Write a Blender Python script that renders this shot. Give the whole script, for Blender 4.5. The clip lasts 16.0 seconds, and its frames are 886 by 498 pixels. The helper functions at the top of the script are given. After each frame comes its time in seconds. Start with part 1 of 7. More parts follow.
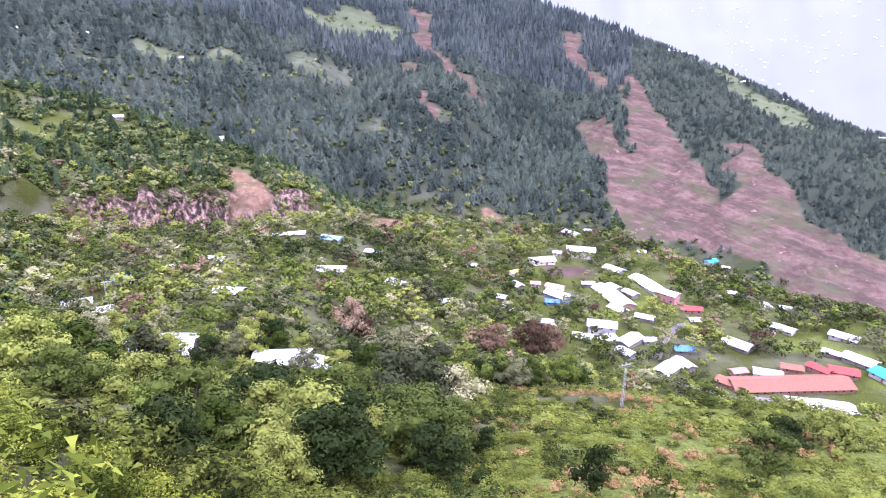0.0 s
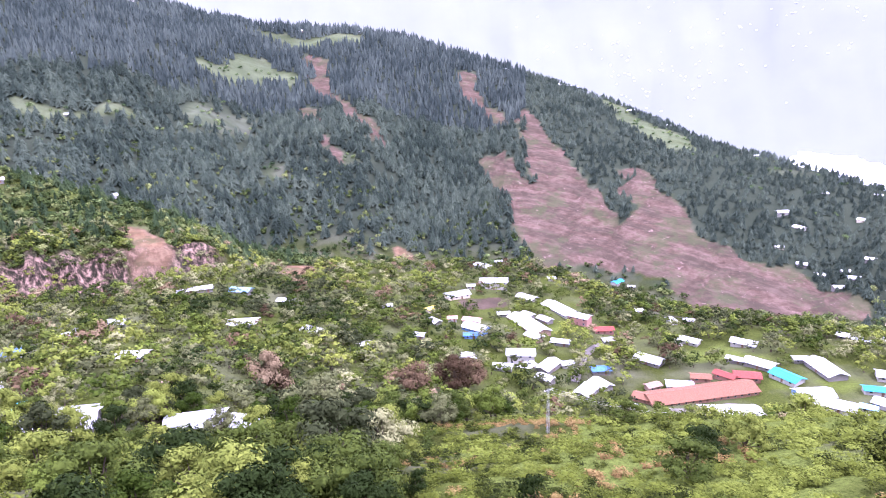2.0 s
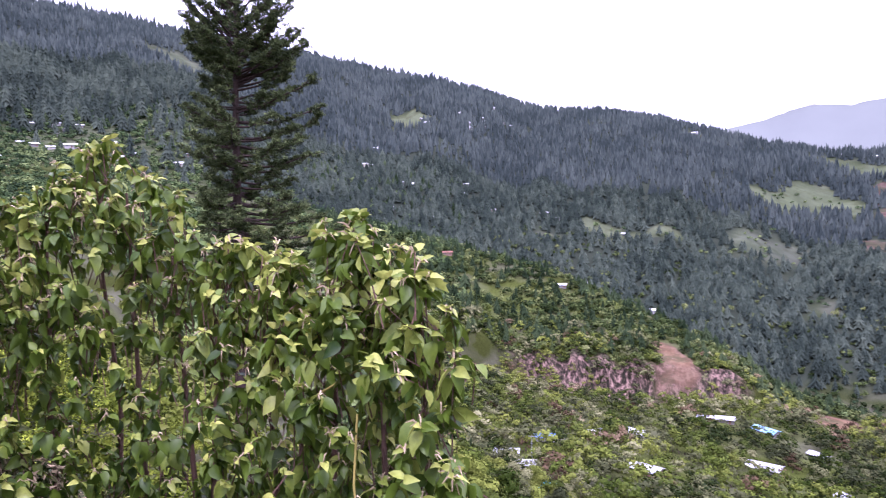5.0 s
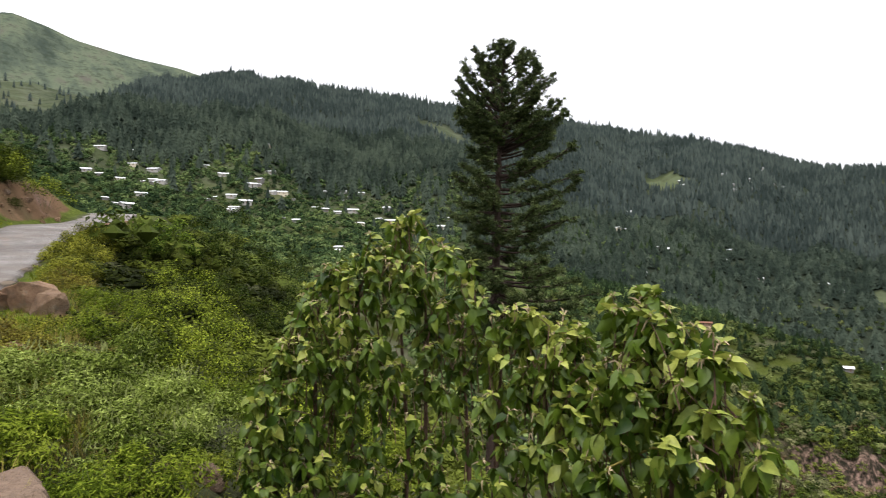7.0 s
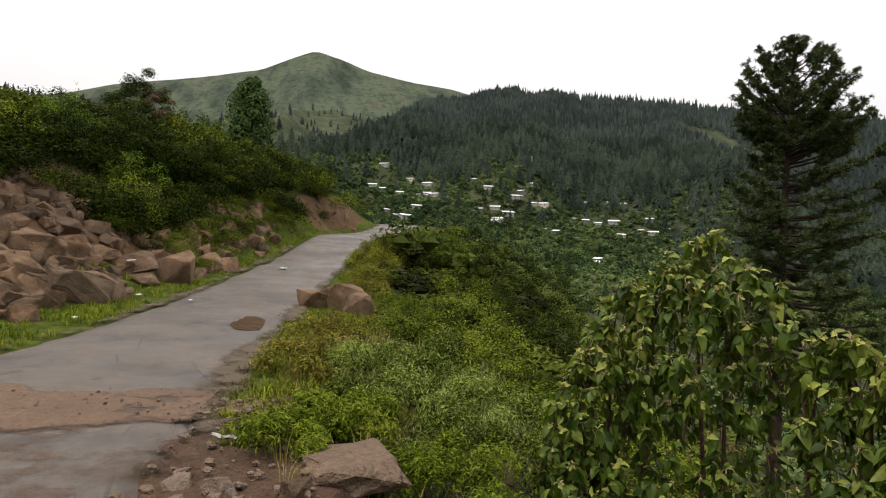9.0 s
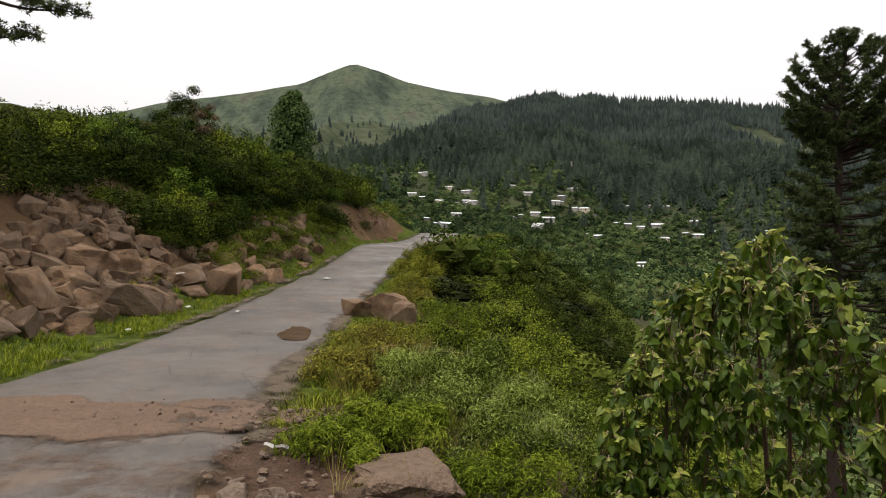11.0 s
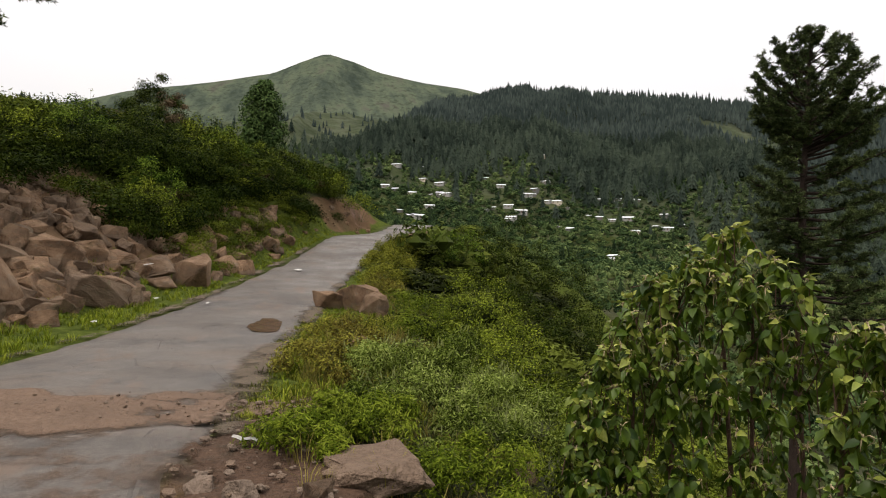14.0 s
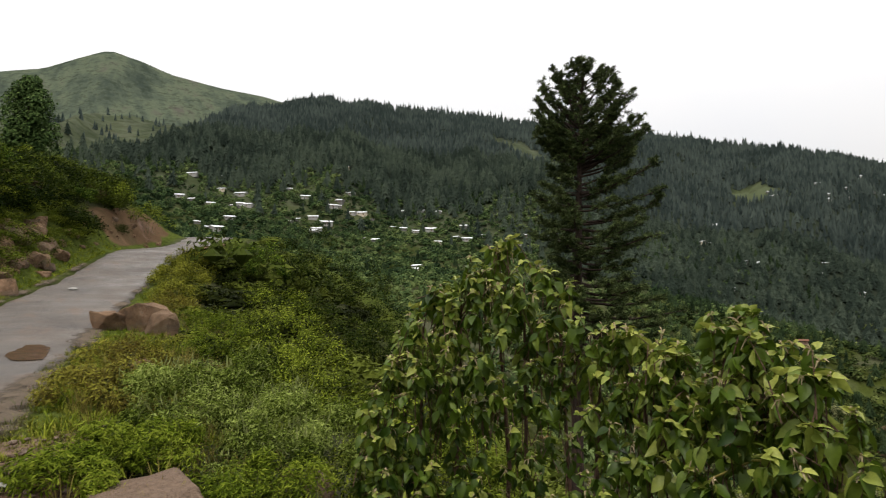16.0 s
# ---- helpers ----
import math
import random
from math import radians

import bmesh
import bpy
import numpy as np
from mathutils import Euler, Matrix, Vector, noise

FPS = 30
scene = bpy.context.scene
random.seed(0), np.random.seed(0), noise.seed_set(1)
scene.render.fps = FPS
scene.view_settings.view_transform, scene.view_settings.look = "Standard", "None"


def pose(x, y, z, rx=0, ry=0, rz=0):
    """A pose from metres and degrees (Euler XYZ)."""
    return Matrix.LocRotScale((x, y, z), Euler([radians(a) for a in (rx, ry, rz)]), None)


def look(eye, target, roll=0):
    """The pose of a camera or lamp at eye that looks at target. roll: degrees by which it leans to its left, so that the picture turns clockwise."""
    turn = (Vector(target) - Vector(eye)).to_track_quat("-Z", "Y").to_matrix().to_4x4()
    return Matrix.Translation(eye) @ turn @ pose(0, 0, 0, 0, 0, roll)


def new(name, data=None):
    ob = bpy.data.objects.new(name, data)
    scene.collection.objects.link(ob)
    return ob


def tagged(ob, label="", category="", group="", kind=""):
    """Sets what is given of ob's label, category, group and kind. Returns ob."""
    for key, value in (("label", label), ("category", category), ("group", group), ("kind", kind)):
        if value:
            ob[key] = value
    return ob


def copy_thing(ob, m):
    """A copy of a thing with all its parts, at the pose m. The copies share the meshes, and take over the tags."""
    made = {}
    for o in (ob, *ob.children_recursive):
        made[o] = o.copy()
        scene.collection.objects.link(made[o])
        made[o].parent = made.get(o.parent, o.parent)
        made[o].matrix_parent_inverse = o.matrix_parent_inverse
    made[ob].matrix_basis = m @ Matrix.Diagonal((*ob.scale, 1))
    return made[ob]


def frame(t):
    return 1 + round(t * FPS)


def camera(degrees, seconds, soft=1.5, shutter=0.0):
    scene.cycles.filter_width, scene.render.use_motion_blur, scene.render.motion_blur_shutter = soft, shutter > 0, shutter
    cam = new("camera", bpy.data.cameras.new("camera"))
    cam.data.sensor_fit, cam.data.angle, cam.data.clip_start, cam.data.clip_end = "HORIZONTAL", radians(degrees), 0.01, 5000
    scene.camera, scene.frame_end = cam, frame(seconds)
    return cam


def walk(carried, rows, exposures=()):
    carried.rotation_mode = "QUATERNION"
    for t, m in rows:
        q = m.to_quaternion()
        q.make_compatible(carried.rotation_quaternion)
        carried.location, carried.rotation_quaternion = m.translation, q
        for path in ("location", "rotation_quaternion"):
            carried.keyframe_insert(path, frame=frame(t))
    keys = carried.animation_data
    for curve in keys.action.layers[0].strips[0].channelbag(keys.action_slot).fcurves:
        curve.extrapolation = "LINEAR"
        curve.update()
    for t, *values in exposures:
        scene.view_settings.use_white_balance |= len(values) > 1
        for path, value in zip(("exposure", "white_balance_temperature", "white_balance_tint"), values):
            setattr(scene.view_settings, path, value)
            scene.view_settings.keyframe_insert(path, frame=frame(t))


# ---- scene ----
# ---- camera: a hand-held pan from the valley round to the road ----
cam = camera(66.6, 16.0, 1.05, 0.2)
# seconds, x, y, z, then the turn in degrees
ROWS = [
    (0.0, -0.000, -0.000, 1.550, 71.05, -0.23, 0.09),
    (0.5, -0.014, -0.004, 1.494, 69.62, -0.01, -4.40),
    (1.0, -0.023, 0.098, 1.538, 69.74, 0.35, -9.53),
    (1.5, -0.097, 0.124, 1.520, 71.45, 0.27, -9.25),
    (2.0, -0.213, 0.183, 1.527, 74.24, 1.92, -8.34),
    (2.5, -0.333, 0.290, 1.493, 77.25, 3.00, -0.24),
    (3.0, -0.426, 0.388, 1.520, 79.68, 2.21, 10.62),
    (3.5, -0.507, 0.507, 1.503, 79.76, 1.96, 19.20),
    (4.0, -0.665, 0.588, 1.522, 81.25, 1.52, 24.63),
    (4.5, -0.850, 0.664, 1.568, 84.04, 1.17, 30.14),
    (7.0, -1.016, 0.386, 1.682, 91.54, -0.17, 56.42),
    (7.5, -0.974, 0.236, 1.686, 91.46, -1.72, 62.86),
    (8.0, -0.973, 0.205, 1.687, 91.73, -2.01, 66.74),
    (8.5, -0.830, 0.035, 1.696, 91.91, -1.35, 73.02),
    (9.0, -0.764, -0.136, 1.718, 92.05, -2.08, 78.11),
    (11.5, -0.864, -0.191, 1.701, 92.53, -0.93, 81.71),
    (12.0, -0.843, -0.174, 1.702, 92.04, -0.60, 81.35),
    (12.5, -0.847, -0.166, 1.702, 91.91, -1.03, 80.33),
    (13.0, -0.796, -0.174, 1.700, 92.18, -1.17, 80.13),
    (13.5, -0.835, -0.168, 1.700, 92.25, -1.22, 79.73),
    (14.0, -0.849, -0.166, 1.699, 91.99, -1.15, 79.30),
    (14.5, -0.856, -0.152, 1.697, 92.11, -1.14, 77.86),
    (15.0, -0.826, -0.102, 1.694, 91.40, -0.51, 73.20),
    (15.5, -0.802, -0.056, 1.706, 91.47, -0.15, 68.12),
    (16.0, -0.755, -0.016, 1.721, 93.05, 0.41, 62.99),
]
# seconds, stops, kelvin, tint: the camera darkens and turns neutral as it swings to the road
EXPOSURES = [(0.0, 2.26, 5420, 50), (1.5, 2.42, 5520, 49), (2.5, 2.1, 5420, 48), (3.5, 1.84, 5400, 54), (4.5, 1.83, 5350, 57), (6.5, 1.00, 6350, 17), (7.2, 0.83, 6600, 13), (8.0, 0.43, 6850, 12), (9.0, 0.30, 6950, 13), (14.5, 0.29, 6950, 13), (16.0, 0.29, 6850, 11)]
walk(cam, [(t, pose(x, y, z, rx, ry, rz)) for t, x, y, z, rx, ry, rz in ROWS], EXPOSURES)
# ---- light: an overcast sky with a weak, very soft sun ----
world = bpy.data.worlds.new("overcast_sky")
scene.world = world
world.use_nodes = True
wt = world.node_tree
wt.nodes.clear()
w_out = wt.nodes.new("ShaderNodeOutputWorld")
w_sky = wt.nodes.new("ShaderNodeTexSky")
w_sky.sky_type, w_sky.sun_disc = "NISHITA", False
w_sky.sun_elevation, w_sky.sun_rotation = radians(64), radians(140)
w_sky.altitude, w_sky.dust_density = 1800, 3.0
w_bg = wt.nodes.new("ShaderNodeBackground")
w_bg.inputs["Strength"].default_value = 0.06
w_cloud = wt.nodes.new("ShaderNodeBackground")
w_cloud.inputs["Strength"].default_value = 2.6
w_noise = wt.nodes.new("ShaderNodeTexNoise")
w_noise.inputs["Scale"].default_value, w_noise.inputs["Detail"].default_value = 2.2, 5
w_ramp = wt.nodes.new("ShaderNodeValToRGB")
w_ramp.color_ramp.elements[0].position, w_ramp.color_ramp.elements[0].color = 0.3, (0.86, 0.9, 0.97, 1)
w_ramp.color_ramp.elements[1].position, w_ramp.color_ramp.elements[1].color = 0.7, (1.0, 1.0, 1.0, 1)
w_mix = wt.nodes.new("ShaderNodeMixShader")
w_mix.inputs[0].default_value = 0.9
w_co = wt.nodes.new("ShaderNodeTexCoord")
wt.links.new(w_co.outputs["Generated"], w_noise.inputs["Vector"])
wt.links.new(w_noise.outputs["Fac"], w_ramp.inputs["Fac"])
wt.links.new(w_ramp.outputs["Color"], w_cloud.inputs["Color"])
# an overcast sky is brighter overhead than at the horizon
w_sep = wt.nodes.new("ShaderNodeSeparateXYZ")
w_up = wt.nodes.new("ShaderNodeMapRange")
w_up.inputs["From Min"].default_value, w_up.inputs["From Max"].default_value = 0.0, 1.0
w_up.inputs["To Min"].default_value, w_up.inputs["To Max"].default_value = 0.58, 2.0
wt.links.new(w_co.outputs["Generated"], w_sep.inputs[0])
wt.links.new(w_sep.outputs["Z"], w_up.inputs["Value"])
wt.links.new(w_up.outputs["Result"], w_cloud.inputs["Strength"])
wt.links.new(w_sky.outputs["Color"], w_bg.inputs["Color"])
wt.links.new(w_bg.outputs[0], w_mix.inputs[1])
wt.links.new(w_cloud.outputs[0], w_mix.inputs[2])
wt.links.new(w_mix.outputs[0], w_out.inputs["Surface"])
sun = new("sun", bpy.data.lights.new("sun", "SUN"))
sun.data.energy, sun.data.angle, sun.data.color = 1.5, radians(14), (1.0, 0.96, 0.9)
sun.matrix_world = look((60, -70, 190), (0, 0, 0))
# ---- the lie of the land: height of the ground at any place ----
def lattice(ix, iy, seed):
    h = (ix * 374761393 + iy * 668265263 + seed * 2147483647) & 0xFFFFFFFF
    h = ((h ^ (h >> 13)) * 1274126177) & 0xFFFFFFFF
    return ((h ^ (h >> 16)) & 0xFFFF) / 65535.0


def vnoise(x, y, seed=0):
    """Smooth value noise in -1..1 over arrays."""
    x, y = np.asarray(x, float), np.asarray(y, float)
    ix, iy = np.floor(x).astype(np.int64), np.floor(y).astype(np.int64)
    fx, fy = x - ix, y - iy
    fx, fy = fx * fx * (3 - 2 * fx), fy * fy * (3 - 2 * fy)
    a, b = lattice(ix, iy, seed), lattice(ix + 1, iy, seed)
    c, d = lattice(ix, iy + 1, seed), lattice(ix + 1, iy + 1, seed)
    return 2 * ((a * (1 - fx) + b * fx) * (1 - fy) + (c * (1 - fx) + d * fx) * fy) - 1


def fnoise(x, y, seed=0, octaves=4):
    total, amp = 0.0, 0.55
    for k in range(octaves):
        total = total + amp * vnoise(x * 2 ** k + 17 * k, y * 2 ** k - 9 * k, seed + k)
        amp *= 0.5
    return total


def smooth(a, b, v):
    u = np.clip((np.asarray(v, float) - a) / (b - a), 0, 1)
    return u * u * (3 - 2 * u)


# the road: its middle line and its height along x (it runs towards -x and bends right)
ROAD_X = [-90, -84, -78, -72, -66, -60, -56, -50, -45, -38, -31, -20, -12, 0, 20, 60]
ROAD_Y = [26.0, 19.0, 13.4, 9.8, 7.9, 6.3, 5.1, 3.4, 2.3, 0.95, -0.7, -2.3, -3.05, -3.3, -3.4, -3.6]
ROAD_H_X = [-250, -120, -80, -72, -62, -56, -50, -45, -38, -31, -20, -12, 0, 20, 60]
ROAD_H = [-20.0, -3.0, 5.9, 6.8, 5.1, 4.6, 4.2, 3.7, 2.6, 1.4, 0.35, 0.06, 0.0, -0.3, -1.5]


def road_y(x):
    return np.interp(x, ROAD_X, ROAD_Y)


def road_z(x):
    return (np.interp(x - 2, ROAD_H_X, ROAD_H) + np.interp(x, ROAD_H_X, ROAD_H) + np.interp(x + 2, ROAD_H_X, ROAD_H)) / 3


def hillside(x, y):
    """The slope that carries the road: bank above it, steep meadow below."""
    s = y - road_y(x)
    z = road_z(x)
    down = np.interp(s, [2.0, 2.6, 3.4, 4.6, 6.0, 10, 20, 43, 113, 200, 500],
                     [0.0, 0.03, 0.0, -0.45, -1.7, -5.4, -15.0, -33.0, -65.0, -112, -260])
    gentle = np.interp(s, [2.0, 2.6, 4.2, 6.0, 10, 16, 24, 43, 113, 200, 500],
                       [0.0, 0.03, 0.0, -0.7, -2.7, -6.5, -13.5, -31.0, -65.0, -112, -260])
    k = smooth(-5, -14, x)
    down = down * (1 - k) + gentle * k
    z = z * (1 - 0.9 * smooth(25, 95, s))
    near = np.interp(-s, [2.0, 2.5, 3.6, 5.0, 8.5, 10.5, 13.5, 18, 40, 300], [0.0, 0.03, 0.12, 0.75, 3.1, 4.3, 5.3, 6.0, 10.0, 60])
    tight = np.interp(-s, [2.0, 2.4, 3.0, 4.5, 7.0, 11, 18, 40, 300], [0.0, 0.05, 0.5, 2.5, 4.4, 5.4, 6.6, 11.0, 60])
    k = smooth(-26, -40, x)
    up = (near * (1 - k) + tight * k) * (0.06 + 0.94 * smooth(-78, -64, x))
    rough = fnoise(x * 0.11, y * 0.11, 3) * smooth(3.2, 22, np.abs(s)) * 1.5 + fnoise(x * 0.6, y * 0.6, 8) * smooth(2.6, 5, np.abs(s)) * 0.4
    return z + np.where(s > 0, down, up) + rough


# lines that the valley is made of, by bearing (degrees left of the valley view): bearing, distance, height
NEAR_TERRACE = [(-60, 250, -138), (-35, 250, -140), (-20, 245, -137), (-5, 225, -125), (8, 195, -100), (16, 178, -84), (25, 165, -76), (36, 180, -72),
                (50, 200, -52), (60, 220, -34), (75, 250, -22), (90, 250, 8), (115, 250, 40)]
FAR_TERRACE = [(-60, 350, -140), (-38, 365, -141), (-29, 380, -147), (-24, 378, -148), (-20, 425, -147), (-13, 478, -146), (-5, 480, -146), (1, 470, -143),
               (6, 452, -135), (12, 430, -125), (20, 420, -123), (28, 420, -116), (35, 405, -101), (45, 390, -58), (55, 390, -30), (65, 400, -10),
               (75, 420, 5), (90, 420, 40), (115, 420, 80)]
SPUR_CREST = [(-60, 380, -150), (-38, 395, -150), (-29, 400, -154), (-20, 450, -156), (-13, 500, -156), (-5, 500, -155), (1, 490, -147), (5, 492, -141), (9, 500, -128),
              (15, 515, -98), (21, 545, -80), (28, 585, -56), (35, 620, -42), (45, 610, -18), (55, 600, 0), (65, 600, 18), (75, 600, 32), (90, 600, 58), (115, 600, 110)]
GORGE = [(-60, 530, -205), (-45, 540, -196), (-30, 540, -203), (-20, 590, -202), (-10, 610, -195), (0, 610, -184), (9, 610, -165), (15, 620, -138), (21, 660, -112), (28, 700, -80),
         (35, 740, -46), (45, 730, -4), (55, 710, 26), (65, 700, 46), (75, 700, 66), (90, 700, 90), (115, 700, 130)]
CREST = [(-70, 700, -170), (-50, 830, -167), (-43, 900, -164), (-38, 950, -150), (-30, 1050, -132), (-26, 1100, -104), (-21, 1150, -68), (-12, 1250, -8), (-5.5, 1300, 38), (-1.7, 1350, 56),
         (5.5, 1400, 72), (10, 1430, 96), (13.6, 1450, 124), (18, 1480, 162), (22, 1500, 184), (27, 1530, 198), (29.6, 1550, 220), (32, 1550, 247), (35, 1550, 268), (39.3, 1550, 290), (45.7, 1550, 325), (58, 1500, 368), (65, 1500, 391),
         (74, 1500, 399), (79, 1470, 380), (83, 1430, 333), (91, 1400, 312), (98, 1400, 300), (115, 1400, 280)]
PEAK = [(-70, 2500, -520), (20, 2500, -420), (55, 2500, 150), (68, 2500, 600), (75, 2500, 664), (78, 2500, 700), (81.3, 2500, 719), (85.2, 2500, 752), (87.6, 2500, 790), (89.6, 2500, 812),
        (91.4, 2500, 776), (94, 2500, 720), (97.3, 2500, 682), (100.3, 2500, 650), (105, 2500, 600), (108, 2500, 548), (115, 2500, 480)]


def line_at(line, az):
    b = [p[0] for p in line]
    return np.interp(az, b, [p[1] for p in line]), np.interp(az, b, [p[2] for p in line])


def far_land(x, y):
    r = np.hypot(x, y)
    az = np.degrees(np.arctan2(-x, y))
    wob = fnoise(az * 0.16, r * 0.004, 21) * 1.2
    a = az + wob * smooth(150, 300, r)
    ax, ay = -np.sin(np.radians(az)) * 110, np.cos(np.radians(az)) * 110
    knots = [(np.full_like(r, 110.0), hillside(ax, ay))]
    for line in (NEAR_TERRACE, FAR_TERRACE):
        knots.append(line_at(line, az))
    cliff = smooth(8, 13, az) * smooth(40, 33, az)
    rr, zz = knots[-1]
    knots.append((rr + 4 + 9 * cliff, zz + 19 * cliff * (1 + 0.25 * vnoise(az * 0.9, az * 0, 5))))
    knots.append(line_at(SPUR_CREST, az))
    rg, zg = line_at(GORGE, az)
    rc, zc = line_at(CREST, az)
    knots.append((rg, zg))
    # the mountain face is steeper at its foot
    knots.append((rg + 0.3 * (rc - rg), zg + 0.34 * (zc - zg)))
    knots.append((rg + 0.72 * (rc - rg), zg + 0.76 * (zc - zg)))
    knots.append((rc, zc))
    rp, zp = line_at(PEAK, az)
    back = np.where(az > 60, np.maximum(zc - 10, zp * 0.45), zc - 130)
    knots.append((rc + 420, back))
    knots.append((rp, zp))
    knots.append((np.full_like(r, 3400.0), np.minimum(zp, 0) - 300.0))
    knots.append((np.full_like(r, 5200.0), np.full_like(r, -800.0)))
    z = knots[0][1]
    for (r0, z0), (r1, z1) in zip(knots[:-1], knots[1:]):
        u = np.clip((r - r0) / np.maximum(r1 - r0, 1e-3), 0, 1)
        z = np.where(r >= r0, z0 + (z1 - z0) * u, z)
    # spurs and gullies run down the mountain face
    u = np.clip((r - rg) / (rc - rg), 0, 1)
    face = np.sin(np.pi * u) ** 0.8
    ridge = 1 - np.abs(fnoise(a * 0.13 + r * 0.0012, r * 0.0007, 31, 3)) * 2
    z = z + face * (ridge - 0.6) * 36
    up = smooth(1000, 1600, r) * smooth(62, 75, az) * smooth(2500, 2300, r)
    z = z + up * (1 - np.abs(fnoise(az * 0.12 + r * 0.001, r * 0.0006, 41, 3)) * 2 - 0.6) * 45
    z = z + fnoise(x * 0.012, y * 0.012, 51) * 4 * smooth(150, 400, r) * (1 - 0.6 * smooth(0.8, 1.0, u)) + fnoise(x * 0.05, y * 0.05, 61) * 1.2 * smooth(110, 200, r)
    # the slide shows the rock in benches
    bench = smooth(-9, -13, az) * smooth(-38, -33, az) * smooth(560, 620, r) * smooth(1000, 850, r)
    z = z + bench * 1.1 * np.sin((z + 0.2 * x) * 0.62 + 1.6 * fnoise(x * 0.02, y * 0.02, 77, 3))
    return z


def ground(x, y):
    """Height of the ground at x, y (arrays)."""
    x, y = np.asarray(x, float), np.asarray(y, float)
    r = np.hypot(x, y)
    az = np.degrees(np.arctan2(-x, y))
    w = smooth(85, 115, r) * np.where(az > 0, smooth(122, 112, az), smooth(-88, -72, az))
    return hillside(x, y) * (1 - w) + far_land(x, y) * w


def polar(az, r):
    a = np.radians(az)
    return -np.sin(a) * r, np.cos(a) * r
# ---- materials ----
class Shader:
    """A node material with short calls to add and join nodes."""

    def __init__(self, name, rough=0.8, spec=0.3, metal=0.0):
        self.mat = bpy.data.materials.new(name)
        self.mat.use_nodes = True
        self.nt = self.mat.node_tree
        self.bsdf = self.nt.nodes["Principled BSDF"]
        self.out = self.nt.nodes["Material Output"]
        self.bsdf.inputs["Roughness"].default_value = rough
        self.bsdf.inputs["Specular IOR Level"].default_value = spec
        self.bsdf.inputs["Metallic"].default_value = metal

    def node(self, kind, **props):
        n = self.nt.nodes.new(kind)
        for k, v in props.items():
            n.inputs[k.replace("_", " ")].default_value = v
        return n

    def link(self, a, b):
        self.nt.links.new(a, b)

    def position(self):
        return self.node("ShaderNodeNewGeometry").outputs["Position"]

    def object_space(self):
        return self.node("ShaderNodeTexCoord").outputs["Object"]

    def noise(self, scale, detail=4, rough=0.55, vec=None, stretch=None):
        n = self.node("ShaderNodeTexNoise", Scale=scale, Detail=detail, Roughness=rough)
        v = vec if vec is not None else self.position()
        if stretch:
            m = self.node("ShaderNodeMapping", Scale=stretch)
            self.link(v, m.inputs["Vector"])
            v = m.outputs["Vector"]
        self.link(v, n.inputs["Vector"])
        return n.outputs["Fac"]

    def ramp(self, fac, *stops):
        r = self.node("ShaderNodeValToRGB")
        e = r.color_ramp.elements
        while len(e) < len(stops):
            e.new(0.5)
        for el, (p, c) in zip(e, stops):
            el.position, el.color = p, (*c, 1) if len(c) == 3 else c
        self.link(fac, r.inputs["Fac"])
        return r.outputs["Color"]

    def grey(self, fac, a, b, lo=0.0, hi=1.0):
        m = self.node("ShaderNodeMapRange")
        m.inputs["From Min"].default_value, m.inputs["From Max"].default_value = a, b
        m.inputs["To Min"].default_value, m.inputs["To Max"].default_value = lo, hi
        self.link(fac, m.inputs["Value"])
        return m.outputs["Result"]

    def mix(self, fac, a, b, mode="MIX"):
        m = self.nt.nodes.new("ShaderNodeMix")
        m.data_type, m.blend_type = "RGBA", mode
        for s, v in ((m.inputs["Factor"], fac), (m.inputs[6], a), (m.inputs[7], b)):
            if isinstance(v, bpy.types.NodeSocket):
                self.link(v, s)
            else:
                s.default_value = v if isinstance(v, (int, float)) else (*v, 1)
        return m.outputs[2]

    def math(self, op, a, b):
        m = self.nt.nodes.new("ShaderNodeMath")
        m.operation = op
        for s, v in ((m.inputs[0], a), (m.inputs[1], b)):
            if isinstance(v, bpy.types.NodeSocket):
                self.link(v, s)
            else:
                s.default_value = v
        return m.outputs[0]

    def attribute(self, name):
        a = self.nt.nodes.new("ShaderNodeAttribute")
        a.attribute_name = name
        return a.outputs["Fac"]

    def random(self):
        return self.node("ShaderNodeObjectInfo").outputs["Random"]

    def island(self):
        return self.node("ShaderNodeNewGeometry").outputs["Random Per Island"]

    def color(self, c):
        if isinstance(c, bpy.types.NodeSocket):
            self.link(c, self.bsdf.inputs["Base Color"])
        else:
            self.bsdf.inputs["Base Color"].default_value = (*c, 1)
        return self

    def bump(self, h, strength=0.5, distance=0.02):
        b = self.node("ShaderNodeBump", Strength=strength, Distance=distance)
        self.link(h, b.inputs["Height"])
        self.link(b.outputs["Normal"], self.bsdf.inputs["Normal"])
        return self


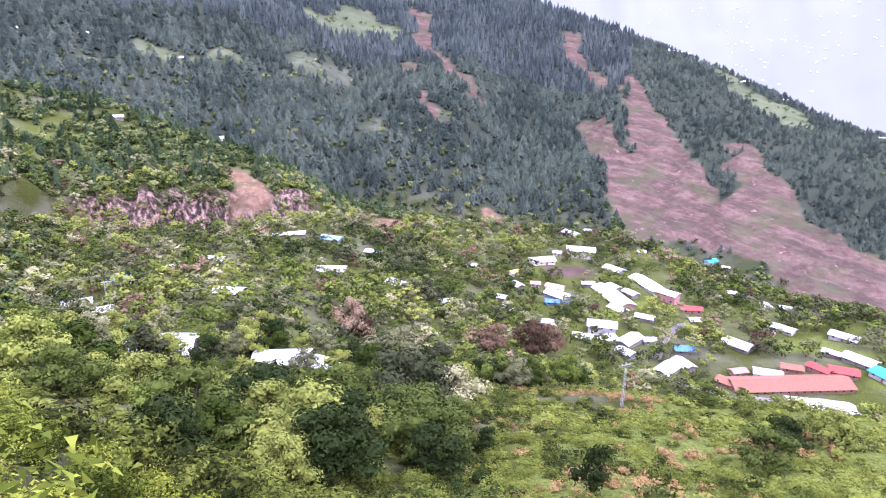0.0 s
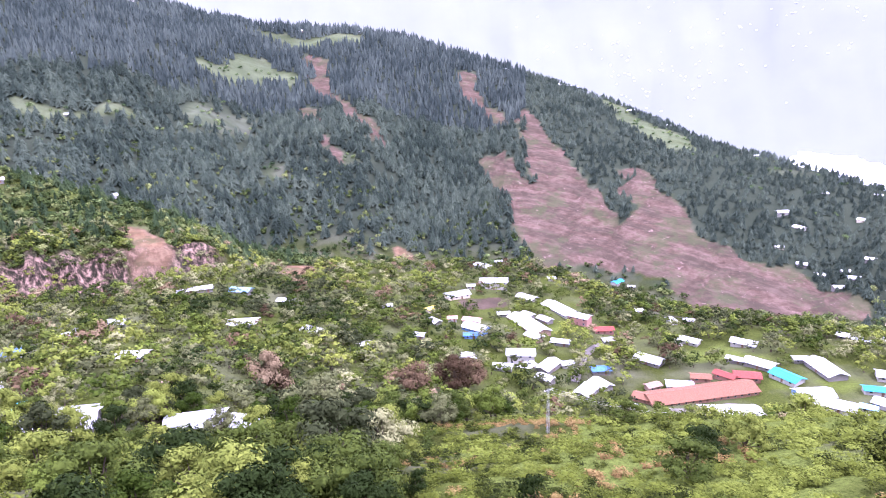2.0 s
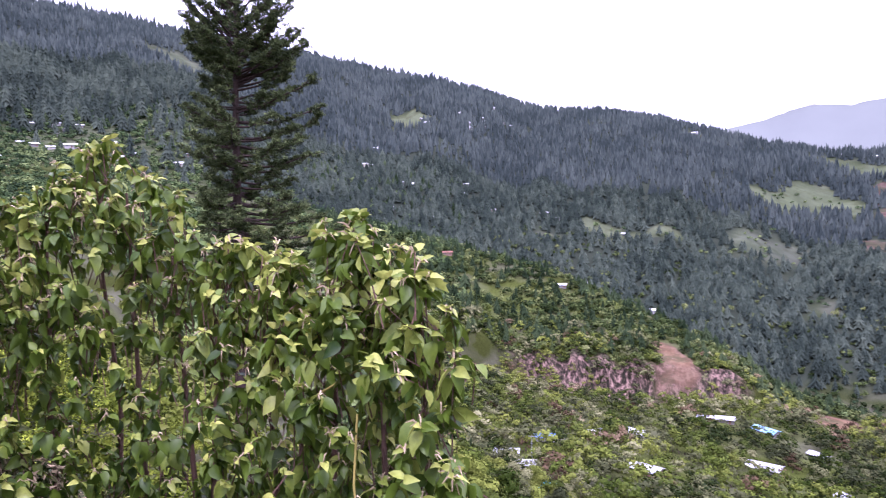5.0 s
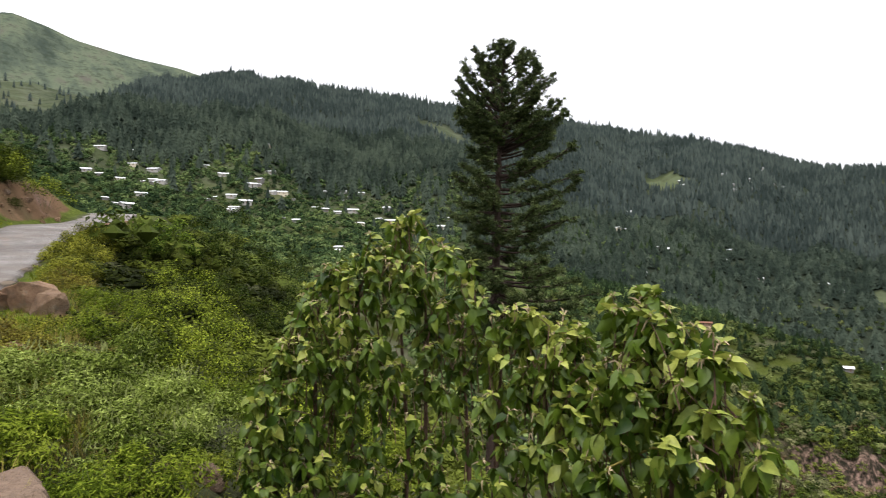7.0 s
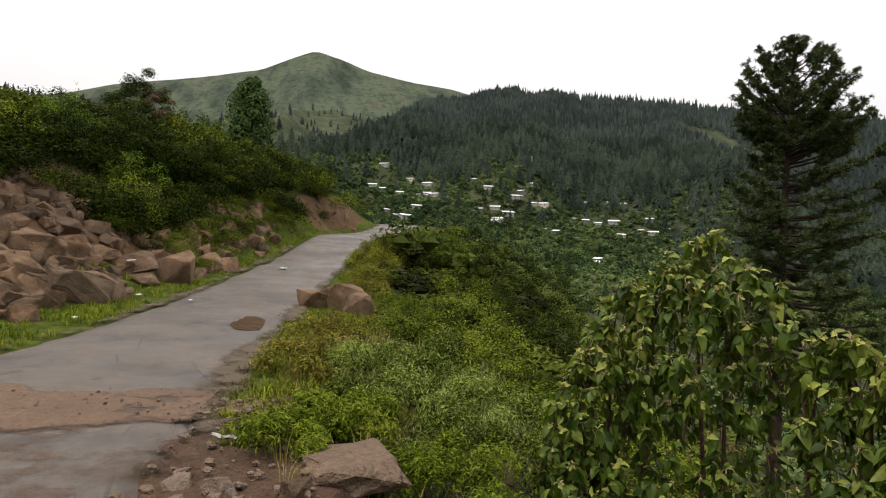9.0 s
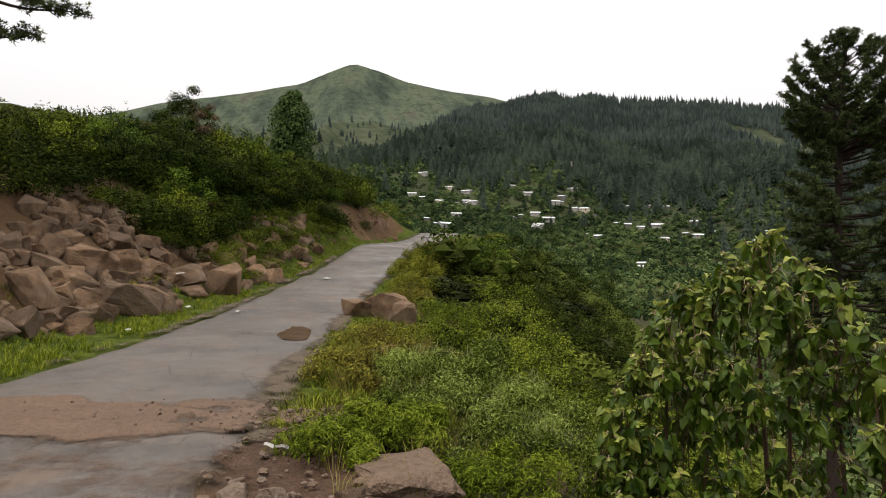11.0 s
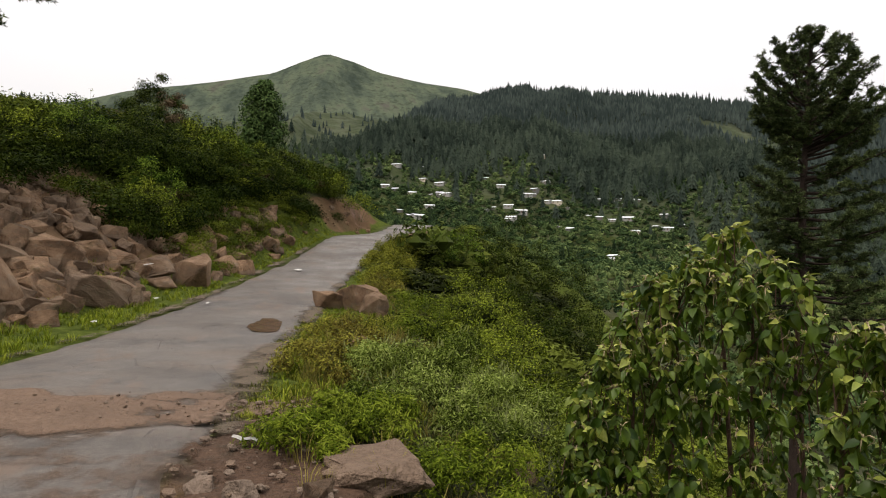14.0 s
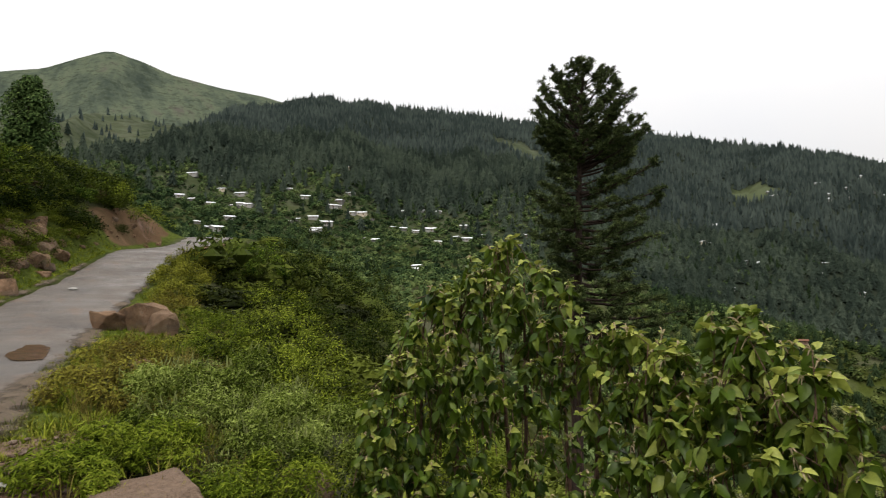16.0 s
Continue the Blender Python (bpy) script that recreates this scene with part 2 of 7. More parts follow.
def leaf_material(name, dark, mid, light, see_through=0.2, rough=0.55, tint=True, scale=0.7, vary=0.32):
    """Leaves: colour varies from leaf to leaf, from plant to plant and over patches; light shines through."""
    s = Shader(name, rough + 0.1, 0.03)
    f = s.math("ADD", s.math("MULTIPLY", s.island(), vary), s.math("MULTIPLY", s.noise(scale, 3), 0.25))
    f = s.math("ADD", f, s.math("MULTIPLY", s.attribute("tint") if tint else s.random(), 0.62 - 0.4 * (vary - 0.2)))
    c = s.ramp(f, (0.34, dark), (0.56, mid), (0.82, light))
    s.color(c)
    t = s.node("ShaderNodeBsdfTranslucent")
    m = s.node("ShaderNodeMixShader", Fac=see_through * 0.3)
    s.link(c, t.inputs["Color"])
    s.link(s.bsdf.outputs[0], m.inputs[1])
    s.link(t.outputs[0], m.inputs[2])
    s.link(m.outputs[0], s.out.inputs["Surface"])
    return s.mat


def painted(name, c, rough=0.6, wear=0.2, scale=0.8, spec=0.3, metal=0.0):
    s = Shader(name, rough, spec, metal)
    n = s.noise(scale, 6, 0.65)
    d = tuple(v * (1 - wear) for v in c)
    col = s.ramp(n, (0.3, d), (0.62, c))
    col = s.mix(s.math("MULTIPLY", s.random(), 0.25), col, tuple(v * 0.75 for v in c))
    s.color(col)
    return s.mat


def bark_material(name, dark, light):
    s = Shader(name, 0.9, 0.08)
    n = s.noise(9, 6, 0.7, s.object_space(), (3, 3, 0.6))
    s.color(s.ramp(n, (0.3, dark), (0.7, light))).bump(n, 0.8, 0.05)
    return s.mat


def ground_material():
    s = Shader("hill_ground", 1.0, 0.0)
    soil, grass, rock, wood = (s.attribute(k) for k in ("soil", "grass", "rock", "wood"))
    n1, n2, n3 = s.noise(0.035, 5), s.noise(0.5, 5, 0.65), s.noise(5.0, 5, 0.7)
    n5 = s.grey(s.noise(1.7, 6, 0.8), 0.38, 0.62)
    green = s.mix(n5, (0.010, 0.014, 0.003), (0.036, 0.044, 0.010))
    green = s.mix(s.grey(n1, 0.45, 0.62), green, (0.062, 0.064, 0.04))
    bright = s.mix(n5, (0.03, 0.044, 0.009), (0.09, 0.112, 0.024))
    # darker ground where trees stand, so the gaps between them stay dark
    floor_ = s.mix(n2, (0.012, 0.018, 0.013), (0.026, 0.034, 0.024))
    n4 = s.noise(0.08, 6, 0.7, None, (1, 1, 2.5))
    # beds of rock that dip to one side
    split = s.node("ShaderNodeSeparateXYZ")
    s.link(s.position(), split.inputs[0])
    tilted = s.node("ShaderNodeCombineXYZ")
    for key in ("X", "Y"):
        s.link(split.outputs[key], tilted.inputs[key])
    s.link(s.math("ADD", split.outputs["Z"], s.math("MULTIPLY", split.outputs["X"], 0.2)), tilted.inputs["Z"])
    dip = tilted.outputs[0]
    red = s.ramp(n4, (0.3, (0.036, 0.024, 0.019)), (0.48, (0.064, 0.042, 0.034)), (0.6, (0.094, 0.064, 0.052)), (0.72, (0.045, 0.05, 0.026)))
    beds = s.noise(0.055, 6, 0.75, dip, (0.25, 0.25, 3.2))
    red = s.mix(s.math("MULTIPLY", s.grey(beds, 0.5, 0.58), 0.55), red, (0.034, 0.027, 0.022))
    seams = s.noise(0.09, 6, 0.7, dip, (0.15, 0.15, 3.0))
    red = s.mix(s.math("MULTIPLY", s.grey(seams, 0.56, 0.62), 0.3), red, (0.13, 0.092, 0.077))
    bands = s.node("ShaderNodeTexWave", Scale=0.024, Distortion=2.5, Detail=4.0, Detail_Scale=1.6)
    bands.bands_direction = "Z"
    s.link(dip, bands.inputs["Vector"])
    red = s.mix(s.math("MULTIPLY", s.grey(bands.outputs["Fac"], 0.5, 0.7), 0.4), red, (0.03, 0.026, 0.02))
    ochre = s.ramp(n4, (0.3, (0.06, 0.036, 0.021)), (0.5, (0.115, 0.07, 0.042)), (0.65, (0.17, 0.11, 0.07)), (0.72, (0.05, 0.056, 0.025)))
    red = s.mix(s.attribute("ochre"), red, ochre)
    red = s.mix(s.math("MULTIPLY", s.grey(s.noise(0.025, 6, 0.75), 0.5, 0.6), 0.6), red, (0.04, 0.05, 0.024))
    red = s.mix(s.math("MULTIPLY", s.grey(s.noise(0.12, 5, 0.75), 0.63, 0.7), 0.6), red, (0.22, 0.15, 0.135))
    # dark gaps between the cliff's rock columns, done in colour only
    upright_streaks = s.noise(0.3, 6, 0.7, None, (1.2, 1.2, 0.16))
    stone = s.ramp(upright_streaks, (0.42, (0.012, 0.011, 0.01)), (0.5, (0.062, 0.042, 0.034)), (0.6, (0.235, 0.155, 0.125)))
    stone = s.mix(s.math("MULTIPLY", s.grey(s.noise(0.07, 5, 0.7), 0.56, 0.64), 0.85), stone, (0.02, 0.03, 0.012))
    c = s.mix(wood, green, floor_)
    gully = s.noise(0.006, 7, 0.65, None, (1.0, 2.2, 0.35))
    # high pasture colour, greyed to carry the haze of distance
    hazed_alpine = s.ramp(gully, (0.34, (0.034, 0.046, 0.038)), (0.46, (0.06, 0.076, 0.056)), (0.56, (0.086, 0.104, 0.07)), (0.68, (0.076, 0.075, 0.062)))
    hazed_alpine = s.mix(s.math("MULTIPLY", s.grey(s.noise(0.05, 5, 0.7), 0.5, 0.62), 0.55), hazed_alpine, (0.024, 0.032, 0.022))
    c = s.mix(grass, c, bright)
    c = s.mix(s.attribute("alp_haze"), c, hazed_alpine)
    edge = s.math("ADD", soil, s.math("MULTIPLY", s.math("SUBTRACT", n2, 0.5), 0.7))
    c = s.mix(s.grey(edge, 0.35, 0.6), c, red)
    c = s.mix(rock, c, stone)
    c = s.mix(s.math("MULTIPLY", s.grey(n3, 0.4, 0.75), 0.3), c, (0.05, 0.05, 0.02))
    s.color(c).bump(s.math("ADD", n3, s.math("MULTIPLY", n2, 3.0)), 0.6, 0.25)
    return s.mat


M_GROUND = ground_material()
# far conifers: haze put into the needle colour, paler and bluer than the firs
M_HAZED_CONIFER = leaf_material("hazed_conifer_needles", (0.022, 0.032, 0.024), (0.042, 0.057, 0.041), (0.06, 0.078, 0.054), 0.1, 0.8, scale=0.05, vary=0.15)
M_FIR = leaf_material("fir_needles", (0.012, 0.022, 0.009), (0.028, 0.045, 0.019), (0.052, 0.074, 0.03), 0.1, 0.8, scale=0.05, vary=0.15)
M_HAZED_FAR_CONIFER = leaf_material("hazed_far_conifer_needles", (0.03, 0.042, 0.038), (0.05, 0.066, 0.058), (0.07, 0.088, 0.075), 0.1, 0.85, scale=0.03, vary=0.15)
M_BROAD = leaf_material("broad_leaves", (0.011, 0.019, 0.004), (0.05, 0.068, 0.011), (0.135, 0.155, 0.028), 0.18, 0.6, scale=0.15, vary=0.14)
M_SHRUB = leaf_material("shrub_leaves", (0.009, 0.013, 0.002), (0.061, 0.076, 0.010), (0.106, 0.13, 0.021), 0.18, 0.65, scale=0.12, vary=0.17)
M_GREY_LEAF = leaf_material("willow_leaves", (0.024, 0.03, 0.012), (0.09, 0.098, 0.04), (0.2, 0.2, 0.095), 0.18, 0.7, scale=0.2, vary=0.15)
M_DRY_LEAF = leaf_material("dry_leaves", (0.04, 0.026, 0.014), (0.105, 0.072, 0.04), (0.19, 0.145, 0.085), 0.2, 0.8, scale=0.2, vary=0.15)
M_SLOPE = leaf_material("slope_shrub_leaves", (0.007, 0.012, 0.001), (0.056, 0.078, 0.007), (0.15, 0.175, 0.02), 0.25, 0.65, scale=0.5, vary=0.32)
M_BANK = leaf_material("bank_scrub_leaves", (0.005, 0.011, 0.001), (0.028, 0.043, 0.004), (0.092, 0.115, 0.013), 0.25, 0.65, scale=0.4, vary=0.24)
M_DEEP_SCRUB = leaf_material("dark_thicket_leaves", (0.005, 0.010, 0.001), (0.026, 0.04, 0.004), (0.085, 0.105, 0.013), 0.2, 0.6, scale=0.4, vary=0.24)
M_RUST_LEAF = leaf_material("rust_bush_leaves", (0.07, 0.047, 0.015), (0.135, 0.086, 0.032), (0.175, 0.125, 0.046), 0.25, 0.7)
M_VALE_LEAF = leaf_material("valley_tree_leaves", (0.016, 0.032, 0.013), (0.054, 0.088, 0.03), (0.14, 0.18, 0.062), 0.15, 0.7, scale=0.1, vary=0.15)
M_SPUR_LEAF = leaf_material("spur_tree_leaves", (0.014, 0.024, 0.006), (0.046, 0.067, 0.018), (0.13, 0.15, 0.05), 0.15, 0.7, scale=0.05, vary=0.18)
M_BARK = bark_material("bark", (0.03, 0.022, 0.018), (0.10, 0.075, 0.058))
# ---- the ground: one sheet to the horizon ----
# bare soil, meadows and fields on the far slopes, as bearing and distance
MARKS = {
    'slide': [(-13.9, 1032), (-15.7, 974), (-17.6, 893), (-19.0, 832), (-20.7, 764), (-22.6, 710), (-24.9, 690), (-27.4, 712), (-30.3, 675), (-33.4, 650), (-36.2, 652), (-39.1, 612), (-41.8, 585), (-42.0, 550), (-36.6, 545), (-32.9, 538), (-30.1, 540), (-27.5, 590), (-25.1, 602), (-21.3, 628), (-16.5, 612), (-14.5, 656), (-13.6, 690), (-12.6, 761), (-11.2, 850), (-12.7, 870), (-14.9, 775), (-15.7, 775), (-14.8, 856)],
    'slide_top': [(-9.0, 1170), (-10.7, 1175), (-11.1, 1090), (-12.7, 1023), (-14.2, 930), (-13.2, 940), (-11.3, 1020), (-9.7, 1077)],
    'slide_side': [(-23.2, 835), (-24.7, 830), (-27.3, 745), (-28.4, 708), (-25.8, 681), (-23.7, 703), (-23.6, 757)],
    'slide_foot': [(-32.0, 618), (-35.0, 629), (-35.6, 661), (-38.7, 616), (-38.5, 575), (-33.7, 549)],
    'slip': [(18.0, 483), (17.0, 494), (15.4, 446), (14.9, 427), (17.1, 424), (17.6, 434)],
    'scar_a': [(-2.9, 658), (-4.6, 652), (-5.5, 625), (-3.5, 622)],
    'scar_b': [(2.0, 836), (1.1, 845), (0.3, 788), (0.7, 761), (1.6, 804)],
    'gully': [(3.0, 1287), (1.4, 1187), (1.0, 1088), (-0.2, 965), (-1.9, 901), (-3.7, 861), (-2.2, 850), (0.5, 938), (2.4, 1084)],
    'scar_c': [(3.5, 967), (1.6, 951), (1.7, 891), (3.2, 922)],
    'nose': [(7.0, 455), (4.4, 483), (3.3, 436), (5.1, 409)],
    'meadow_a': [(11.7, 1036), (6.4, 1217), (2.9, 1129), (3.3, 1078), (6.4, 1101), (9.6, 1038)],
    'meadow_b': [(26.1, 854), (23.3, 842), (19.5, 835), (15.2, 871), (16.2, 836), (20.5, 804), (23.8, 815)],
    'meadow_c': [(8.4, 1385), (0.3, 1320), (-3, 1300), (0, 1240), (6, 1330)],
    'meadow_d': [(39.6, 1192), (37.6, 1167), (35.7, 1126), (37.2, 1079), (39.4, 1132)],
    'foot_meadow': [(5, 650), (-2.2, 690), (-4.4, 680), (-8.4, 720), (-11.4, 676), (-11, 640), (-2.3, 620), (4, 615)],
    'flank_grass': [(-20.6, 1130), (-22.5, 1110), (-27, 1020), (-30, 960), (-27, 930), (-23, 1010)],
    'field_red': [(-9.2, 380), (-13.0, 388), (-14.2, 371), (-10.0, 356)],
    'field_a': [(-12.4, 319), (-16.4, 327), (-16.1, 312), (-12.6, 303)],
    'field_b': [(-28.5, 345), (-31.8, 346), (-35.8, 338), (-34.6, 328), (-29.1, 325)],
    'field_c': [(-17.2, 351), (-18.9, 360), (-19.0, 337), (-17.4, 332)],
    'field_d': [(-35.6, 313), (-37.7, 315), (-37.5, 295), (-35.3, 294)],
    'field_e': [(-38.1, 312), (-41.8, 312), (-42.3, 305), (-40.0, 296)],
}
SOIL_MARKS = ("slide", "slide_top", "slide_side", "slide_foot", "slip", "scar_a", "scar_b", "gully", "scar_c", "nose", "field_red")


def inside(poly, az, r):
    """True where (az, r) lies inside the polygon."""
    res = np.zeros(np.shape(az), bool)
    n = len(poly)
    for i in range(n):
        (a0, r0), (a1, r1) = poly[i], poly[(i + 1) % n]
        if a0 == a1:
            continue
        crosses = ((az < a0) != (az < a1)) & (r < r0 + (r1 - r0) * (az - a0) / (a1 - a0))
        res ^= crosses
    return res


def mark_at(names, x, y, blur=0.0):
    """How far a place lies in the named marks, 0..1, with ragged edges."""
    r, az = np.hypot(x, y), np.degrees(np.arctan2(-x, y))
    az = az + vnoise(x * 0.03, y * 0.03, 71) * 0.6 + vnoise(x * 0.09, y * 0.09, 72) * 0.4
    r = r + vnoise(x * 0.03, y * 0.03, 73) * 12 + vnoise(x * 0.1, y * 0.1, 74) * 6
    total = np.zeros(np.shape(x))
    shifts = ((0, 0), (1, 0), (-1, 0), (0, 1), (0, -1)) if blur else ((0, 0),)
    for da, dr in shifts:
        hit = np.zeros(np.shape(x), bool)
        for k in names:
            hit |= inside(MARKS[k], az + da * blur, r + dr * blur * 14)
        total = total + hit
    return total / len(shifts)


MEADOW_MARKS = tuple(k for k in MARKS if k not in SOIL_MARKS and k != "foot_meadow")


def wooded(x, y):
    """Density of the conifer forest, 0..1."""
    r, az = np.hypot(x, y), np.degrees(np.arctan2(-x, y))
    rg, _ = line_at(GORGE, az)
    rc, _ = line_at(CREST, az)
    u = (r - rg) / (rc - rg)
    d = smooth(-0.08 * smooth(6, 12, az), 0.03 + 0.13 * smooth(12, 2, az), u) * smooth(1.06 + 0.29 * smooth(60, 66, az), 1.02 + 0.18 * smooth(60, 66, az), u)
    d = d * smooth(-0.75, -0.25, fnoise(x * 0.006, y * 0.006, 81, 3) + 0.35 * fnoise(x * 0.025, y * 0.025, 85, 2))
    # thinner towards the hamlets below the peak and on the low end of the ridge
    d = d * (1 - 0.75 * smooth(38, 60, az) * smooth(0.42 - 0.2 * smooth(56, 63, az), 0.2 - 0.12 * smooth(56, 63, az), u))
    d = d * (1 - 0.3 * smooth(-20, -32, az) * smooth(0.15, 0.6, u))
    d = d * (1 - 0.97 * smooth(79, 88, az + 9 * (u - 0.6) + 3 * vnoise(x * 0.008, y * 0.008, 83)))
    d = d * (1 - 0.9 * smooth(56, 63, az) * smooth(0.2, 0.09, u + 0.07 * vnoise(x * 0.012, y * 0.012, 87)))
    # the skyline is broken: few trees stand on the very crest
    d = d * (1 - 0.7 * smooth(0.94, 1.0, u) * smooth(30, 36, az))
    d = d * (1 - mark_at(SOIL_MARKS + MEADOW_MARKS, x, y))
    return np.clip(d, 0, 1)


def mesh_object(name, verts, tris, mats, attributes=(), mat_index=None, smooth_shade=False):
    me = bpy.data.meshes.new(name)
    n, m = len(verts), len(tris)
    me.vertices.add(n)
    me.vertices.foreach_set("co", np.asarray(verts, np.float32).ravel())
    k = tris.shape[1]
    me.loops.add(m * k)
    me.loops.foreach_set("vertex_index", np.asarray(tris, np.int32).ravel())
    me.polygons.add(m)
    me.polygons.foreach_set("loop_start", np.arange(0, m * k, k, dtype=np.int32))
    if mat_index is not None:
        me.polygons.foreach_set("material_index", np.asarray(mat_index, np.int32))
    me.polygons.foreach_set("use_smooth", np.full(m, smooth_shade))
    for mat in mats:
        me.materials.append(mat)
    for key, values in attributes:
        me.attributes.new(key, "FLOAT", "POINT").data.foreach_set("value", np.asarray(values, np.float32))
    me.update(calc_edges=True)
    return me


def build_ground():
    az = np.concatenate([np.arange(-180, -62, 4.0), np.arange(-62, 122, 0.62), np.arange(122, 180, 4.0)])
    r = np.concatenate([[0.0], np.geomspace(0.6, 130, 150), np.geomspace(133, 1650, 200), np.geomspace(1670, 4990, 36)])
    A, R = np.meshgrid(az, r, indexing="ij")
    x, y = polar(A, R)
    z = ground(x, y)
    na, nr = A.shape
    i, j = np.meshgrid(np.arange(na), np.arange(nr - 1), indexing="ij")
    i2 = (i + 1) % na
    quads = np.stack([i * nr + j, i2 * nr + j, i2 * nr + j + 1, i * nr + j + 1], -1).reshape(-1, 4)[:, ::-1]
    soil = mark_at(SOIL_MARKS, x, y, 0.55)
    s = y - road_y(x)
    # raw earth: the cut above the bend, the verge by the camera, the scree
    cut = smooth(-49, -53, x) * smooth(-72, -66, x) * smooth(-2.4, -3.0, s) * smooth(-5.8, -4.2, s)
    scree = smooth(-3.6, -5.0, s) * smooth(-12, -8.5, s) * smooth(-36, -28, x) * smooth(20, 10, x)
    verge = smooth(1.6, 2.1, s) * smooth(3.9, 3.1, s) * smooth(-8.5, -6.0, x) * smooth(12, 6, x)
    soil = np.maximum.reduce([soil, cut, 0.75 * scree, 0.8 * verge])
    cliff = smooth(10.5, 12.5, A) * smooth(31, 28, A)
    rf, _ = line_at(FAR_TERRACE, A)
    rock = cliff * smooth(rf - 4, rf - 1, R) * smooth(rf + 19, rf + 15, R) * np.clip(0.95 - soil, 0, 1)
    strip = smooth(-5.2, -4.2, s) * smooth(-1.6, -2.1, s) + smooth(1.9, 2.3, s) * smooth(4.5, 3.6, s) * smooth(-7.5, -10, x)
    rs, _ = line_at(SPUR_CREST, A)
    spur = smooth(3, 8, A) * smooth(48, 38, A) * smooth(rf + 12, rf + 25, R) * smooth(rs + 30, rs, R) * np.clip(0.55 + 0.9 * fnoise(x * 0.02, y * 0.02, 161, 3), 0, 1)
    lawn = smooth(32, 45, R) * smooth(160, 130, R) * smooth(0.02, 0.2, fnoise(x * 0.035, y * 0.035, 163, 2)) * smooth(100, 80, np.abs(A))
    shelf = smooth(150, 190, R) * smooth(rf + 5, rf - 10, R) * smooth(-60, -50, A) * smooth(42, 36, A) * np.clip(0.55 + 0.8 * fnoise(x * 0.025, y * 0.025, 165, 3), 0, 1)
    vale = smooth(40, 50, A) * smooth(99, 92, A) * smooth(330, 420, R) * smooth(1000, 850, R) * np.clip(0.5 + 0.9 * fnoise(x * 0.012, y * 0.012, 167, 3), 0, 1) * (1 - np.clip(wooded(x, y) * 1.3, 0, 1))
    grass = np.maximum.reduce([0.9 * spur, 0.6 * shelf, 0.5 * vale, lawn, mark_at(MEADOW_MARKS, x, y, 0.3) * (1 - 0.45 * smooth(500, 700, R)), np.clip(strip, 0, 1) * smooth(130, 100, R)])
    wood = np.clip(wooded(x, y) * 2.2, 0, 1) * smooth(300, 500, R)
    # haze put into the ground colour, growing with distance from the camera
    alp_haze = np.maximum(0.55 * smooth(550, 900, R) * (1 - 0.85 * wood), smooth(1450, 1750, R))
    ochre = np.maximum.reduce([mark_at(("slip", "nose", "scar_a"), x, y, 0.55), smooth(120, 90, R)])
    me = mesh_object("ground", np.stack([x, y, z], -1).reshape(-1, 3), quads, [M_GROUND],
                     [("soil", soil.ravel()), ("grass", grass.ravel()), ("rock", rock.ravel()), ("wood", wood.ravel()), ("alp_haze", alp_haze.ravel()), ("ochre", ochre.ravel())], smooth_shade=True)
    return tagged(new("ground", me), "green mountain slopes with red soil scars and fields", "ground", kind="structure")


build_ground()
# ---- plants: templates of triangles, then joined by the thousand ----
rng = np.random.default_rng(7)


def tri_template(parts):
    """Joins (verts, tris, slot) lists into one template."""
    vs, ts, ms, o = [], [], [], 0
    for v, t, m in parts:
        v, t = np.asarray(v, float), np.asarray(t, int)
        vs.append(v), ts.append(t + o), ms.append(np.full(len(t), m))
        o += len(v)
    return np.concatenate(vs), np.concatenate(ts), np.concatenate(ms)


def tube(path, radii, sides=5):
    """A tapered tube along a path."""
    path = np.asarray(path, float)
    vs, ts = [], []
    for k, (p, rad) in enumerate(zip(path, radii)):
        d = path[min(k + 1, len(path) - 1)] - path[max(k - 1, 0)]
        d = d / max(np.linalg.norm(d), 1e-9)
        a = np.cross(d, (0.31, 0.95, 0.05) if abs(d[2]) > 0.8 else (0, 0, 1))
        a = a / np.linalg.norm(a)
        b = np.cross(d, a)
        for i in range(sides):
            w = 2 * math.pi * i / sides
            vs.append(p + rad * (math.cos(w) * a + math.sin(w) * b))
    for k in range(len(path) - 1):
        for i in range(sides):
            i2 = (i + 1) % sides
            q = (k * sides + i, k * sides + i2, (k + 1) * sides + i2, (k + 1) * sides + i)
            ts += [(q[0], q[1], q[2]), (q[0], q[2], q[3])]
    return np.array(vs), np.array(ts)


def conifer_template(tiers, spokes, width, g, trunk=True):
    """A fir of height 1: trunk and drooping, ragged tiers of boughs."""
    parts = [(*tube([(0, 0, 0), (0.01, 0, 0.5), (0, 0, 0.97)], (0.02, 0.013, 0.003), 4), 1)]
    if not trunk:
        parts = []
    for k in range(tiers):
        u = k / (tiers - 1)
        z0 = 0.14 + 0.72 * u
        rad = width * (1 - u) ** 0.65 + 0.055
        top = z0 + 0.36 * (1 - 0.55 * u)
        vs = [(0, 0, min(top, 1.0))]
        ph = g.uniform(0, 6.3)
        for i in range(spokes * 2):
            a = ph + math.pi * i / spokes + g.normal(0, 0.08)
            rr = rad * (g.uniform(0.75, 1.25) if i % 2 == 0 else g.uniform(0.25, 0.5))
            vs.append((rr * math.cos(a), rr * math.sin(a), z0 - 0.05 * rr / width + g.normal(0, 0.02) + (0.07 if i % 2 else -0.03)))
        n = spokes * 2
        parts.append((vs, [(0, 1 + i, 1 + (i + 1) % n) for i in range(n)], 0))
    return tri_template(parts)


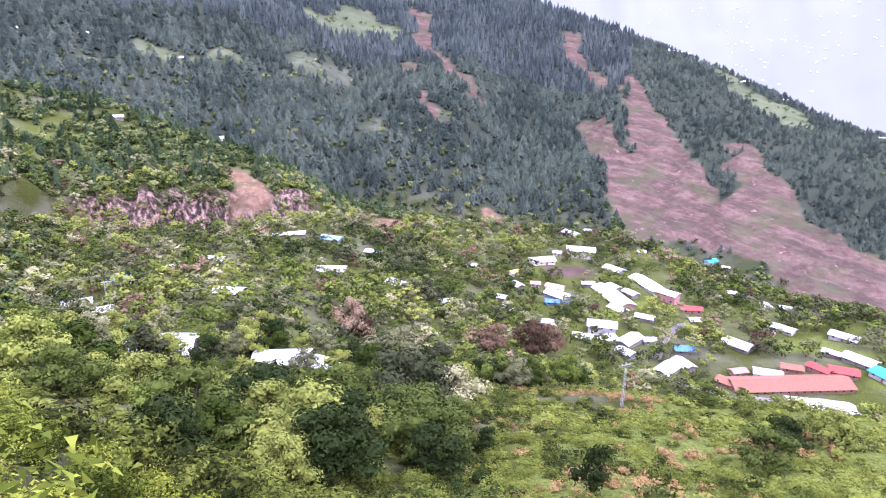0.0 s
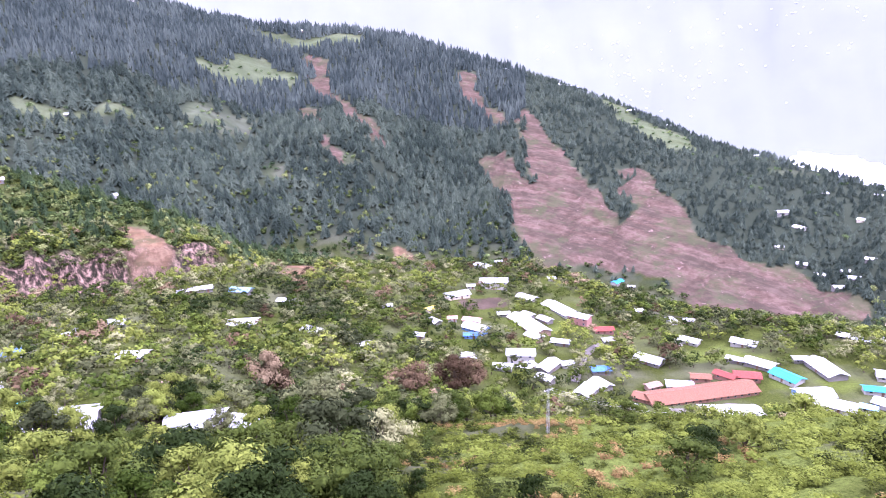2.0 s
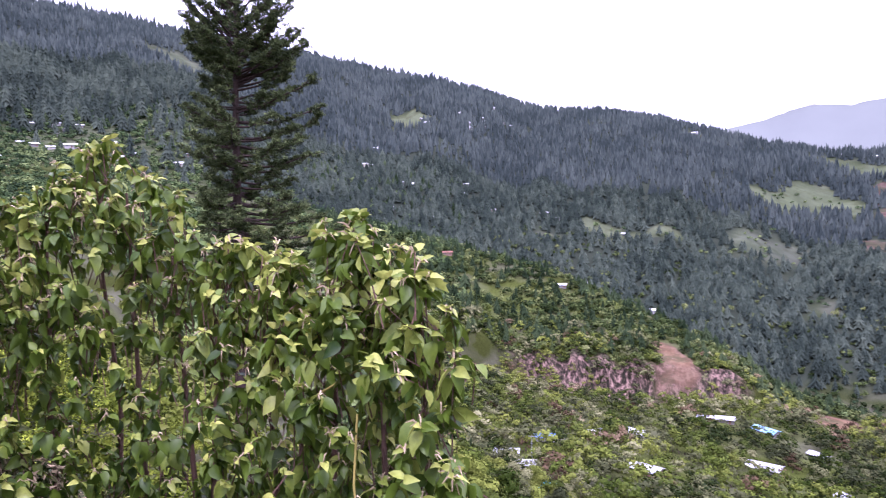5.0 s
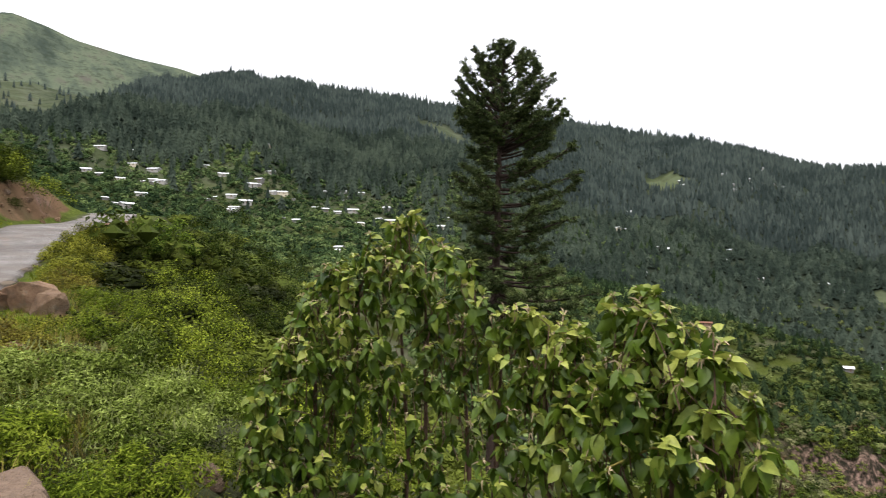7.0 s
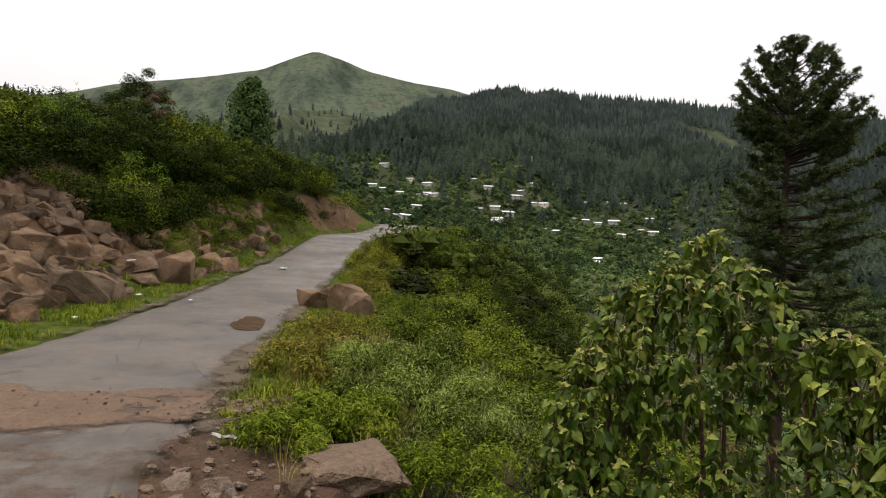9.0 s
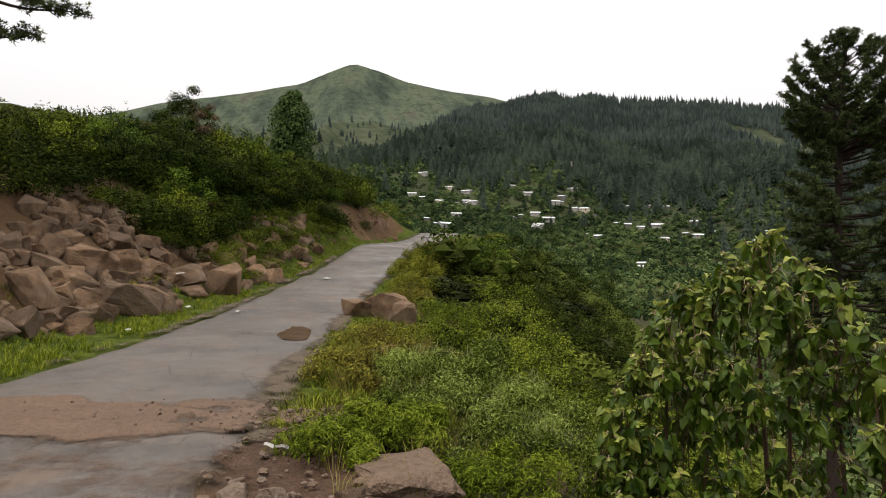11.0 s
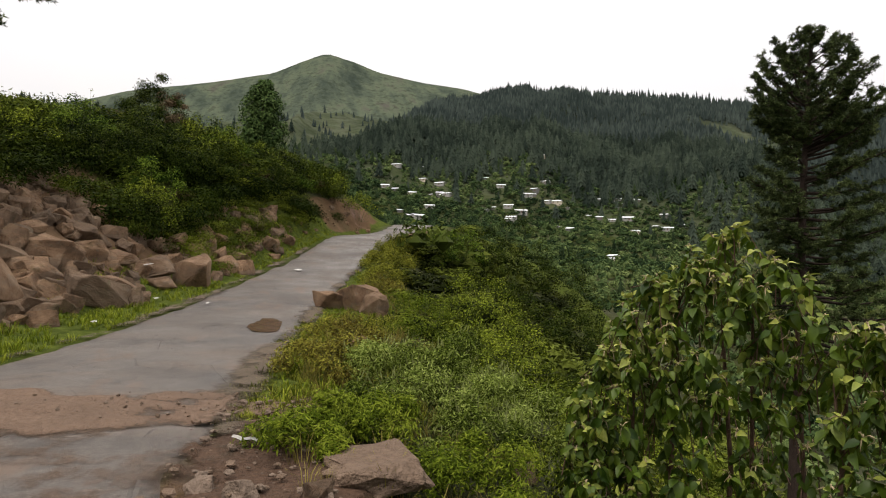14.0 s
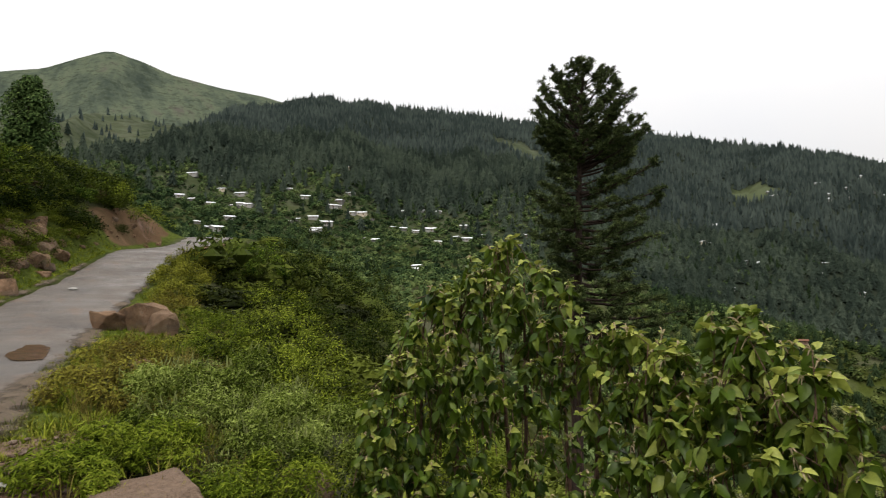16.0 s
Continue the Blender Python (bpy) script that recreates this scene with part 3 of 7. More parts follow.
def far_fir(width, g):
    """A fir of height 1 for the distance: two overlapping ragged cones."""
    parts = []
    for z0, top, rad, n in ((0.02, 0.72, width, 8), (0.36, 1.0, width * 0.72, 8)):
        ph = g.uniform(0, 6.3)
        vs = [(g.normal(0, 0.015), g.normal(0, 0.015), top)]
        for i in range(n):
            w = rad * (g.uniform(0.9, 1.25) if i % 2 else g.uniform(0.3, 0.6))
            a = ph + 6.283 * i / n + g.normal(0, 0.15)
            vs.append((w * math.cos(a), w * math.sin(a), z0 + (g.uniform(-0.08, 0.02) if i % 2 else g.uniform(0.05, 0.22))))
        parts.append((vs, [(0, 1 + i, 1 + (i + 1) % n) for i in range(n)], 0))
    return tri_template(parts)


def cards(centres, normals, size, g, ratio=0.6, bend=0.25, single=False, jitter=0.45):
    """Small pointed leaf sprays: two triangles folded along the midrib."""
    n = len(centres)
    nrm = normals + g.normal(0, jitter, (n, 3))
    nrm /= np.linalg.norm(nrm, axis=1)[:, None]
    t = np.cross(nrm, g.normal(0, 1, (n, 3)))
    t /= np.linalg.norm(t, axis=1)[:, None]
    b = np.cross(nrm, t)
    s = size * g.uniform(0.6, 1.3, (n, 1))
    a0, a1 = centres - t * s * 0.5, centres + t * s * 0.5
    m0 = centres + b * s * ratio * 0.5 - nrm * s * bend * 0.5
    m1 = centres - b * s * ratio * 0.5 - nrm * s * bend * 0.5
    if single:
        v = np.stack([a0, m0 + t * s * 0.15, a1], 1).reshape(-1, 3)
        return v, np.arange(n)[:, None] * 3 + [0, 1, 2]
    v = np.stack([a0, m0, a1, m1], 1).reshape(-1, 3)
    k = np.arange(n)[:, None] * 4
    tr = np.concatenate([k + [0, 1, 2], k + [0, 2, 3]])
    return v, tr


ICO = [(0, 0, 1), (0.894, 0, 0.447), (0.276, 0.851, 0.447), (-0.724, 0.526, 0.447), (-0.724, -0.526, 0.447), (0.276, -0.851, 0.447),
       (0.724, 0.526, -0.447), (-0.276, 0.851, -0.447), (-0.894, 0, -0.447), (-0.276, -0.851, -0.447), (0.724, -0.526, -0.447), (0, 0, -1)]
ICO_T = [(0, 1, 2), (0, 2, 3), (0, 3, 4), (0, 4, 5), (0, 5, 1), (1, 6, 2), (2, 7, 3), (3, 8, 4), (4, 9, 5), (5, 10, 1), (6, 7, 2), (7, 8, 3), (8, 9, 4),
         (9, 10, 5), (10, 6, 1), (11, 7, 6), (11, 8, 7), (11, 9, 8), (11, 10, 9), (11, 6, 10)]


OCT = [(0, 0, 1), (1, 0, 0), (0, 1, 0), (-1, 0, 0), (0, -1, 0), (0, 0, -1)]
OCT_T = [(0, 1, 2), (0, 2, 3), (0, 3, 4), (0, 4, 1), (5, 2, 1), (5, 3, 2), (5, 4, 3), (5, 1, 4)]


def lobe(c, rad, count, size, g, squash=0.8, single=False, core_size=0.62):
    """A clump of leaves round a point, thick inside and loose outside."""
    d = g.normal(0, 1, (count, 3))
    d /= np.linalg.norm(d, axis=1)[:, None]
    d[:, 2] = np.where(d[:, 2] < -0.4, -d[:, 2], d[:, 2])
    p = d * rad * (g.uniform(0.72, 1.15, (count, 1)) if core_size > 0 else 0.35 + 0.85 * g.random((count, 1)) ** 0.55) * (1, 1, squash) + np.asarray(c)
    if core_size <= 0:
        return [(*cards(p, d, size, g, 0.8, 0.25, single, 0.35), 0)]
    ball, tris = (OCT, OCT_T) if core_size < 0.5 else (ICO, ICO_T)
    core = np.array(ball) * rad * core_size * (1, 1, squash) * g.uniform(0.8, 1.1, (len(ball), 1)) + np.asarray(c)
    return [(*cards(p, d, size, g, 1.0 if single else 0.6, 0.25, single, 0.24), 0), (core, tris, 0)]


def broadleaf_template(g, lobes=8, leaves=42, spread=0.42, trunk=0.3, size=0.11, tall=1.0, single=False, fine=False):
    """A leafy tree of height 1: forked trunk, limbs, a crown of clumps."""
    wood, leaf = [], []
    fork = np.array([g.normal(0, 0.02), g.normal(0, 0.02), trunk])
    wood.append((*tube([(0, 0, -0.06), fork * 0.5, fork], (0.035, 0.028, 0.022), 3 if single else 5), 1))
    for k in range(lobes):
        a = 6.283 * k / lobes + g.normal(0, 0.4)
        h = g.uniform(trunk + 0.08, 0.82 * tall)
        w = spread * g.uniform(0.3, 0.85) * (1.15 - 0.75 * max(0, (h - 0.5) / 0.5))
        c = np.array([w * math.cos(a), w * math.sin(a), h])
        if k == 0:
            c = np.array([0, 0, 0.84 * tall])
        rad = g.uniform(0.13, 0.21)
        mid = (fork + c) / 2 + g.normal(0, 0.02, 3)
        if not single:
            wood.append((*tube([fork, mid, c], (0.016, 0.011, 0.004), 4), 1))
        leaf += lobe(c, rad, leaves, size, g, 0.8, single or fine, 0.55 if fine else 0.49)
    return tri_template(leaf), tri_template(wood)


def shrub_template(g, lobes=4, leaves=26, size=0.2, single=False, core_size=0.62):
    parts = []
    for k in range(lobes):
        a = g.uniform(0, 6.283)
        w = g.uniform(0.1, 0.55)
        parts += lobe((w * math.cos(a), w * math.sin(a), g.uniform(0.2, 0.55)), g.uniform(0.26, 0.42), leaves, size, g, 0.85, single, core_size)
    return tri_template(parts)


def joined(name, templates, which, x, y, z, scale, wide, turn, tint, mats):
    """One mesh of many plants, each a turned and scaled template."""
    vs, ts, ms, at, o = [], [], [], [], 0
    for k, (v, t, m) in enumerate(templates):
        sel = np.where(which == k)[0]
        if not len(sel):
            continue
        c, s = np.cos(turn[sel])[:, None], np.sin(turn[sel])[:, None]
        h, w = scale[sel][:, None], (scale * wide)[sel][:, None]
        px = (v[:, 0] * c - v[:, 1] * s) * w + x[sel][:, None]
        py = (v[:, 0] * s + v[:, 1] * c) * w + y[sel][:, None]
        pz = v[:, 2] * h + z[sel][:, None]
        vs.append(np.stack([px, py, pz], -1).reshape(-1, 3))
        ts.append((t[None] + (np.arange(len(sel)) * len(v))[:, None, None]).reshape(-1, 3) + o)
        ms.append(np.tile(m, len(sel)))
        at.append(np.repeat(tint[sel], len(v)))
        o += len(sel) * len(v)
    return mesh_object(name, np.concatenate(vs), np.concatenate(ts), mats, [("tint", np.concatenate(at))], np.concatenate(ms))


def scatter(count, az0, az1, r0, r1):
    """Random places in a sector, evenly over its area."""
    az = rng.uniform(az0, az1, count)
    r = np.sqrt(rng.uniform(r0 * r0, r1 * r1, count))
    return polar(az, r)


def grow(name, label, category, templates, x, y, low, high, wide, mats, sink=0.02, patch=0.02):
    n = len(x)
    h = rng.uniform(low, high, n) * (0.85 + 0.3 * rng.random(n))
    tint = np.clip(0.5 + 0.5 * fnoise(x * patch, y * patch, 91, 3) + rng.normal(0, 0.2, n), 0, 1)
    me = joined(name, templates, rng.integers(0, len(templates), n), x, y, ground(x, y) - sink * h, h, rng.uniform(0.8, 1.2, n) * wide, rng.uniform(0, 6.283, n), tint, mats)
    return tagged(new(name, me), label, category, kind="stuff")


FIRS = [conifer_template(5, 5, g_w, rng, False) for g_w in (0.15, 0.18, 0.21, 0.17)]
FAR_FIRS = [far_fir(g_w, rng) for g_w in (0.15, 0.18, 0.21, 0.16)]

# the forest on the mountain across the valley
fx, fy = scatter(86000, -52, 112, 520, 1620)
keep = rng.random(len(fx)) < wooded(fx, fy) * 0.95
fx, fy = fx[keep], fy[keep]
fr = np.hypot(fx, fy)
flank = np.degrees(np.arctan2(-fx, fy)) < -15
tall = (np.degrees(np.arctan2(-fx, fy)) > 52) & (fr < 1080)
near = (fr < 950) & ~flank & ~tall
grow("hamlet_forest", "tall blue-green conifers on the slope above the hillside hamlet", "forest", FIRS, fx[tall], fy[tall], 10, 23, 1.35, [M_HAZED_CONIFER, M_BARK])
grow("mountain_forest", "dense blue-green conifer forest on the mountain face", "forest", FIRS, fx[near], fy[near], 9, 15, 1.85, [M_HAZED_CONIFER, M_BARK])
grow("flank_forest", "small hazy conifers on the lower end of the ridge", "forest", FIRS, fx[flank], fy[flank], 5, 10, 1.9, [M_HAZED_CONIFER, M_BARK])
far_ = ~near & ~flank & ~tall
grow("ridge_forest", "distant dark conifers along the mountain ridge", "forest", FAR_FIRS, fx[far_], fy[far_], 11, 18, 1.3, [M_HAZED_FAR_CONIFER, M_BARK])
# tall single trees that stand out along the skyline
sb_ = np.concatenate([rng.uniform(32, 84, 330), np.repeat(rng.uniform(34, 82, 50), 5) + rng.normal(0, 0.3, 250)])
cx_, cy_ = polar(sb_, line_at(CREST, sb_)[0] + rng.normal(-6, 14, len(sb_)))
grow("skyline_trees", "slender conifers standing out along the skyline", "trees", FIRS, cx_, cy_, 11, 24, 0.85, [M_HAZED_FAR_CONIFER, M_BARK])
sb_ = np.concatenate([rng.uniform(-42, 34, 90), np.repeat(rng.uniform(-40, 32, 26), 5) + rng.normal(0, 0.5, 130)])
cx_, cy_ = polar(sb_, line_at(CREST, sb_)[0] + rng.normal(-6, 14, len(sb_)))
grow("crest_trees", "low dark trees along the crest of the ridge", "trees", FIRS, cx_, cy_, 5, 10, 1.8, [M_HAZED_FAR_CONIFER, M_BARK])
# ---- helpers for things and their parts ----
def part(name, bm, material, parent, label=""):
    """Links a bmesh as one mesh object under a thing."""
    me = bpy.data.meshes.new(name)
    bm.to_mesh(me)
    bm.free()
    me.materials.append(material)
    ob = new(name, me)
    ob.parent = parent
    return tagged(ob, label) if label else ob


def part_tris(name, template, mats, parent, label="", tint=None):
    v, t, m = template
    ob = new(name, mesh_object(name, v, t, mats, [("tint", np.full(len(v), 0.5) if tint is None else tint)], m * 0))
    ob.parent = parent
    return tagged(ob, label) if label else ob


def add_box(bm, x0, x1, y0, y1, z0, z1):
    v = [bm.verts.new((x, y, z)) for x in (x0, x1) for y in (y0, y1) for z in (z0, z1)]
    for q in ((0, 1, 3, 2), (4, 6, 7, 5), (0, 4, 5, 1), (2, 3, 7, 6), (0, 2, 6, 4), (1, 5, 7, 3)):
        bm.faces.new([v[i] for i in q])
    return v


def box_part(name, dims, material, parent, label=""):
    bm = bmesh.new()
    add_box(bm, *dims)
    return part(name, bm, material, parent, label)


def sheet_roof(name, c):
    """Painted corrugated roofing sheet with rain streaks."""
    s = Shader(name, 0.55, 0.15)
    n = s.noise(1.1, 6, 0.7, s.object_space(), (1.0, 0.3, 1.0))
    w = s.node("ShaderNodeTexWave", Scale=6.0)
    s.link(s.object_space(), w.inputs["Vector"])
    col = s.ramp(n, (0.28, tuple(v * 0.72 for v in c)), (0.6, c))
    col = s.mix(s.math("MULTIPLY", s.random(), 0.22), col, tuple(v * 0.7 for v in c))
    s.color(col).bump(w.outputs["Fac"], 0.4, 0.04)
    return s.mat


ROOFS = {"white": sheet_roof("white_sheet_roof", (0.36, 0.37, 0.39)), "red": sheet_roof("red_sheet_roof", (0.17, 0.034, 0.024)),
         "terracotta": sheet_roof("terracotta_sheet_roof", (0.15, 0.066, 0.036)), "blue": sheet_roof("blue_sheet_roof", (0.05, 0.13, 0.32)),
         "teal": sheet_roof("turquoise_sheet_roof", (0.015, 0.22, 0.30)), "skyblue": sheet_roof("pale_blue_sheet_roof", (0.18, 0.36, 0.55)),
         "yellow": sheet_roof("yellow_sheet_roof", (0.60, 0.46, 0.08)), "grey": sheet_roof("grey_sheet_roof", (0.30, 0.31, 0.33)),
         "pink": sheet_roof("faded_pink_sheet_roof", (0.40, 0.22, 0.19)), "brown": sheet_roof("brown_mud_roof", (0.20, 0.13, 0.10)),
         "pale": sheet_roof("pale_sheet_roof", (0.72, 0.73, 0.75)), "cream": sheet_roof("cream_roof", (0.62, 0.52, 0.42))}
WALLS = {"white": painted("white_plaster_wall", (0.36, 0.345, 0.32), 0.85), "cream": painted("cream_plaster_wall", (0.62, 0.54, 0.42), 0.85),
         "grey": painted("grey_cement_wall", (0.17, 0.16, 0.15), 0.9), "brown": painted("mud_wall", (0.24, 0.16, 0.12), 0.95),
         "pink": painted("pink_plaster_wall", (0.34, 0.17, 0.15), 0.85), "blue": painted("blue_plaster_wall", (0.13, 0.25, 0.50), 0.8),
         "brick": painted("brick_wall", (0.28, 0.15, 0.11), 0.9), "red": painted("red_plaster_wall", (0.40, 0.05, 0.07), 0.8)}
M_PANE = painted("dark_window_pane", (0.03, 0.04, 0.05), 0.15, 0.3, 2.0, 0.5)
M_DOOR = painted("brown_door_paint", (0.16, 0.09, 0.06), 0.6)
ROOF_WORDS = {"white": "white metal sheet", "red": "red metal sheet", "terracotta": "terracotta metal sheet", "blue": "blue metal sheet", "teal": "turquoise metal sheet",
              "skyblue": "pale blue metal sheet", "yellow": "yellow sheet", "grey": "grey metal sheet", "pink": "faded pink sheet", "brown": "brown mud", "cream": "cream slab", "pale": "pale metal sheet"}
WALL_WORDS = {"white": "white plastered", "cream": "cream plastered", "grey": "grey cement", "brown": "brown mud", "pink": "pink plastered", "blue": "blue painted", "brick": "brick", "red": "red painted"}


def gable_roof(length, depth, base, rise, over=0.7, thick=0.12):
    """A pitched roof of sheet, with eaves and thickness."""
    bm = bmesh.new()
    a, b = length / 2 + over, depth / 2 + over
    drop = rise * over / (depth / 2)
    ring = []
    for x in (-a, a):
        pts = [(-b, base - drop), (0, base + rise), (b, base - drop), (b, base - drop - thick), (0, base + rise - thick), (-b, base - drop - thick)]
        ring.append([bm.verts.new((x, y, z)) for y, z in pts])
    for k in range(6):
        k2 = (k + 1) % 6
        bm.faces.new((ring[0][k], ring[0][k2], ring[1][k2], ring[1][k]))
    for g, order in ((ring[0], 1), (ring[1], -1)):
        bm.faces.new((g[0], g[5], g[4], g[1])[::order])
        bm.faces.new((g[1], g[4], g[3], g[2])[::order])
    bmesh.ops.recalc_face_normals(bm, faces=bm.faces)
    return bm


def gable_walls(length, depth, height, rise, sink):
    bm = bmesh.new()
    a, b = length / 2, depth / 2
    prof = [(-b, -sink), (b, -sink), (b, height), (0, height + rise - 0.14), (-b, height)]
    ring = [[bm.verts.new((x, y, z)) for y, z in prof] for x in (-a, a)]
    for k in range(5):
        bm.faces.new((ring[0][k], ring[0][(k + 1) % 5], ring[1][(k + 1) % 5], ring[1][k]))
    bm.faces.new(ring[0][::-1])
    bm.faces.new(ring[1])
    bmesh.ops.recalc_face_normals(bm, faces=bm.faces)
    return bm


def make_house(x, y, length, depth, turn, roof, wall, storeys=1, name="house", windows=True):
    """A village house on a stone footing: walls, pitched roof, door and windows."""
    length, depth = length * 0.88, depth * 0.9
    gx, gy = np.array([x, x + 3, x - 3]), np.array([y, y + 3, y - 3])
    z = float(np.mean(ground(gx, gy)))
    height = 2.7 * storeys - 0.3
    rise = max(0.5, depth * 0.17)
    base = new(name)
    base.empty_display_size = 0.5
    base.matrix_world = pose(x, y, z, 0, 0, turn)
    part("wall", gable_walls(length, depth, height, rise, 2.5), WALLS[wall], base)
    part("roof", gable_roof(length, depth, height, rise), ROOFS[roof], base, ROOF_WORDS[roof] + " roof")
    if windows:
        n = max(2, int(length / 3.2))
        for level in range(storeys):
            for k in range(n):
                cx = -length / 2 + (k + 0.5) * length / n
                z0 = 0.9 + 2.7 * level
                if level == 0 and k == n // 2:
                    box_part("door", (cx - 0.5, cx + 0.5, -depth / 2 - 0.05, -depth / 2 + 0.05, -0.1, 2.0), M_DOOR, base)
                    continue
                w = box_part("window", (cx - 0.6, cx + 0.6, -depth / 2 - 0.04, -depth / 2 + 0.05, z0, z0 + 1.2), WALLS["white"], base)
                box_part("pane", (cx - 0.5, cx + 0.5, -depth / 2 - 0.07, -depth / 2 - 0.03, z0 + 0.1, z0 + 1.1), M_PANE, w)
    tagged(base, f"{WALL_WORDS[wall]} house with a {ROOF_WORDS[roof]} roof" + (" and two storeys" if storeys > 1 else ""), "house", "houses of the valley village")
    return base


# ---- the village: x, y, length, depth, turn, roof, wall, storeys ----
SCHOOL_QUARTER = [
    (59, 379, 16, 9, 14, "white", "cream", 1), (86, 398, 19, 10, -12, "white", "white", 2), (106, 468, 7, 4, -13, "white", "white", 1),
    (91, 457, 13, 7, -54, "white", "white", 1), (129, 414, 5, 4, -17, "white", "white", 1), (101, 373, 13, 7, -53, "white", "grey", 1),
    (116, 356, 26, 10, -71, "white", "white", 1), (90, 329, 32, 11, -74, "white", "brown", 1), (121, 336, 13, 7, -45, "white", "pink", 2),
    (129, 321, 11, 6, -9, "red", "pink", 1), (60, 335, 10, 5, -31, "pink", "cream", 1), (60, 323, 15, 8, -46, "white", "blue", 1),
    (55, 312, 7, 4, -10, "blue", "blue", 1), (80, 346, 7, 4, -5, "white", "grey", 1), (73, 281, 14, 8, -14, "white", "white", 2),
    (50, 282, 7, 4, -33, "white", "grey", 1), (62, 270, 9, 5, -20, "white", "grey", 1), (73, 271, 9, 5, 38, "white", "grey", 1),
]
LANE_QUARTER = [
    (84, 274, 14, 7, 44, "white", "grey", 1), (79, 261, 8, 5, -53, "white", "grey", 1), (94, 277, 6, 4, 4, "grey", "white", 1),
    (100, 305, 10, 5, -28, "white", "grey", 1), (88, 311, 10, 6, -59, "white", "brown", 1), (102, 339, 9, 5, -61, "white", "grey", 1),
    (94, 345, 8, 4, -60, "white", "grey", 1), (108, 272, 7, 4, -4, "blue", "grey", 1), (94, 251, 13, 7, 45, "white", "grey", 1),
    (103, 257, 10, 6, -68, "white", "grey", 1), (41, 354, 8, 4, 31, "yellow", "cream", 1), (39, 334, 9, 5, -58, "grey", "grey", 1),
    (50, 339, 5, 4, -8, "pink", "white", 1), (231, 546, 12, 7, 33, "teal", "white", 1), (238, 532, 6, 4, -24, "white", "white", 1),
    (71, 397, 5, 4, -10, "white", "white", 1), (29, 311, 5, 4, -25, "white", "grey", 1), (125, 305, 6, 4, 6, "white", "grey", 1),
]
RED_ROOF_QUARTER = [
    (141, 242, 55, 13, 3, "terracotta", "brick", 1), (116, 243, 8, 6, -43, "terracotta", "brick", 1),
    (149, 256, 9, 5, -20, "terracotta", "brick", 1), (159, 253, 10, 5, -55, "red", "brick", 1), (168, 251, 12, 7, -22, "red", "brick", 1),
    (184, 246, 14, 8, -70, "teal", "white", 1), (185, 230, 16, 9, -7, "white", "blue", 1), (187, 220, 17, 9, -45, "white", "white", 1),
    (211, 227, 10, 5, -24, "teal", "white", 1), (218, 223, 10, 6, -63, "white", "blue", 1), (198, 215, 6, 4, -43, "skyblue", "white", 1),
    (208, 215, 13, 7, -56, "white", "white", 1), (195, 205, 15, 8, -26, "white", "white", 1), (143, 222, 25, 12, -12, "white", "grey", 1),
    (136, 280, 14, 8, -49, "white", "grey", 1), (108, 271, 9, 5, -4, "blue", "grey", 1), (167, 300, 11, 6, -49, "white", "white", 1),
]
ORCHARD_QUARTER = [
    (189, 287, 13, 7, -46, "white", "white", 1), (174, 270, 8, 4, -45, "white", "grey", 1), (181, 261, 14, 8, -54, "white", "grey", 1),
    (137, 252, 12, 6, -20, "grey", "white", 1), (125, 253, 7, 4, 13, "brown", "brown", 1),
    (108, 234, 6, 4, -45, "grey", "white", 1), (204, 248, 20, 10, -93, "white", "grey", 1), (285, 311, 17, 9, -21, "white", "white", 1),
    (386, 401, 20, 10, -16, "cream", "cream", 2), (247, 288, 10, 6, -54, "white", "grey", 1), (275, 346, 7, 4, -38, "white", "grey", 1),
    (227, 236, 14, 8, -31, "white", "white", 1), (182, 329, 6, 4, -29, "white", "pink", 1), (173, 331, 7, 4, -86, "white", "white", 1),
    (164, 354, 5, 4, -25, "white", "white", 1), (200, 260, 7, 4, -13, "white", "grey", 1),
]
TERRACE_HOUSES = [
    (-63, 135, 16, 9, 7, "white", "grey", 1), (-66, 152, 9, 5, 0, "white", "white", 1), (-81, 157, 5, 4, 15, "teal", "red", 1), (-51, 290, 14, 8, -4, "white", "grey", 1),
    (-116, 225, 8, 4, 42, "blue", "white", 1), (-75, 219, 11, 6, -7, "white", "pink", 1), (-83, 365, 10, 6, 13, "white", "grey", 1),
    (-92, 360, 8, 4, 14, "white", "grey", 1), (-63, 363, 13, 7, -25, "skyblue", "grey", 1), (-22, 294, 11, 6, -40, "white", "grey", 1),
    (2, 287, 7, 4, 24, "white", "white", 1), (-38, 347, 9, 5, -27, "white", "grey", 1), (-112, 257, 5, 4, 39, "white", "grey", 1),
    (-103, 286, 10, 6, -9, "white", "grey", 1), (-36, 135, 13, 7, 3, "white", "grey", 1), (-27, 137, 8, 5, -25, "white", "grey", 1),
    (-108, 183, 8, 5, 30, "grey", "white", 1), (-97, 176, 5, 4, 29, "white", "white", 1), (48, 281, 8, 4, -33, "white", "grey", 1),
    (16, 360, 6, 4, -3, "white", "white", 1), (-55, 180, 5, 4, 17, "brown", "brown", 1),
]
FAR_HOMES_A = [(-473, 619), (-348, 493), (-385, 759), (-356, 749), (-265, 641), (-280, 642), (-240, 500), (-214, 639), (-446, 728), (-371, 961), (-502, 760), (-528, 678), (-537, 665), (-592, 623), (-648, 745), (-644, 1032), (-686, 1028), (-656, 877), (-639, 1118), (-700, 1145), (-480, 915), (-332, 927), (-358, 1331), (-481, 715), (-467, 631), (-372, 760), (-286, 766), (-381, 758), (-352, 744), (-724, 70), (-722, 83), (-713, 99), (-898, 148), (-935, 258), (-883, 265), (-852, 268), (-877, 337), (-819, 185), (-765, 139), (-745, 206)]
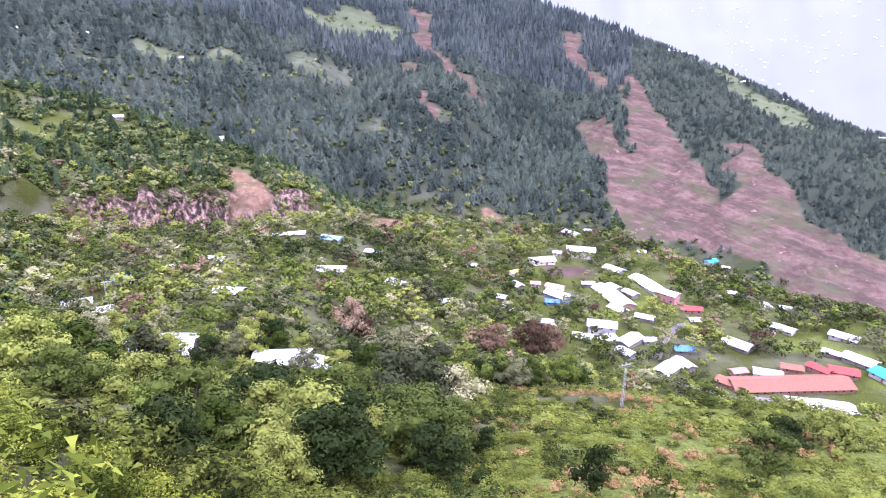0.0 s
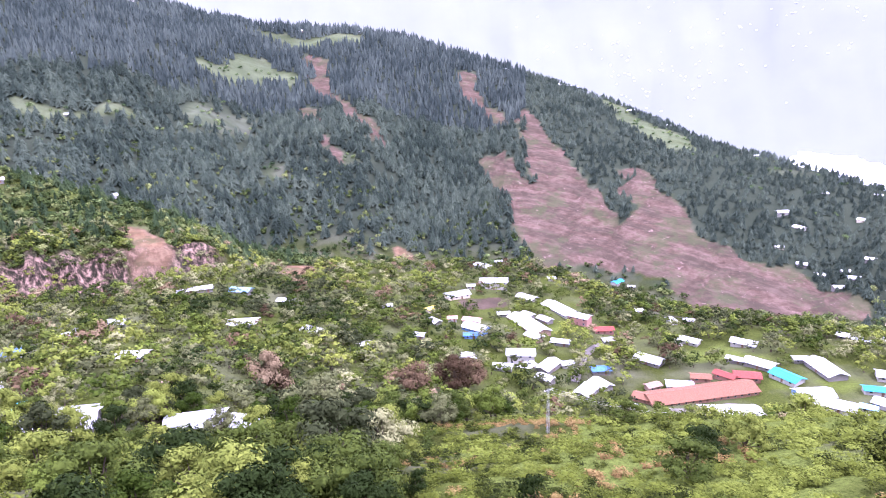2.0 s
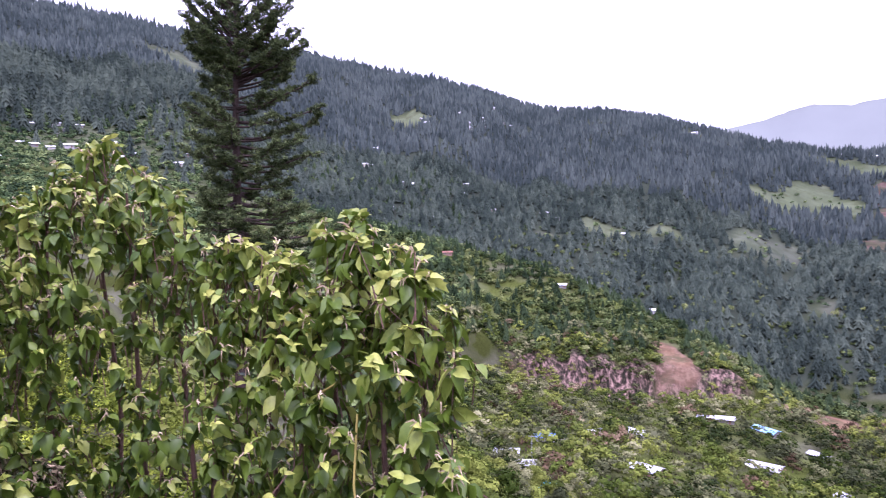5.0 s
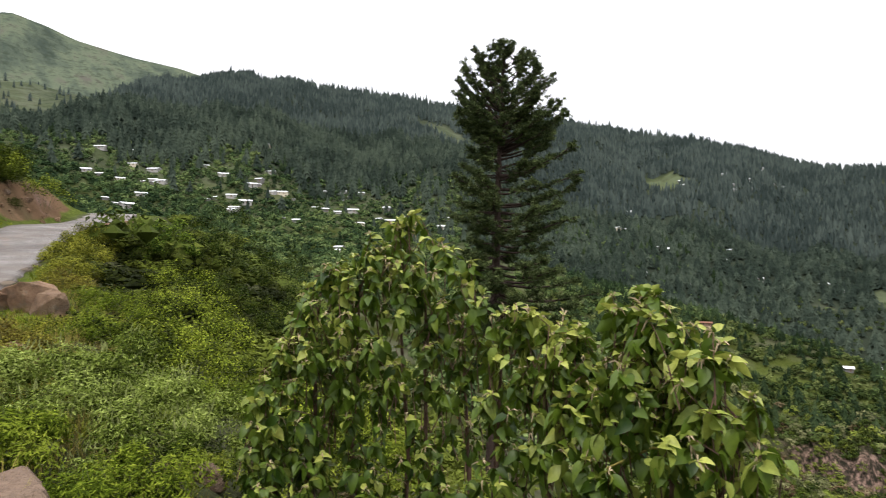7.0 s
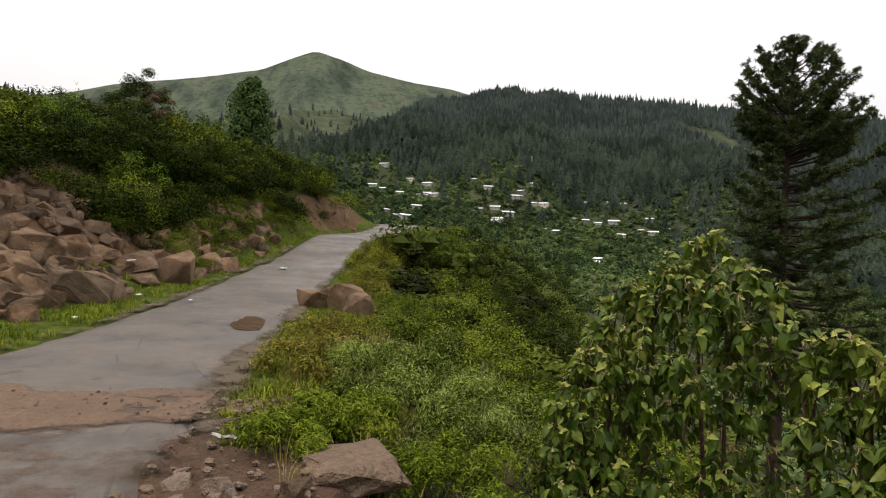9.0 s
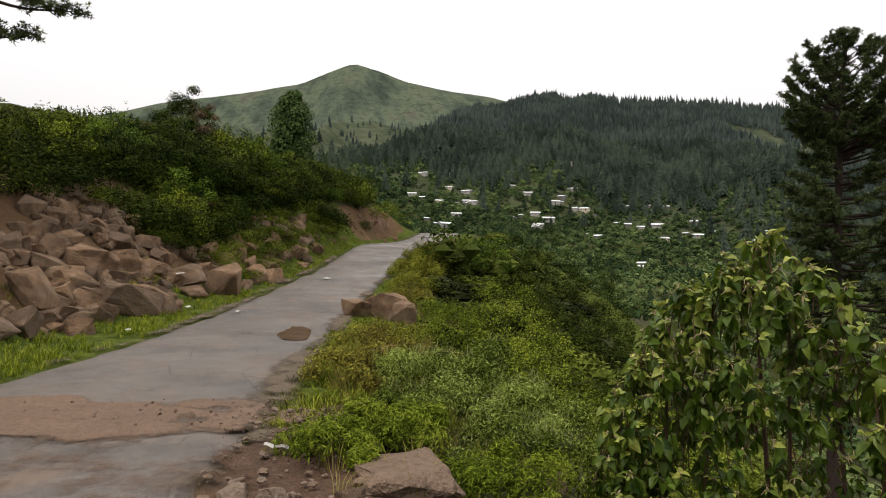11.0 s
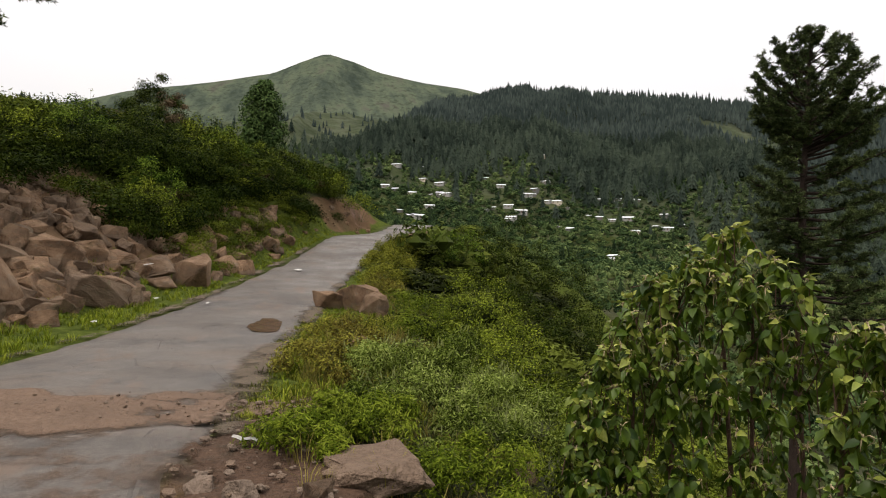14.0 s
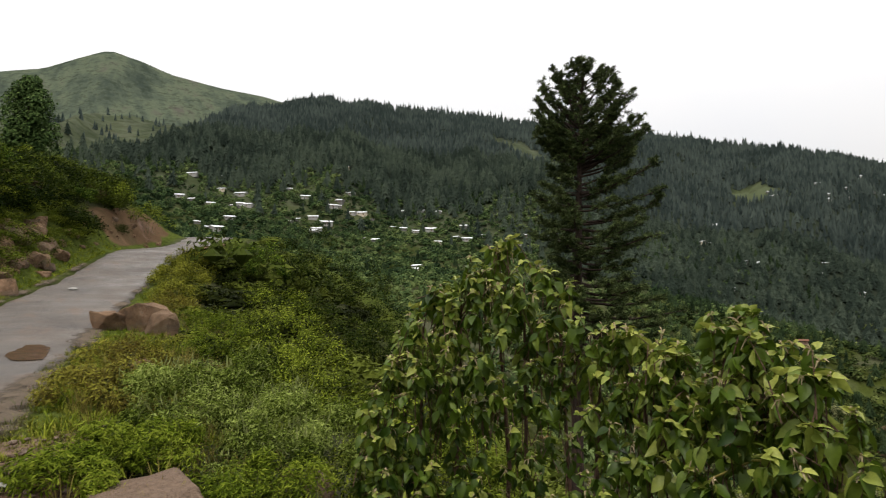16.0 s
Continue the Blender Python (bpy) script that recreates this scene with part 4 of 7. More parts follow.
FAR_HOMES_B = [(-717, 228), (-716, 251), (-657, 193), (-677, 209), (-629, 245), (-757, 333), (-746, 349), (-691, 302), (-669, 326), (-672, 369), (-627, 76), (-612, 91), (-727, 131), (-827, 129), (-906, 100), (-655, 886), (-501, 758), (-447, 728), (-487, 726), (-644, 736), (-597, 625), (-500, 595), (-356, 744), (-531, 685), (-542, 672), (-634, 425), (-717, 360), (-714, 262), (-738, 244), (-688, 182), (-852, 172), (-921, 224), (-652, 1043), (-685, 1022), (-623, 954), (-702, 1159), (443, 599), (449, 636), (520, 608), (439, 498)]
FAR_HOMES_C = [(440, 474), (418, 500), (406, 516), (397, 528), (391, 473), (475, 497), (528, 678), (406, 475), (577, 656), (397, 562)]
FAR_HOMES_D = [(-832, 142), (-869, 272), (-640, 355), (-526, 243), (-776, 120), (-907, 198), (-850, 289), (-770, 268), (-716, 347), (-675, 310), (-512, 236), (-673, 891), (-673, 1011), (-634, 972), (-633, 1018), (-685, 1126), (-603, 668), (-615, 407), (-646, 376), (-633, 316)]
FAR_HOMES_E = [(-901, 153), (-947, 270), (-888, 235), (-833, 149), (-812, 164), (-819, 188), (-800, 92), (-720, 138), (-772, 195), (-659, 109), (-618, 93), (-689, 199), (-646, 186)]
VILLAGE = SCHOOL_QUARTER + LANE_QUARTER + RED_ROOF_QUARTER + ORCHARD_QUARTER + TERRACE_HOUSES
for row in VILLAGE:
    make_house(*row)

# far homes on the mountain: four kinds, copied
HOME_KINDS = [make_house(-724, 70, 12, 8, 80, "pale", "white", 1, "far_house", True), make_house(-722, 83, 8.5, 6.5, 60, "pale", "grey", 1, "far_house", True),
              make_house(-713, 99, 10, 7.5, 95, "pale", "cream", 1, "far_house", True), make_house(-348, 493, 10, 6, 40, "terracotta", "brown", 1, "far_house", True)]
hrng = random.Random(5)
homes = FAR_HOMES_A + FAR_HOMES_B + FAR_HOMES_C + FAR_HOMES_D + FAR_HOMES_E
crest_bearings = [7.5, 5.2, 2.9, -1.5, -9.5, -13.5, -18, -23.5, -26.5, -33, 19, 24, 26.5]
for b in crest_bearings:
    rc = float(line_at(CREST, b)[0]) - 14
    homes.append(tuple(float(v) for v in polar(b, rc)))
outhouses = []
placed = [(-724, 70), (-722, 83), (-713, 99), (-348, 493)]
for hx, hy in homes:
    if any(math.hypot(hx - a, hy - b) < 9 for a, b in placed):
        continue
    placed.append((hx, hy))
    # some have a smaller outhouse beside them
    if hx < -500 and hrng.random() < 0.45:
        ox, oy = hx + hrng.uniform(-9, 9), hy + hrng.choice((-1, 1)) * hrng.uniform(8, 12)
        copy_thing(HOME_KINDS[1], pose(ox, oy, float(ground(np.array([ox]), np.array([oy]))[0]), 0, 0, hrng.uniform(0, 180)) @ Matrix.Scale(hrng.uniform(0.6, 0.85), 4))
        outhouses.append((ox, oy))
    kind = HOME_KINDS[hrng.choice((0, 0, 1, 1, 2, 0, 1))]
    face = math.degrees(math.atan2(-hx, hy)) + hrng.uniform(-35, 35)
    copy_thing(kind, pose(hx, hy, float(ground(np.array([hx]), np.array([hy]))[0]), 0, 0, face) @ Matrix.Scale(hrng.uniform(0.75, 1.15), 4))
for ob in [o for o in scene.objects if o.name.startswith("far_house")]:
    tagged(ob, "small distant hillside house with a pale metal roof", "house", "far houses on the mountain")

HOME_XY = np.array([(r[0], r[1]) for r in VILLAGE] + placed + outhouses, float)
HOME_R = np.array([r[2] * 0.5 + 2.2 for r in VILLAGE] + [6.5] * len(placed) + [4.5] * len(outhouses))


def clear_of_houses(x, y):
    """True where a tree stands off the houses and does not shut them in."""
    ok = np.ones(len(x), bool)
    for (hx, hy), rad in zip(HOME_XY, HOME_R):
        deep, part_wide = (17, 0.75) if rad == 6.5 else (11, 0.45)
        d = math.hypot(hx, hy)
        ux, uy = hx / d, hy / d
        along = (x - hx) * ux + (y - hy) * uy
        side = np.abs((x - hx) * uy - (y - hy) * ux)
        ok &= ~((np.hypot(x - hx, y - hy) < rad) | ((along < 0) & (along > -deep) & (side < rad * part_wide)))
    return ok


# ---- village roads ----
def track_material(name, a, b):
    s = Shader(name, 0.85, 0.3)
    s.color(s.mix(s.noise(0.7, 5), a, b)).bump(s.noise(3, 4), 0.4, 0.05)
    return s.mat


M_LANE = track_material("dusty_lane", (0.14, 0.125, 0.115), (0.22, 0.195, 0.18))


def lane(name, pts, width, label):
    """A village lane draped over the ground."""
    p = []
    for (x0, y0), (x1, y1) in zip(pts[:-1], pts[1:]):
        n = max(2, int(math.hypot(x1 - x0, y1 - y0) / 2.5))
        p += [(x0 + (x1 - x0) * k / n, y0 + (y1 - y0) * k / n) for k in range(n)]
    p = np.array(p + [pts[-1]], float)
    for _ in range(6):
        p[1:-1] = (p[:-2] + 2 * p[1:-1] + p[2:]) / 4
    d = np.gradient(p, axis=0)
    d /= np.linalg.norm(d, axis=1)[:, None]
    side = np.stack([-d[:, 1], d[:, 0]], 1)
    bm = bmesh.new()
    rows = []
    for q, s in zip(p, side):
        zc = float(ground(np.array([q[0]]), np.array([q[1]]))[0])
        row = []
        for k in (-1, -0.33, 0.33, 1):
            e = q + s * width / 2 * k
            zz = max(float(ground(np.array([e[0]]), np.array([e[1]]))[0]), zc - 0.5) + 0.3
            row.append(bm.verts.new((e[0], e[1], zz)))
        rows.append(row)
    for a, b in zip(rows[:-1], rows[1:]):
        for k in range(3):
            bm.faces.new((a[k], a[k + 1], b[k + 1], b[k]))
    bmesh.ops.solidify(bm, geom=bm.faces[:], thickness=0.5)
    me = bpy.data.meshes.new(name)
    bm.to_mesh(me)
    bm.free()
    me.materials.append(M_LANE)
    return tagged(new(name, me), label, "road", kind="structure")


lane("road_village", [(152, 180), (153, 200), (158, 221), (152, 232), (138, 228), (122, 230)], 5, "grey lane past the terracotta roofed building")
lane("road_lower", [(93, 262), (97, 272), (104, 284), (112, 296), (122, 305)], 4, "grey lane between the village houses")
lane("road_orchard", [(160, 296), (163, 305), (162, 318)], 3, "pale path to a white house")
# ---- trees of the valley ----
BROAD_T = [broadleaf_template(rng, 16, 150, g_s, g_t, 0.056, fine=True) for g_s, g_t in ((0.42, 0.14), (0.48, 0.22), (0.44, 0.1), (0.55, 0.2))]
LOW_T = [broadleaf_template(rng, 7, 20, g_s, 0.14, 0.118, 1.0, True) for g_s in (0.42, 0.5, 0.46, 0.55)]
TINY_T = [shrub_template(rng, 3, 12, 0.3, True, 0.49) for _ in range(5)]


def both(t):
    """Crown and wood of a template as one."""
    return tri_template([(t[0][0], t[0][1], 0), (t[1][0], t[1][1], 1)])


def make_tree(name, template, leaf, label, category="tree", tint=0.5):
    base = new(name)
    part_tris("crown", template[0], [leaf], base, tint=np.full(len(template[0][0]), tint))
    part_tris("trunk", template[1], [M_BARK], base)
    tagged(base, label, category)
    return base


def place(ob, x, y, h, wide=1.0, sink=0.03, copy=True):
    m = pose(x, y, float(ground(np.array([x]), np.array([y]))[0]) - sink * h, 0, 0, hrng.uniform(0, 360))
    t = copy_thing(ob, m) if copy else ob
    t.matrix_world = m @ Matrix.Diagonal((h * wide, h * wide, h, 1))
    return t


# single trees: x, y, height, width by height
GREEN_TREES = [(12.5, 46.2, 4.8, 0.8), (32.4, 57.2, 5.4, 1.2), (45.4, 67.2, 5.2, 1.2), (-22.4, 73.8, 9, 1.4), (-16, 78, 9, 1.2), (-8.9, 63.2, 6.5, 1.0), (-10.2, 45.9, 5, 1.1),
               (-1.3, 59.7, 5.6, 1.1), (4.3, 106, 7, 0.6), (4.8, 63.2, 3.4, 1.0), (46.6, 103.7, 5, 1.2), (-12.1, 42.7, 4.6, 1.2), (39, 66, 5, 1.2)]
GREY_TREES = [(-5.1, 83.4, 12, 1.15), (-11.8, 149.7, 13, 1.2), (2, 92, 10, 1.1), (-1, 150, 11, 1.1)]
LIME_TREES = [(-20, 52.9, 6, 1.1), (-25.1, 51.7, 5.6, 1.1), (-60.4, 88.7, 11, 1.1), (-55.7, 92.9, 11, 1.1), (-66, 96, 10, 1.2), (-50, 86, 8, 1.2), (-70, 86, 9, 1.2), (-30, 62, 6, 1.2)]
BROWN_TREES = [(35.5, 241.1, 20, 0.9), (42, 246, 17, 0.9), (-30.0, 200.7, 17, 0.8), (-28.3, 202, 16, 0.7), (19.1, 234.1, 17, 0.9)]
M_LIME = leaf_material("walnut_leaves", (0.02, 0.034, 0.004), (0.078, 0.106, 0.016), (0.165, 0.19, 0.035), 0.35, 0.6, scale=0.15, vary=0.15)
for _ in range(46):
    t_az, t_r = rng.uniform(-4, 33), rng.uniform(46, 118)
    t_x, t_y = polar(t_az, t_r)
    GREEN_TREES.append((float(t_x), float(t_y), rng.uniform(4.5, 8.5), rng.uniform(0.95, 1.35)))
KINDS = []
for mat, label, rows in ((M_BROAD, "dark green leafy tree on the steep slope", GREEN_TREES), (M_GREY_LEAF, "grey-green willow with a broad crown", GREY_TREES),
                         (M_LIME, "yellow-green leafy walnut tree", LIME_TREES), (M_DRY_LEAF, "withered tree with sparse pinkish-brown leaves", BROWN_TREES)):
    kinds = [make_tree("tree", BROAD_T[k], mat, label, "tree", 0.12 + 0.33 * k) for k in range(3)]
    KINDS.append(kinds)
    for k, (tx, ty, th, tw) in enumerate(rows):
        place(kinds[k % 3], tx, ty, th, tw, copy=k >= 3)

# more trees on the shelf: the nearest singly, the rest joined
tx, ty = scatter(4600, -58, 42, 128, 470)
taz, tr = np.degrees(np.arctan2(-tx, ty)), np.hypot(tx, ty)
dens = 0.5 + 0.5 * fnoise(tx * 0.02, ty * 0.02, 101, 3) + 0.35 * smooth(-8, 6, taz)
dens = dens + 0.3 * smooth(200, 240, tr)
dens = dens * (1 - 0.75 * smooth(-12, -18, taz) * smooth(232, 215, tr))
crest = (taz < -13) & (tr < 208) & (rng.random(len(tx)) < 0.95)
ok = (rng.random(len(tx)) < np.clip(dens + 0.28, 0.2, 0.97)) & ~crest & clear_of_houses(tx, ty) & (mark_at(tuple(MARKS), tx, ty) == 0)
tx, ty, tr = tx[ok], ty[ok], tr[ok]
singles = np.argsort(tr)[:130]
for k in singles:
    kinds = KINDS[hrng.choice((0, 0, 0, 1, 1, 2, 2, 0))]
    place(kinds[hrng.randrange(3)], float(tx[k]), float(ty[k]), hrng.uniform(5, 10), hrng.uniform(0.9, 1.3))
rest = np.ones(len(tx), bool)
rest[singles] = False
pick = rng.random(len(tx))
LOW = [both(t) for t in LOW_T]
for lo, hi, mat, name, label in ((0, 0.47, M_BROAD, "village_trees", "green orchard trees between the village houses"), (0.47, 0.8, M_GREY_LEAF, "village_willows", "grey-green willows among the fields"),
                                 (0.8, 0.955, M_LIME, "village_walnuts", "yellow-green walnut trees among the houses"), (0.955, 1.0, M_DRY_LEAF, "village_dry_trees", "brownish sparse trees among the fields")):
    sel = rest & (pick >= lo) & (pick < hi)
    grow(name, label, "trees", LOW, tx[sel], ty[sel], 5, 10, 1.2, [mat, M_BARK])

# woods of the spur above the cliff and of the slopes under the mountain
sx, sy = scatter(6500, 2, 46, 415, 720)
saz, sr = np.degrees(np.arctan2(-sx, sy)), np.hypot(sx, sy)
rf, rs = line_at(FAR_TERRACE, saz)[0], line_at(SPUR_CREST, saz)[0]
ok = (sr > rf + 16) & (sr < rs + 60) & clear_of_houses(sx, sy) & (mark_at(tuple(MARKS), sx, sy) == 0) & (rng.random(len(sx)) < 0.7 + 0.6 * fnoise(sx * 0.015, sy * 0.015, 111, 2))
sx, sy = sx[ok], sy[ok]
con = rng.random(len(sx)) < 0.24
grow("spur_conifers", "dark conifers on the spur above the cliff", "trees", FIRS, sx[con], sy[con], 7, 13, 1.6, [M_FIR, M_BARK])
grow("spur_trees", "leafy trees on the spur above the cliff", "trees", TINY_T, sx[~con], sy[~con], 3, 8, 1.05, [M_SPUR_LEAF, M_BARK])
vx, vy = scatter(11000, 34, 96, 150, 900)
vaz, vr = np.degrees(np.arctan2(-vx, vy)), np.hypot(vx, vy)
ok = clear_of_houses(vx, vy) & (rng.random(len(vx)) < 0.62 + 0.45 * fnoise(vx * 0.012, vy * 0.012, 121, 3)) & ~((vr > 730) & (rng.random(len(vx)) < 0.5)) & ((vr > 330) | (vaz < 60))
vx, vy, vr = vx[ok], vy[ok], vr[ok]
con = rng.random(len(vx)) < 0.03 + 0.45 * smooth(700, 880, vr)
grow("valley_trees", "mixed green trees round the hillside hamlet", "trees", TINY_T, vx[~con], vy[~con], 4, 9, 0.85, [M_VALE_LEAF, M_BARK], patch=0.01)
wx, wy = scatter(6200, 55, 97, 470, 900)
ok = clear_of_houses(wx, wy) & (rng.random(len(wx)) < 0.85 + 0.5 * fnoise(wx * 0.02, wy * 0.02, 123, 3))
grow("hamlet_trees", "rounded green fruit trees and scrub between the hamlet's houses", "trees", TINY_T, wx[ok], wy[ok], 3, 8, 1.2, [M_VALE_LEAF, M_BARK], patch=0.02)
grow("valley_conifers", "slender conifers above the hillside hamlet", "trees", FIRS, vx[con], vy[con], 9, 14, 1.3, [M_FIR, M_BARK])
ux, uy = scatter(4200, -50, 32, 380, 800)
uaz, ur = np.degrees(np.arctan2(-ux, uy)), np.hypot(ux, uy)
uu = (ur - line_at(GORGE, uaz)[0]) / (line_at(CREST, uaz)[0] - line_at(GORGE, uaz)[0])
ok = (uu > -0.35) & (uu < 0.2) & (ur > line_at(FAR_TERRACE, uaz)[0] + 12) & (mark_at(SOIL_MARKS, ux, uy) == 0) & (rng.random(len(ux)) < 0.75 + 0.5 * fnoise(ux * 0.02, uy * 0.02, 171, 3)) & clear_of_houses(ux, uy)
grow("gorge_scrub", "dense green scrub in the gorge below the mountain", "scrub", TINY_T, ux[ok], uy[ok], 4, 8, 1.1, [M_SPUR_LEAF, M_BARK], patch=0.012)
# scrub on the ungrown foot of the mountain and at the rim of the slides
mx, my = scatter(4200, -56, 30, 470, 1150)
ok = (rng.random(len(mx)) < 0.85 - wooded(mx, my)) & (mark_at(SOIL_MARKS, mx, my) == 0) & clear_of_houses(mx, my)
grow("mountain_scrub", "low green scrub on the mountain face", "scrub", TINY_T, mx[ok], my[ok], 3, 6, 1.2, [M_VALE_LEAF, M_BARK], patch=0.01)
# ---- the road by the camera ----
def asphalt_material():
    s = Shader("worn_damp_asphalt", 0.6, 0.3)
    n1, n2, n3 = s.noise(0.35, 5), s.noise(2.2, 6, 0.7), s.noise(70, 3, 0.7)
    c = s.mix(s.grey(n2, 0.36, 0.64), (0.055, 0.047, 0.04), (0.125, 0.106, 0.089))
    c = s.mix(s.math("MULTIPLY", s.grey(s.noise(1.1, 6, 0.75, None, (0.35, 1.6, 1.0)), 0.52, 0.6), 0.55), c, (0.06, 0.054, 0.05))
    c = s.mix(s.grey(n1, 0.46, 0.64), c, (0.135, 0.115, 0.097))
    grit = s.node("ShaderNodeTexVoronoi", Scale=55.0)
    s.link(s.position(), grit.inputs["Vector"])
    c = s.mix(s.grey(grit.outputs["Distance"], 0.0, 0.5, 0.45, 0.0), c, (0.24, 0.21, 0.18))
    c = s.mix(s.math("MULTIPLY", s.grey(n3, 0.46, 0.62), 0.7), c, (0.045, 0.04, 0.037))
    dust = s.grey(s.noise(0.55, 5, 0.65, None, (1.6, 0.7, 1.0)), 0.5, 0.66)
    c = s.mix(s.math("MULTIPLY", dust, 0.5), c, (0.15, 0.108, 0.078))
    cr = s.node("ShaderNodeTexVoronoi", Scale=0.9)
    cr.feature = "DISTANCE_TO_EDGE"
    m = s.node("ShaderNodeMapping", Scale=(0.55, 1.4, 1.0))
    s.link(s.position(), m.inputs["Vector"])
    s.link(m.outputs["Vector"], cr.inputs["Vector"])
    crack = s.math("MULTIPLY", s.grey(cr.outputs["Distance"], 0.0, 0.02, 1.0, 0.0), s.grey(s.noise(0.8, 3), 0.54, 0.62))
    c = s.mix(s.math("MULTIPLY", crack, 0.3), c, (0.03, 0.027, 0.025))
    pits = s.grey(s.noise(1.6, 7, 0.8, None, (0.6, 1.5, 1.0)), 0.61, 0.65)
    c = s.mix(s.math("MULTIPLY", pits, 0.75), c, (0.04, 0.035, 0.031))
    c = s.mix(s.grey(s.noise(11, 6, 0.75), 0.4, 0.6, 0.0, 0.5), c, (0.045, 0.038, 0.032))
    c = s.mix(s.grey(s.noise(0.8, 6, 0.7, None, (0.5, 1.2, 1.0)), 0.56, 0.64, 0.0, 0.6), c, (0.13, 0.085, 0.058))
    s.color(c)
    s.link(s.grey(s.noise(0.5, 4), 0.35, 0.65, 0.4, 0.75), s.bsdf.inputs["Roughness"])
    s.bump(s.math("SUBTRACT", s.math("ADD", n3, s.math("MULTIPLY", n2, 2.0)), s.math("MULTIPLY", s.math("ADD", crack, pits), 2.5)), 0.5, 0.015)
    return s.mat


def earth_material(name, a, b, rough=0.9, thin=False):
    """Raw earth or stone; a thin film of it breaks up towards its rim."""
    s = Shader(name, rough, 0.15)
    n = s.noise(3.0, 6, 0.7)
    c = s.mix(s.math("MULTIPLY", s.grey(s.noise(14, 4), 0.4, 0.7), 0.5), s.mix(n, a, b), tuple(v * 0.5 for v in a))
    c = s.mix(s.grey(s.noise(0.9, 5, 0.65), 0.42, 0.62, 0.0, 0.6), c, tuple(v * 0.55 for v in b))
    s.color(c).bump(s.math("ADD", n, s.noise(25, 4)), 1.0, 0.06)
    if thin:
        ragged = s.math("ADD", s.attribute("body"), s.math("MULTIPLY", s.math("SUBTRACT", s.noise(3.5, 7, 0.8), 0.5), 1.8))
        cover = s.grey(ragged, 0.32, 0.8)
        clear = s.node("ShaderNodeBsdfTransparent")
        m = s.node("ShaderNodeMixShader")
        s.link(cover, m.inputs[0])
        s.link(clear.outputs[0], m.inputs[1])
        s.link(s.bsdf.outputs[0], m.inputs[2])
        s.link(m.outputs[0], s.out.inputs["Surface"])
    return s.mat


def rock_material():
    s = Shader("red_brown_sandstone", 0.85, 0.12)
    n = s.noise(1.2, 7, 0.72, s.object_space())
    c = s.ramp(n, (0.3, (0.045, 0.027, 0.016)), (0.48, (0.195, 0.118, 0.07)), (0.68, (0.37, 0.245, 0.155)))
    c = s.mix(s.grey(s.random(), 0.3, 1.0, 0.0, 0.7), c, (0.085, 0.068, 0.052))
    c = s.mix(s.grey(s.noise(0.9, 4, 0.6, s.object_space(), (1, 1, 3.5)), 0.5, 0.6, 0.0, 0.5), c, (0.16, 0.118, 0.085))
    lichen = s.grey(s.noise(7, 5, 0.7, s.object_space()), 0.58, 0.66)
    c = s.mix(s.math("MULTIPLY", lichen, 0.35), c, (0.17, 0.16, 0.13))
    moss = s.grey(s.noise(2.2, 5, 0.7), 0.58, 0.68)
    c = s.mix(s.math("MULTIPLY", moss, 0.35), c, (0.04, 0.05, 0.012))
    s.color(c).bump(s.math("ADD", s.noise(5, 8, 0.8, s.object_space()), s.noise(28, 4, 0.6, s.object_space())), 0.9, 0.07)
    return s.mat


M_ASPHALT = asphalt_material()
M_MUD = earth_material("reddish_mud", (0.12, 0.075, 0.05), (0.23, 0.155, 0.108), 0.8, True)
M_EARTH = earth_material("dark_reddish_earth", (0.045, 0.026, 0.017), (0.13, 0.078, 0.05), 0.9, True)
M_ROCK = rock_material()
M_STONE = earth_material("grey_brown_stone", (0.14, 0.1, 0.072), (0.26, 0.195, 0.15))
M_SLAB = earth_material("brown_sandstone_slab", (0.12, 0.08, 0.055), (0.235, 0.165, 0.118))


def build_road():
    xs = np.concatenate([np.arange(16, -30, -0.25), np.arange(-30, -80.1, -0.5)])
    px, py = xs, road_y(xs)
    for _ in range(8):
        py[1:-1] = (py[:-2] + 2 * py[1:-1] + py[2:]) / 4
    d = np.gradient(np.stack([px, py], 1), axis=0)
    d /= np.linalg.norm(d, axis=1)[:, None]
    side = np.stack([d[:, 1], -d[:, 0]], 1)
    rows = []
    offs = np.linspace(-1, 1, 15)
    edge_a, edge_b = 2.02 + 0.16 * fnoise(xs * 0.9, xs * 0, 5), 2.02 + 0.16 * fnoise(xs * 0.9, xs * 0 + 7, 6)
    wide = 1 + 0.12 * smooth(-40, -50, xs)
    for k, o in enumerate(offs):
        half = np.where(o < 0, edge_a, edge_b) * wide * o
        x, y = px + side[:, 0] * half, py + side[:, 1] * half
        z = road_z(px) + 0.05 + 0.035 * (1 - o * o) + 0.02 * fnoise(x * 0.8, y * 0.8, 15)
        z = np.where(np.abs(o) > 0.99, z - 0.07, z)
        rows.append(np.stack([x, y, z], 1))
    v = np.stack(rows, 1)
    n, m = v.shape[:2]
    i, j = np.meshgrid(np.arange(n - 1), np.arange(m - 1), indexing="ij")
    q = np.stack([i * m + j, i * m + j + 1, (i + 1) * m + j + 1, (i + 1) * m + j], -1).reshape(-1, 4)
    me = mesh_object("road", v.reshape(-1, 3), q, [M_ASPHALT], smooth_shade=True)
    ob = new("road", me)
    mod = ob.modifiers.new("slab", "SOLIDIFY")
    mod.thickness, mod.offset = 0.2, -1
    return tagged(ob, "narrow worn asphalt mountain road, wet and cracked", "road", kind="structure")


build_road()


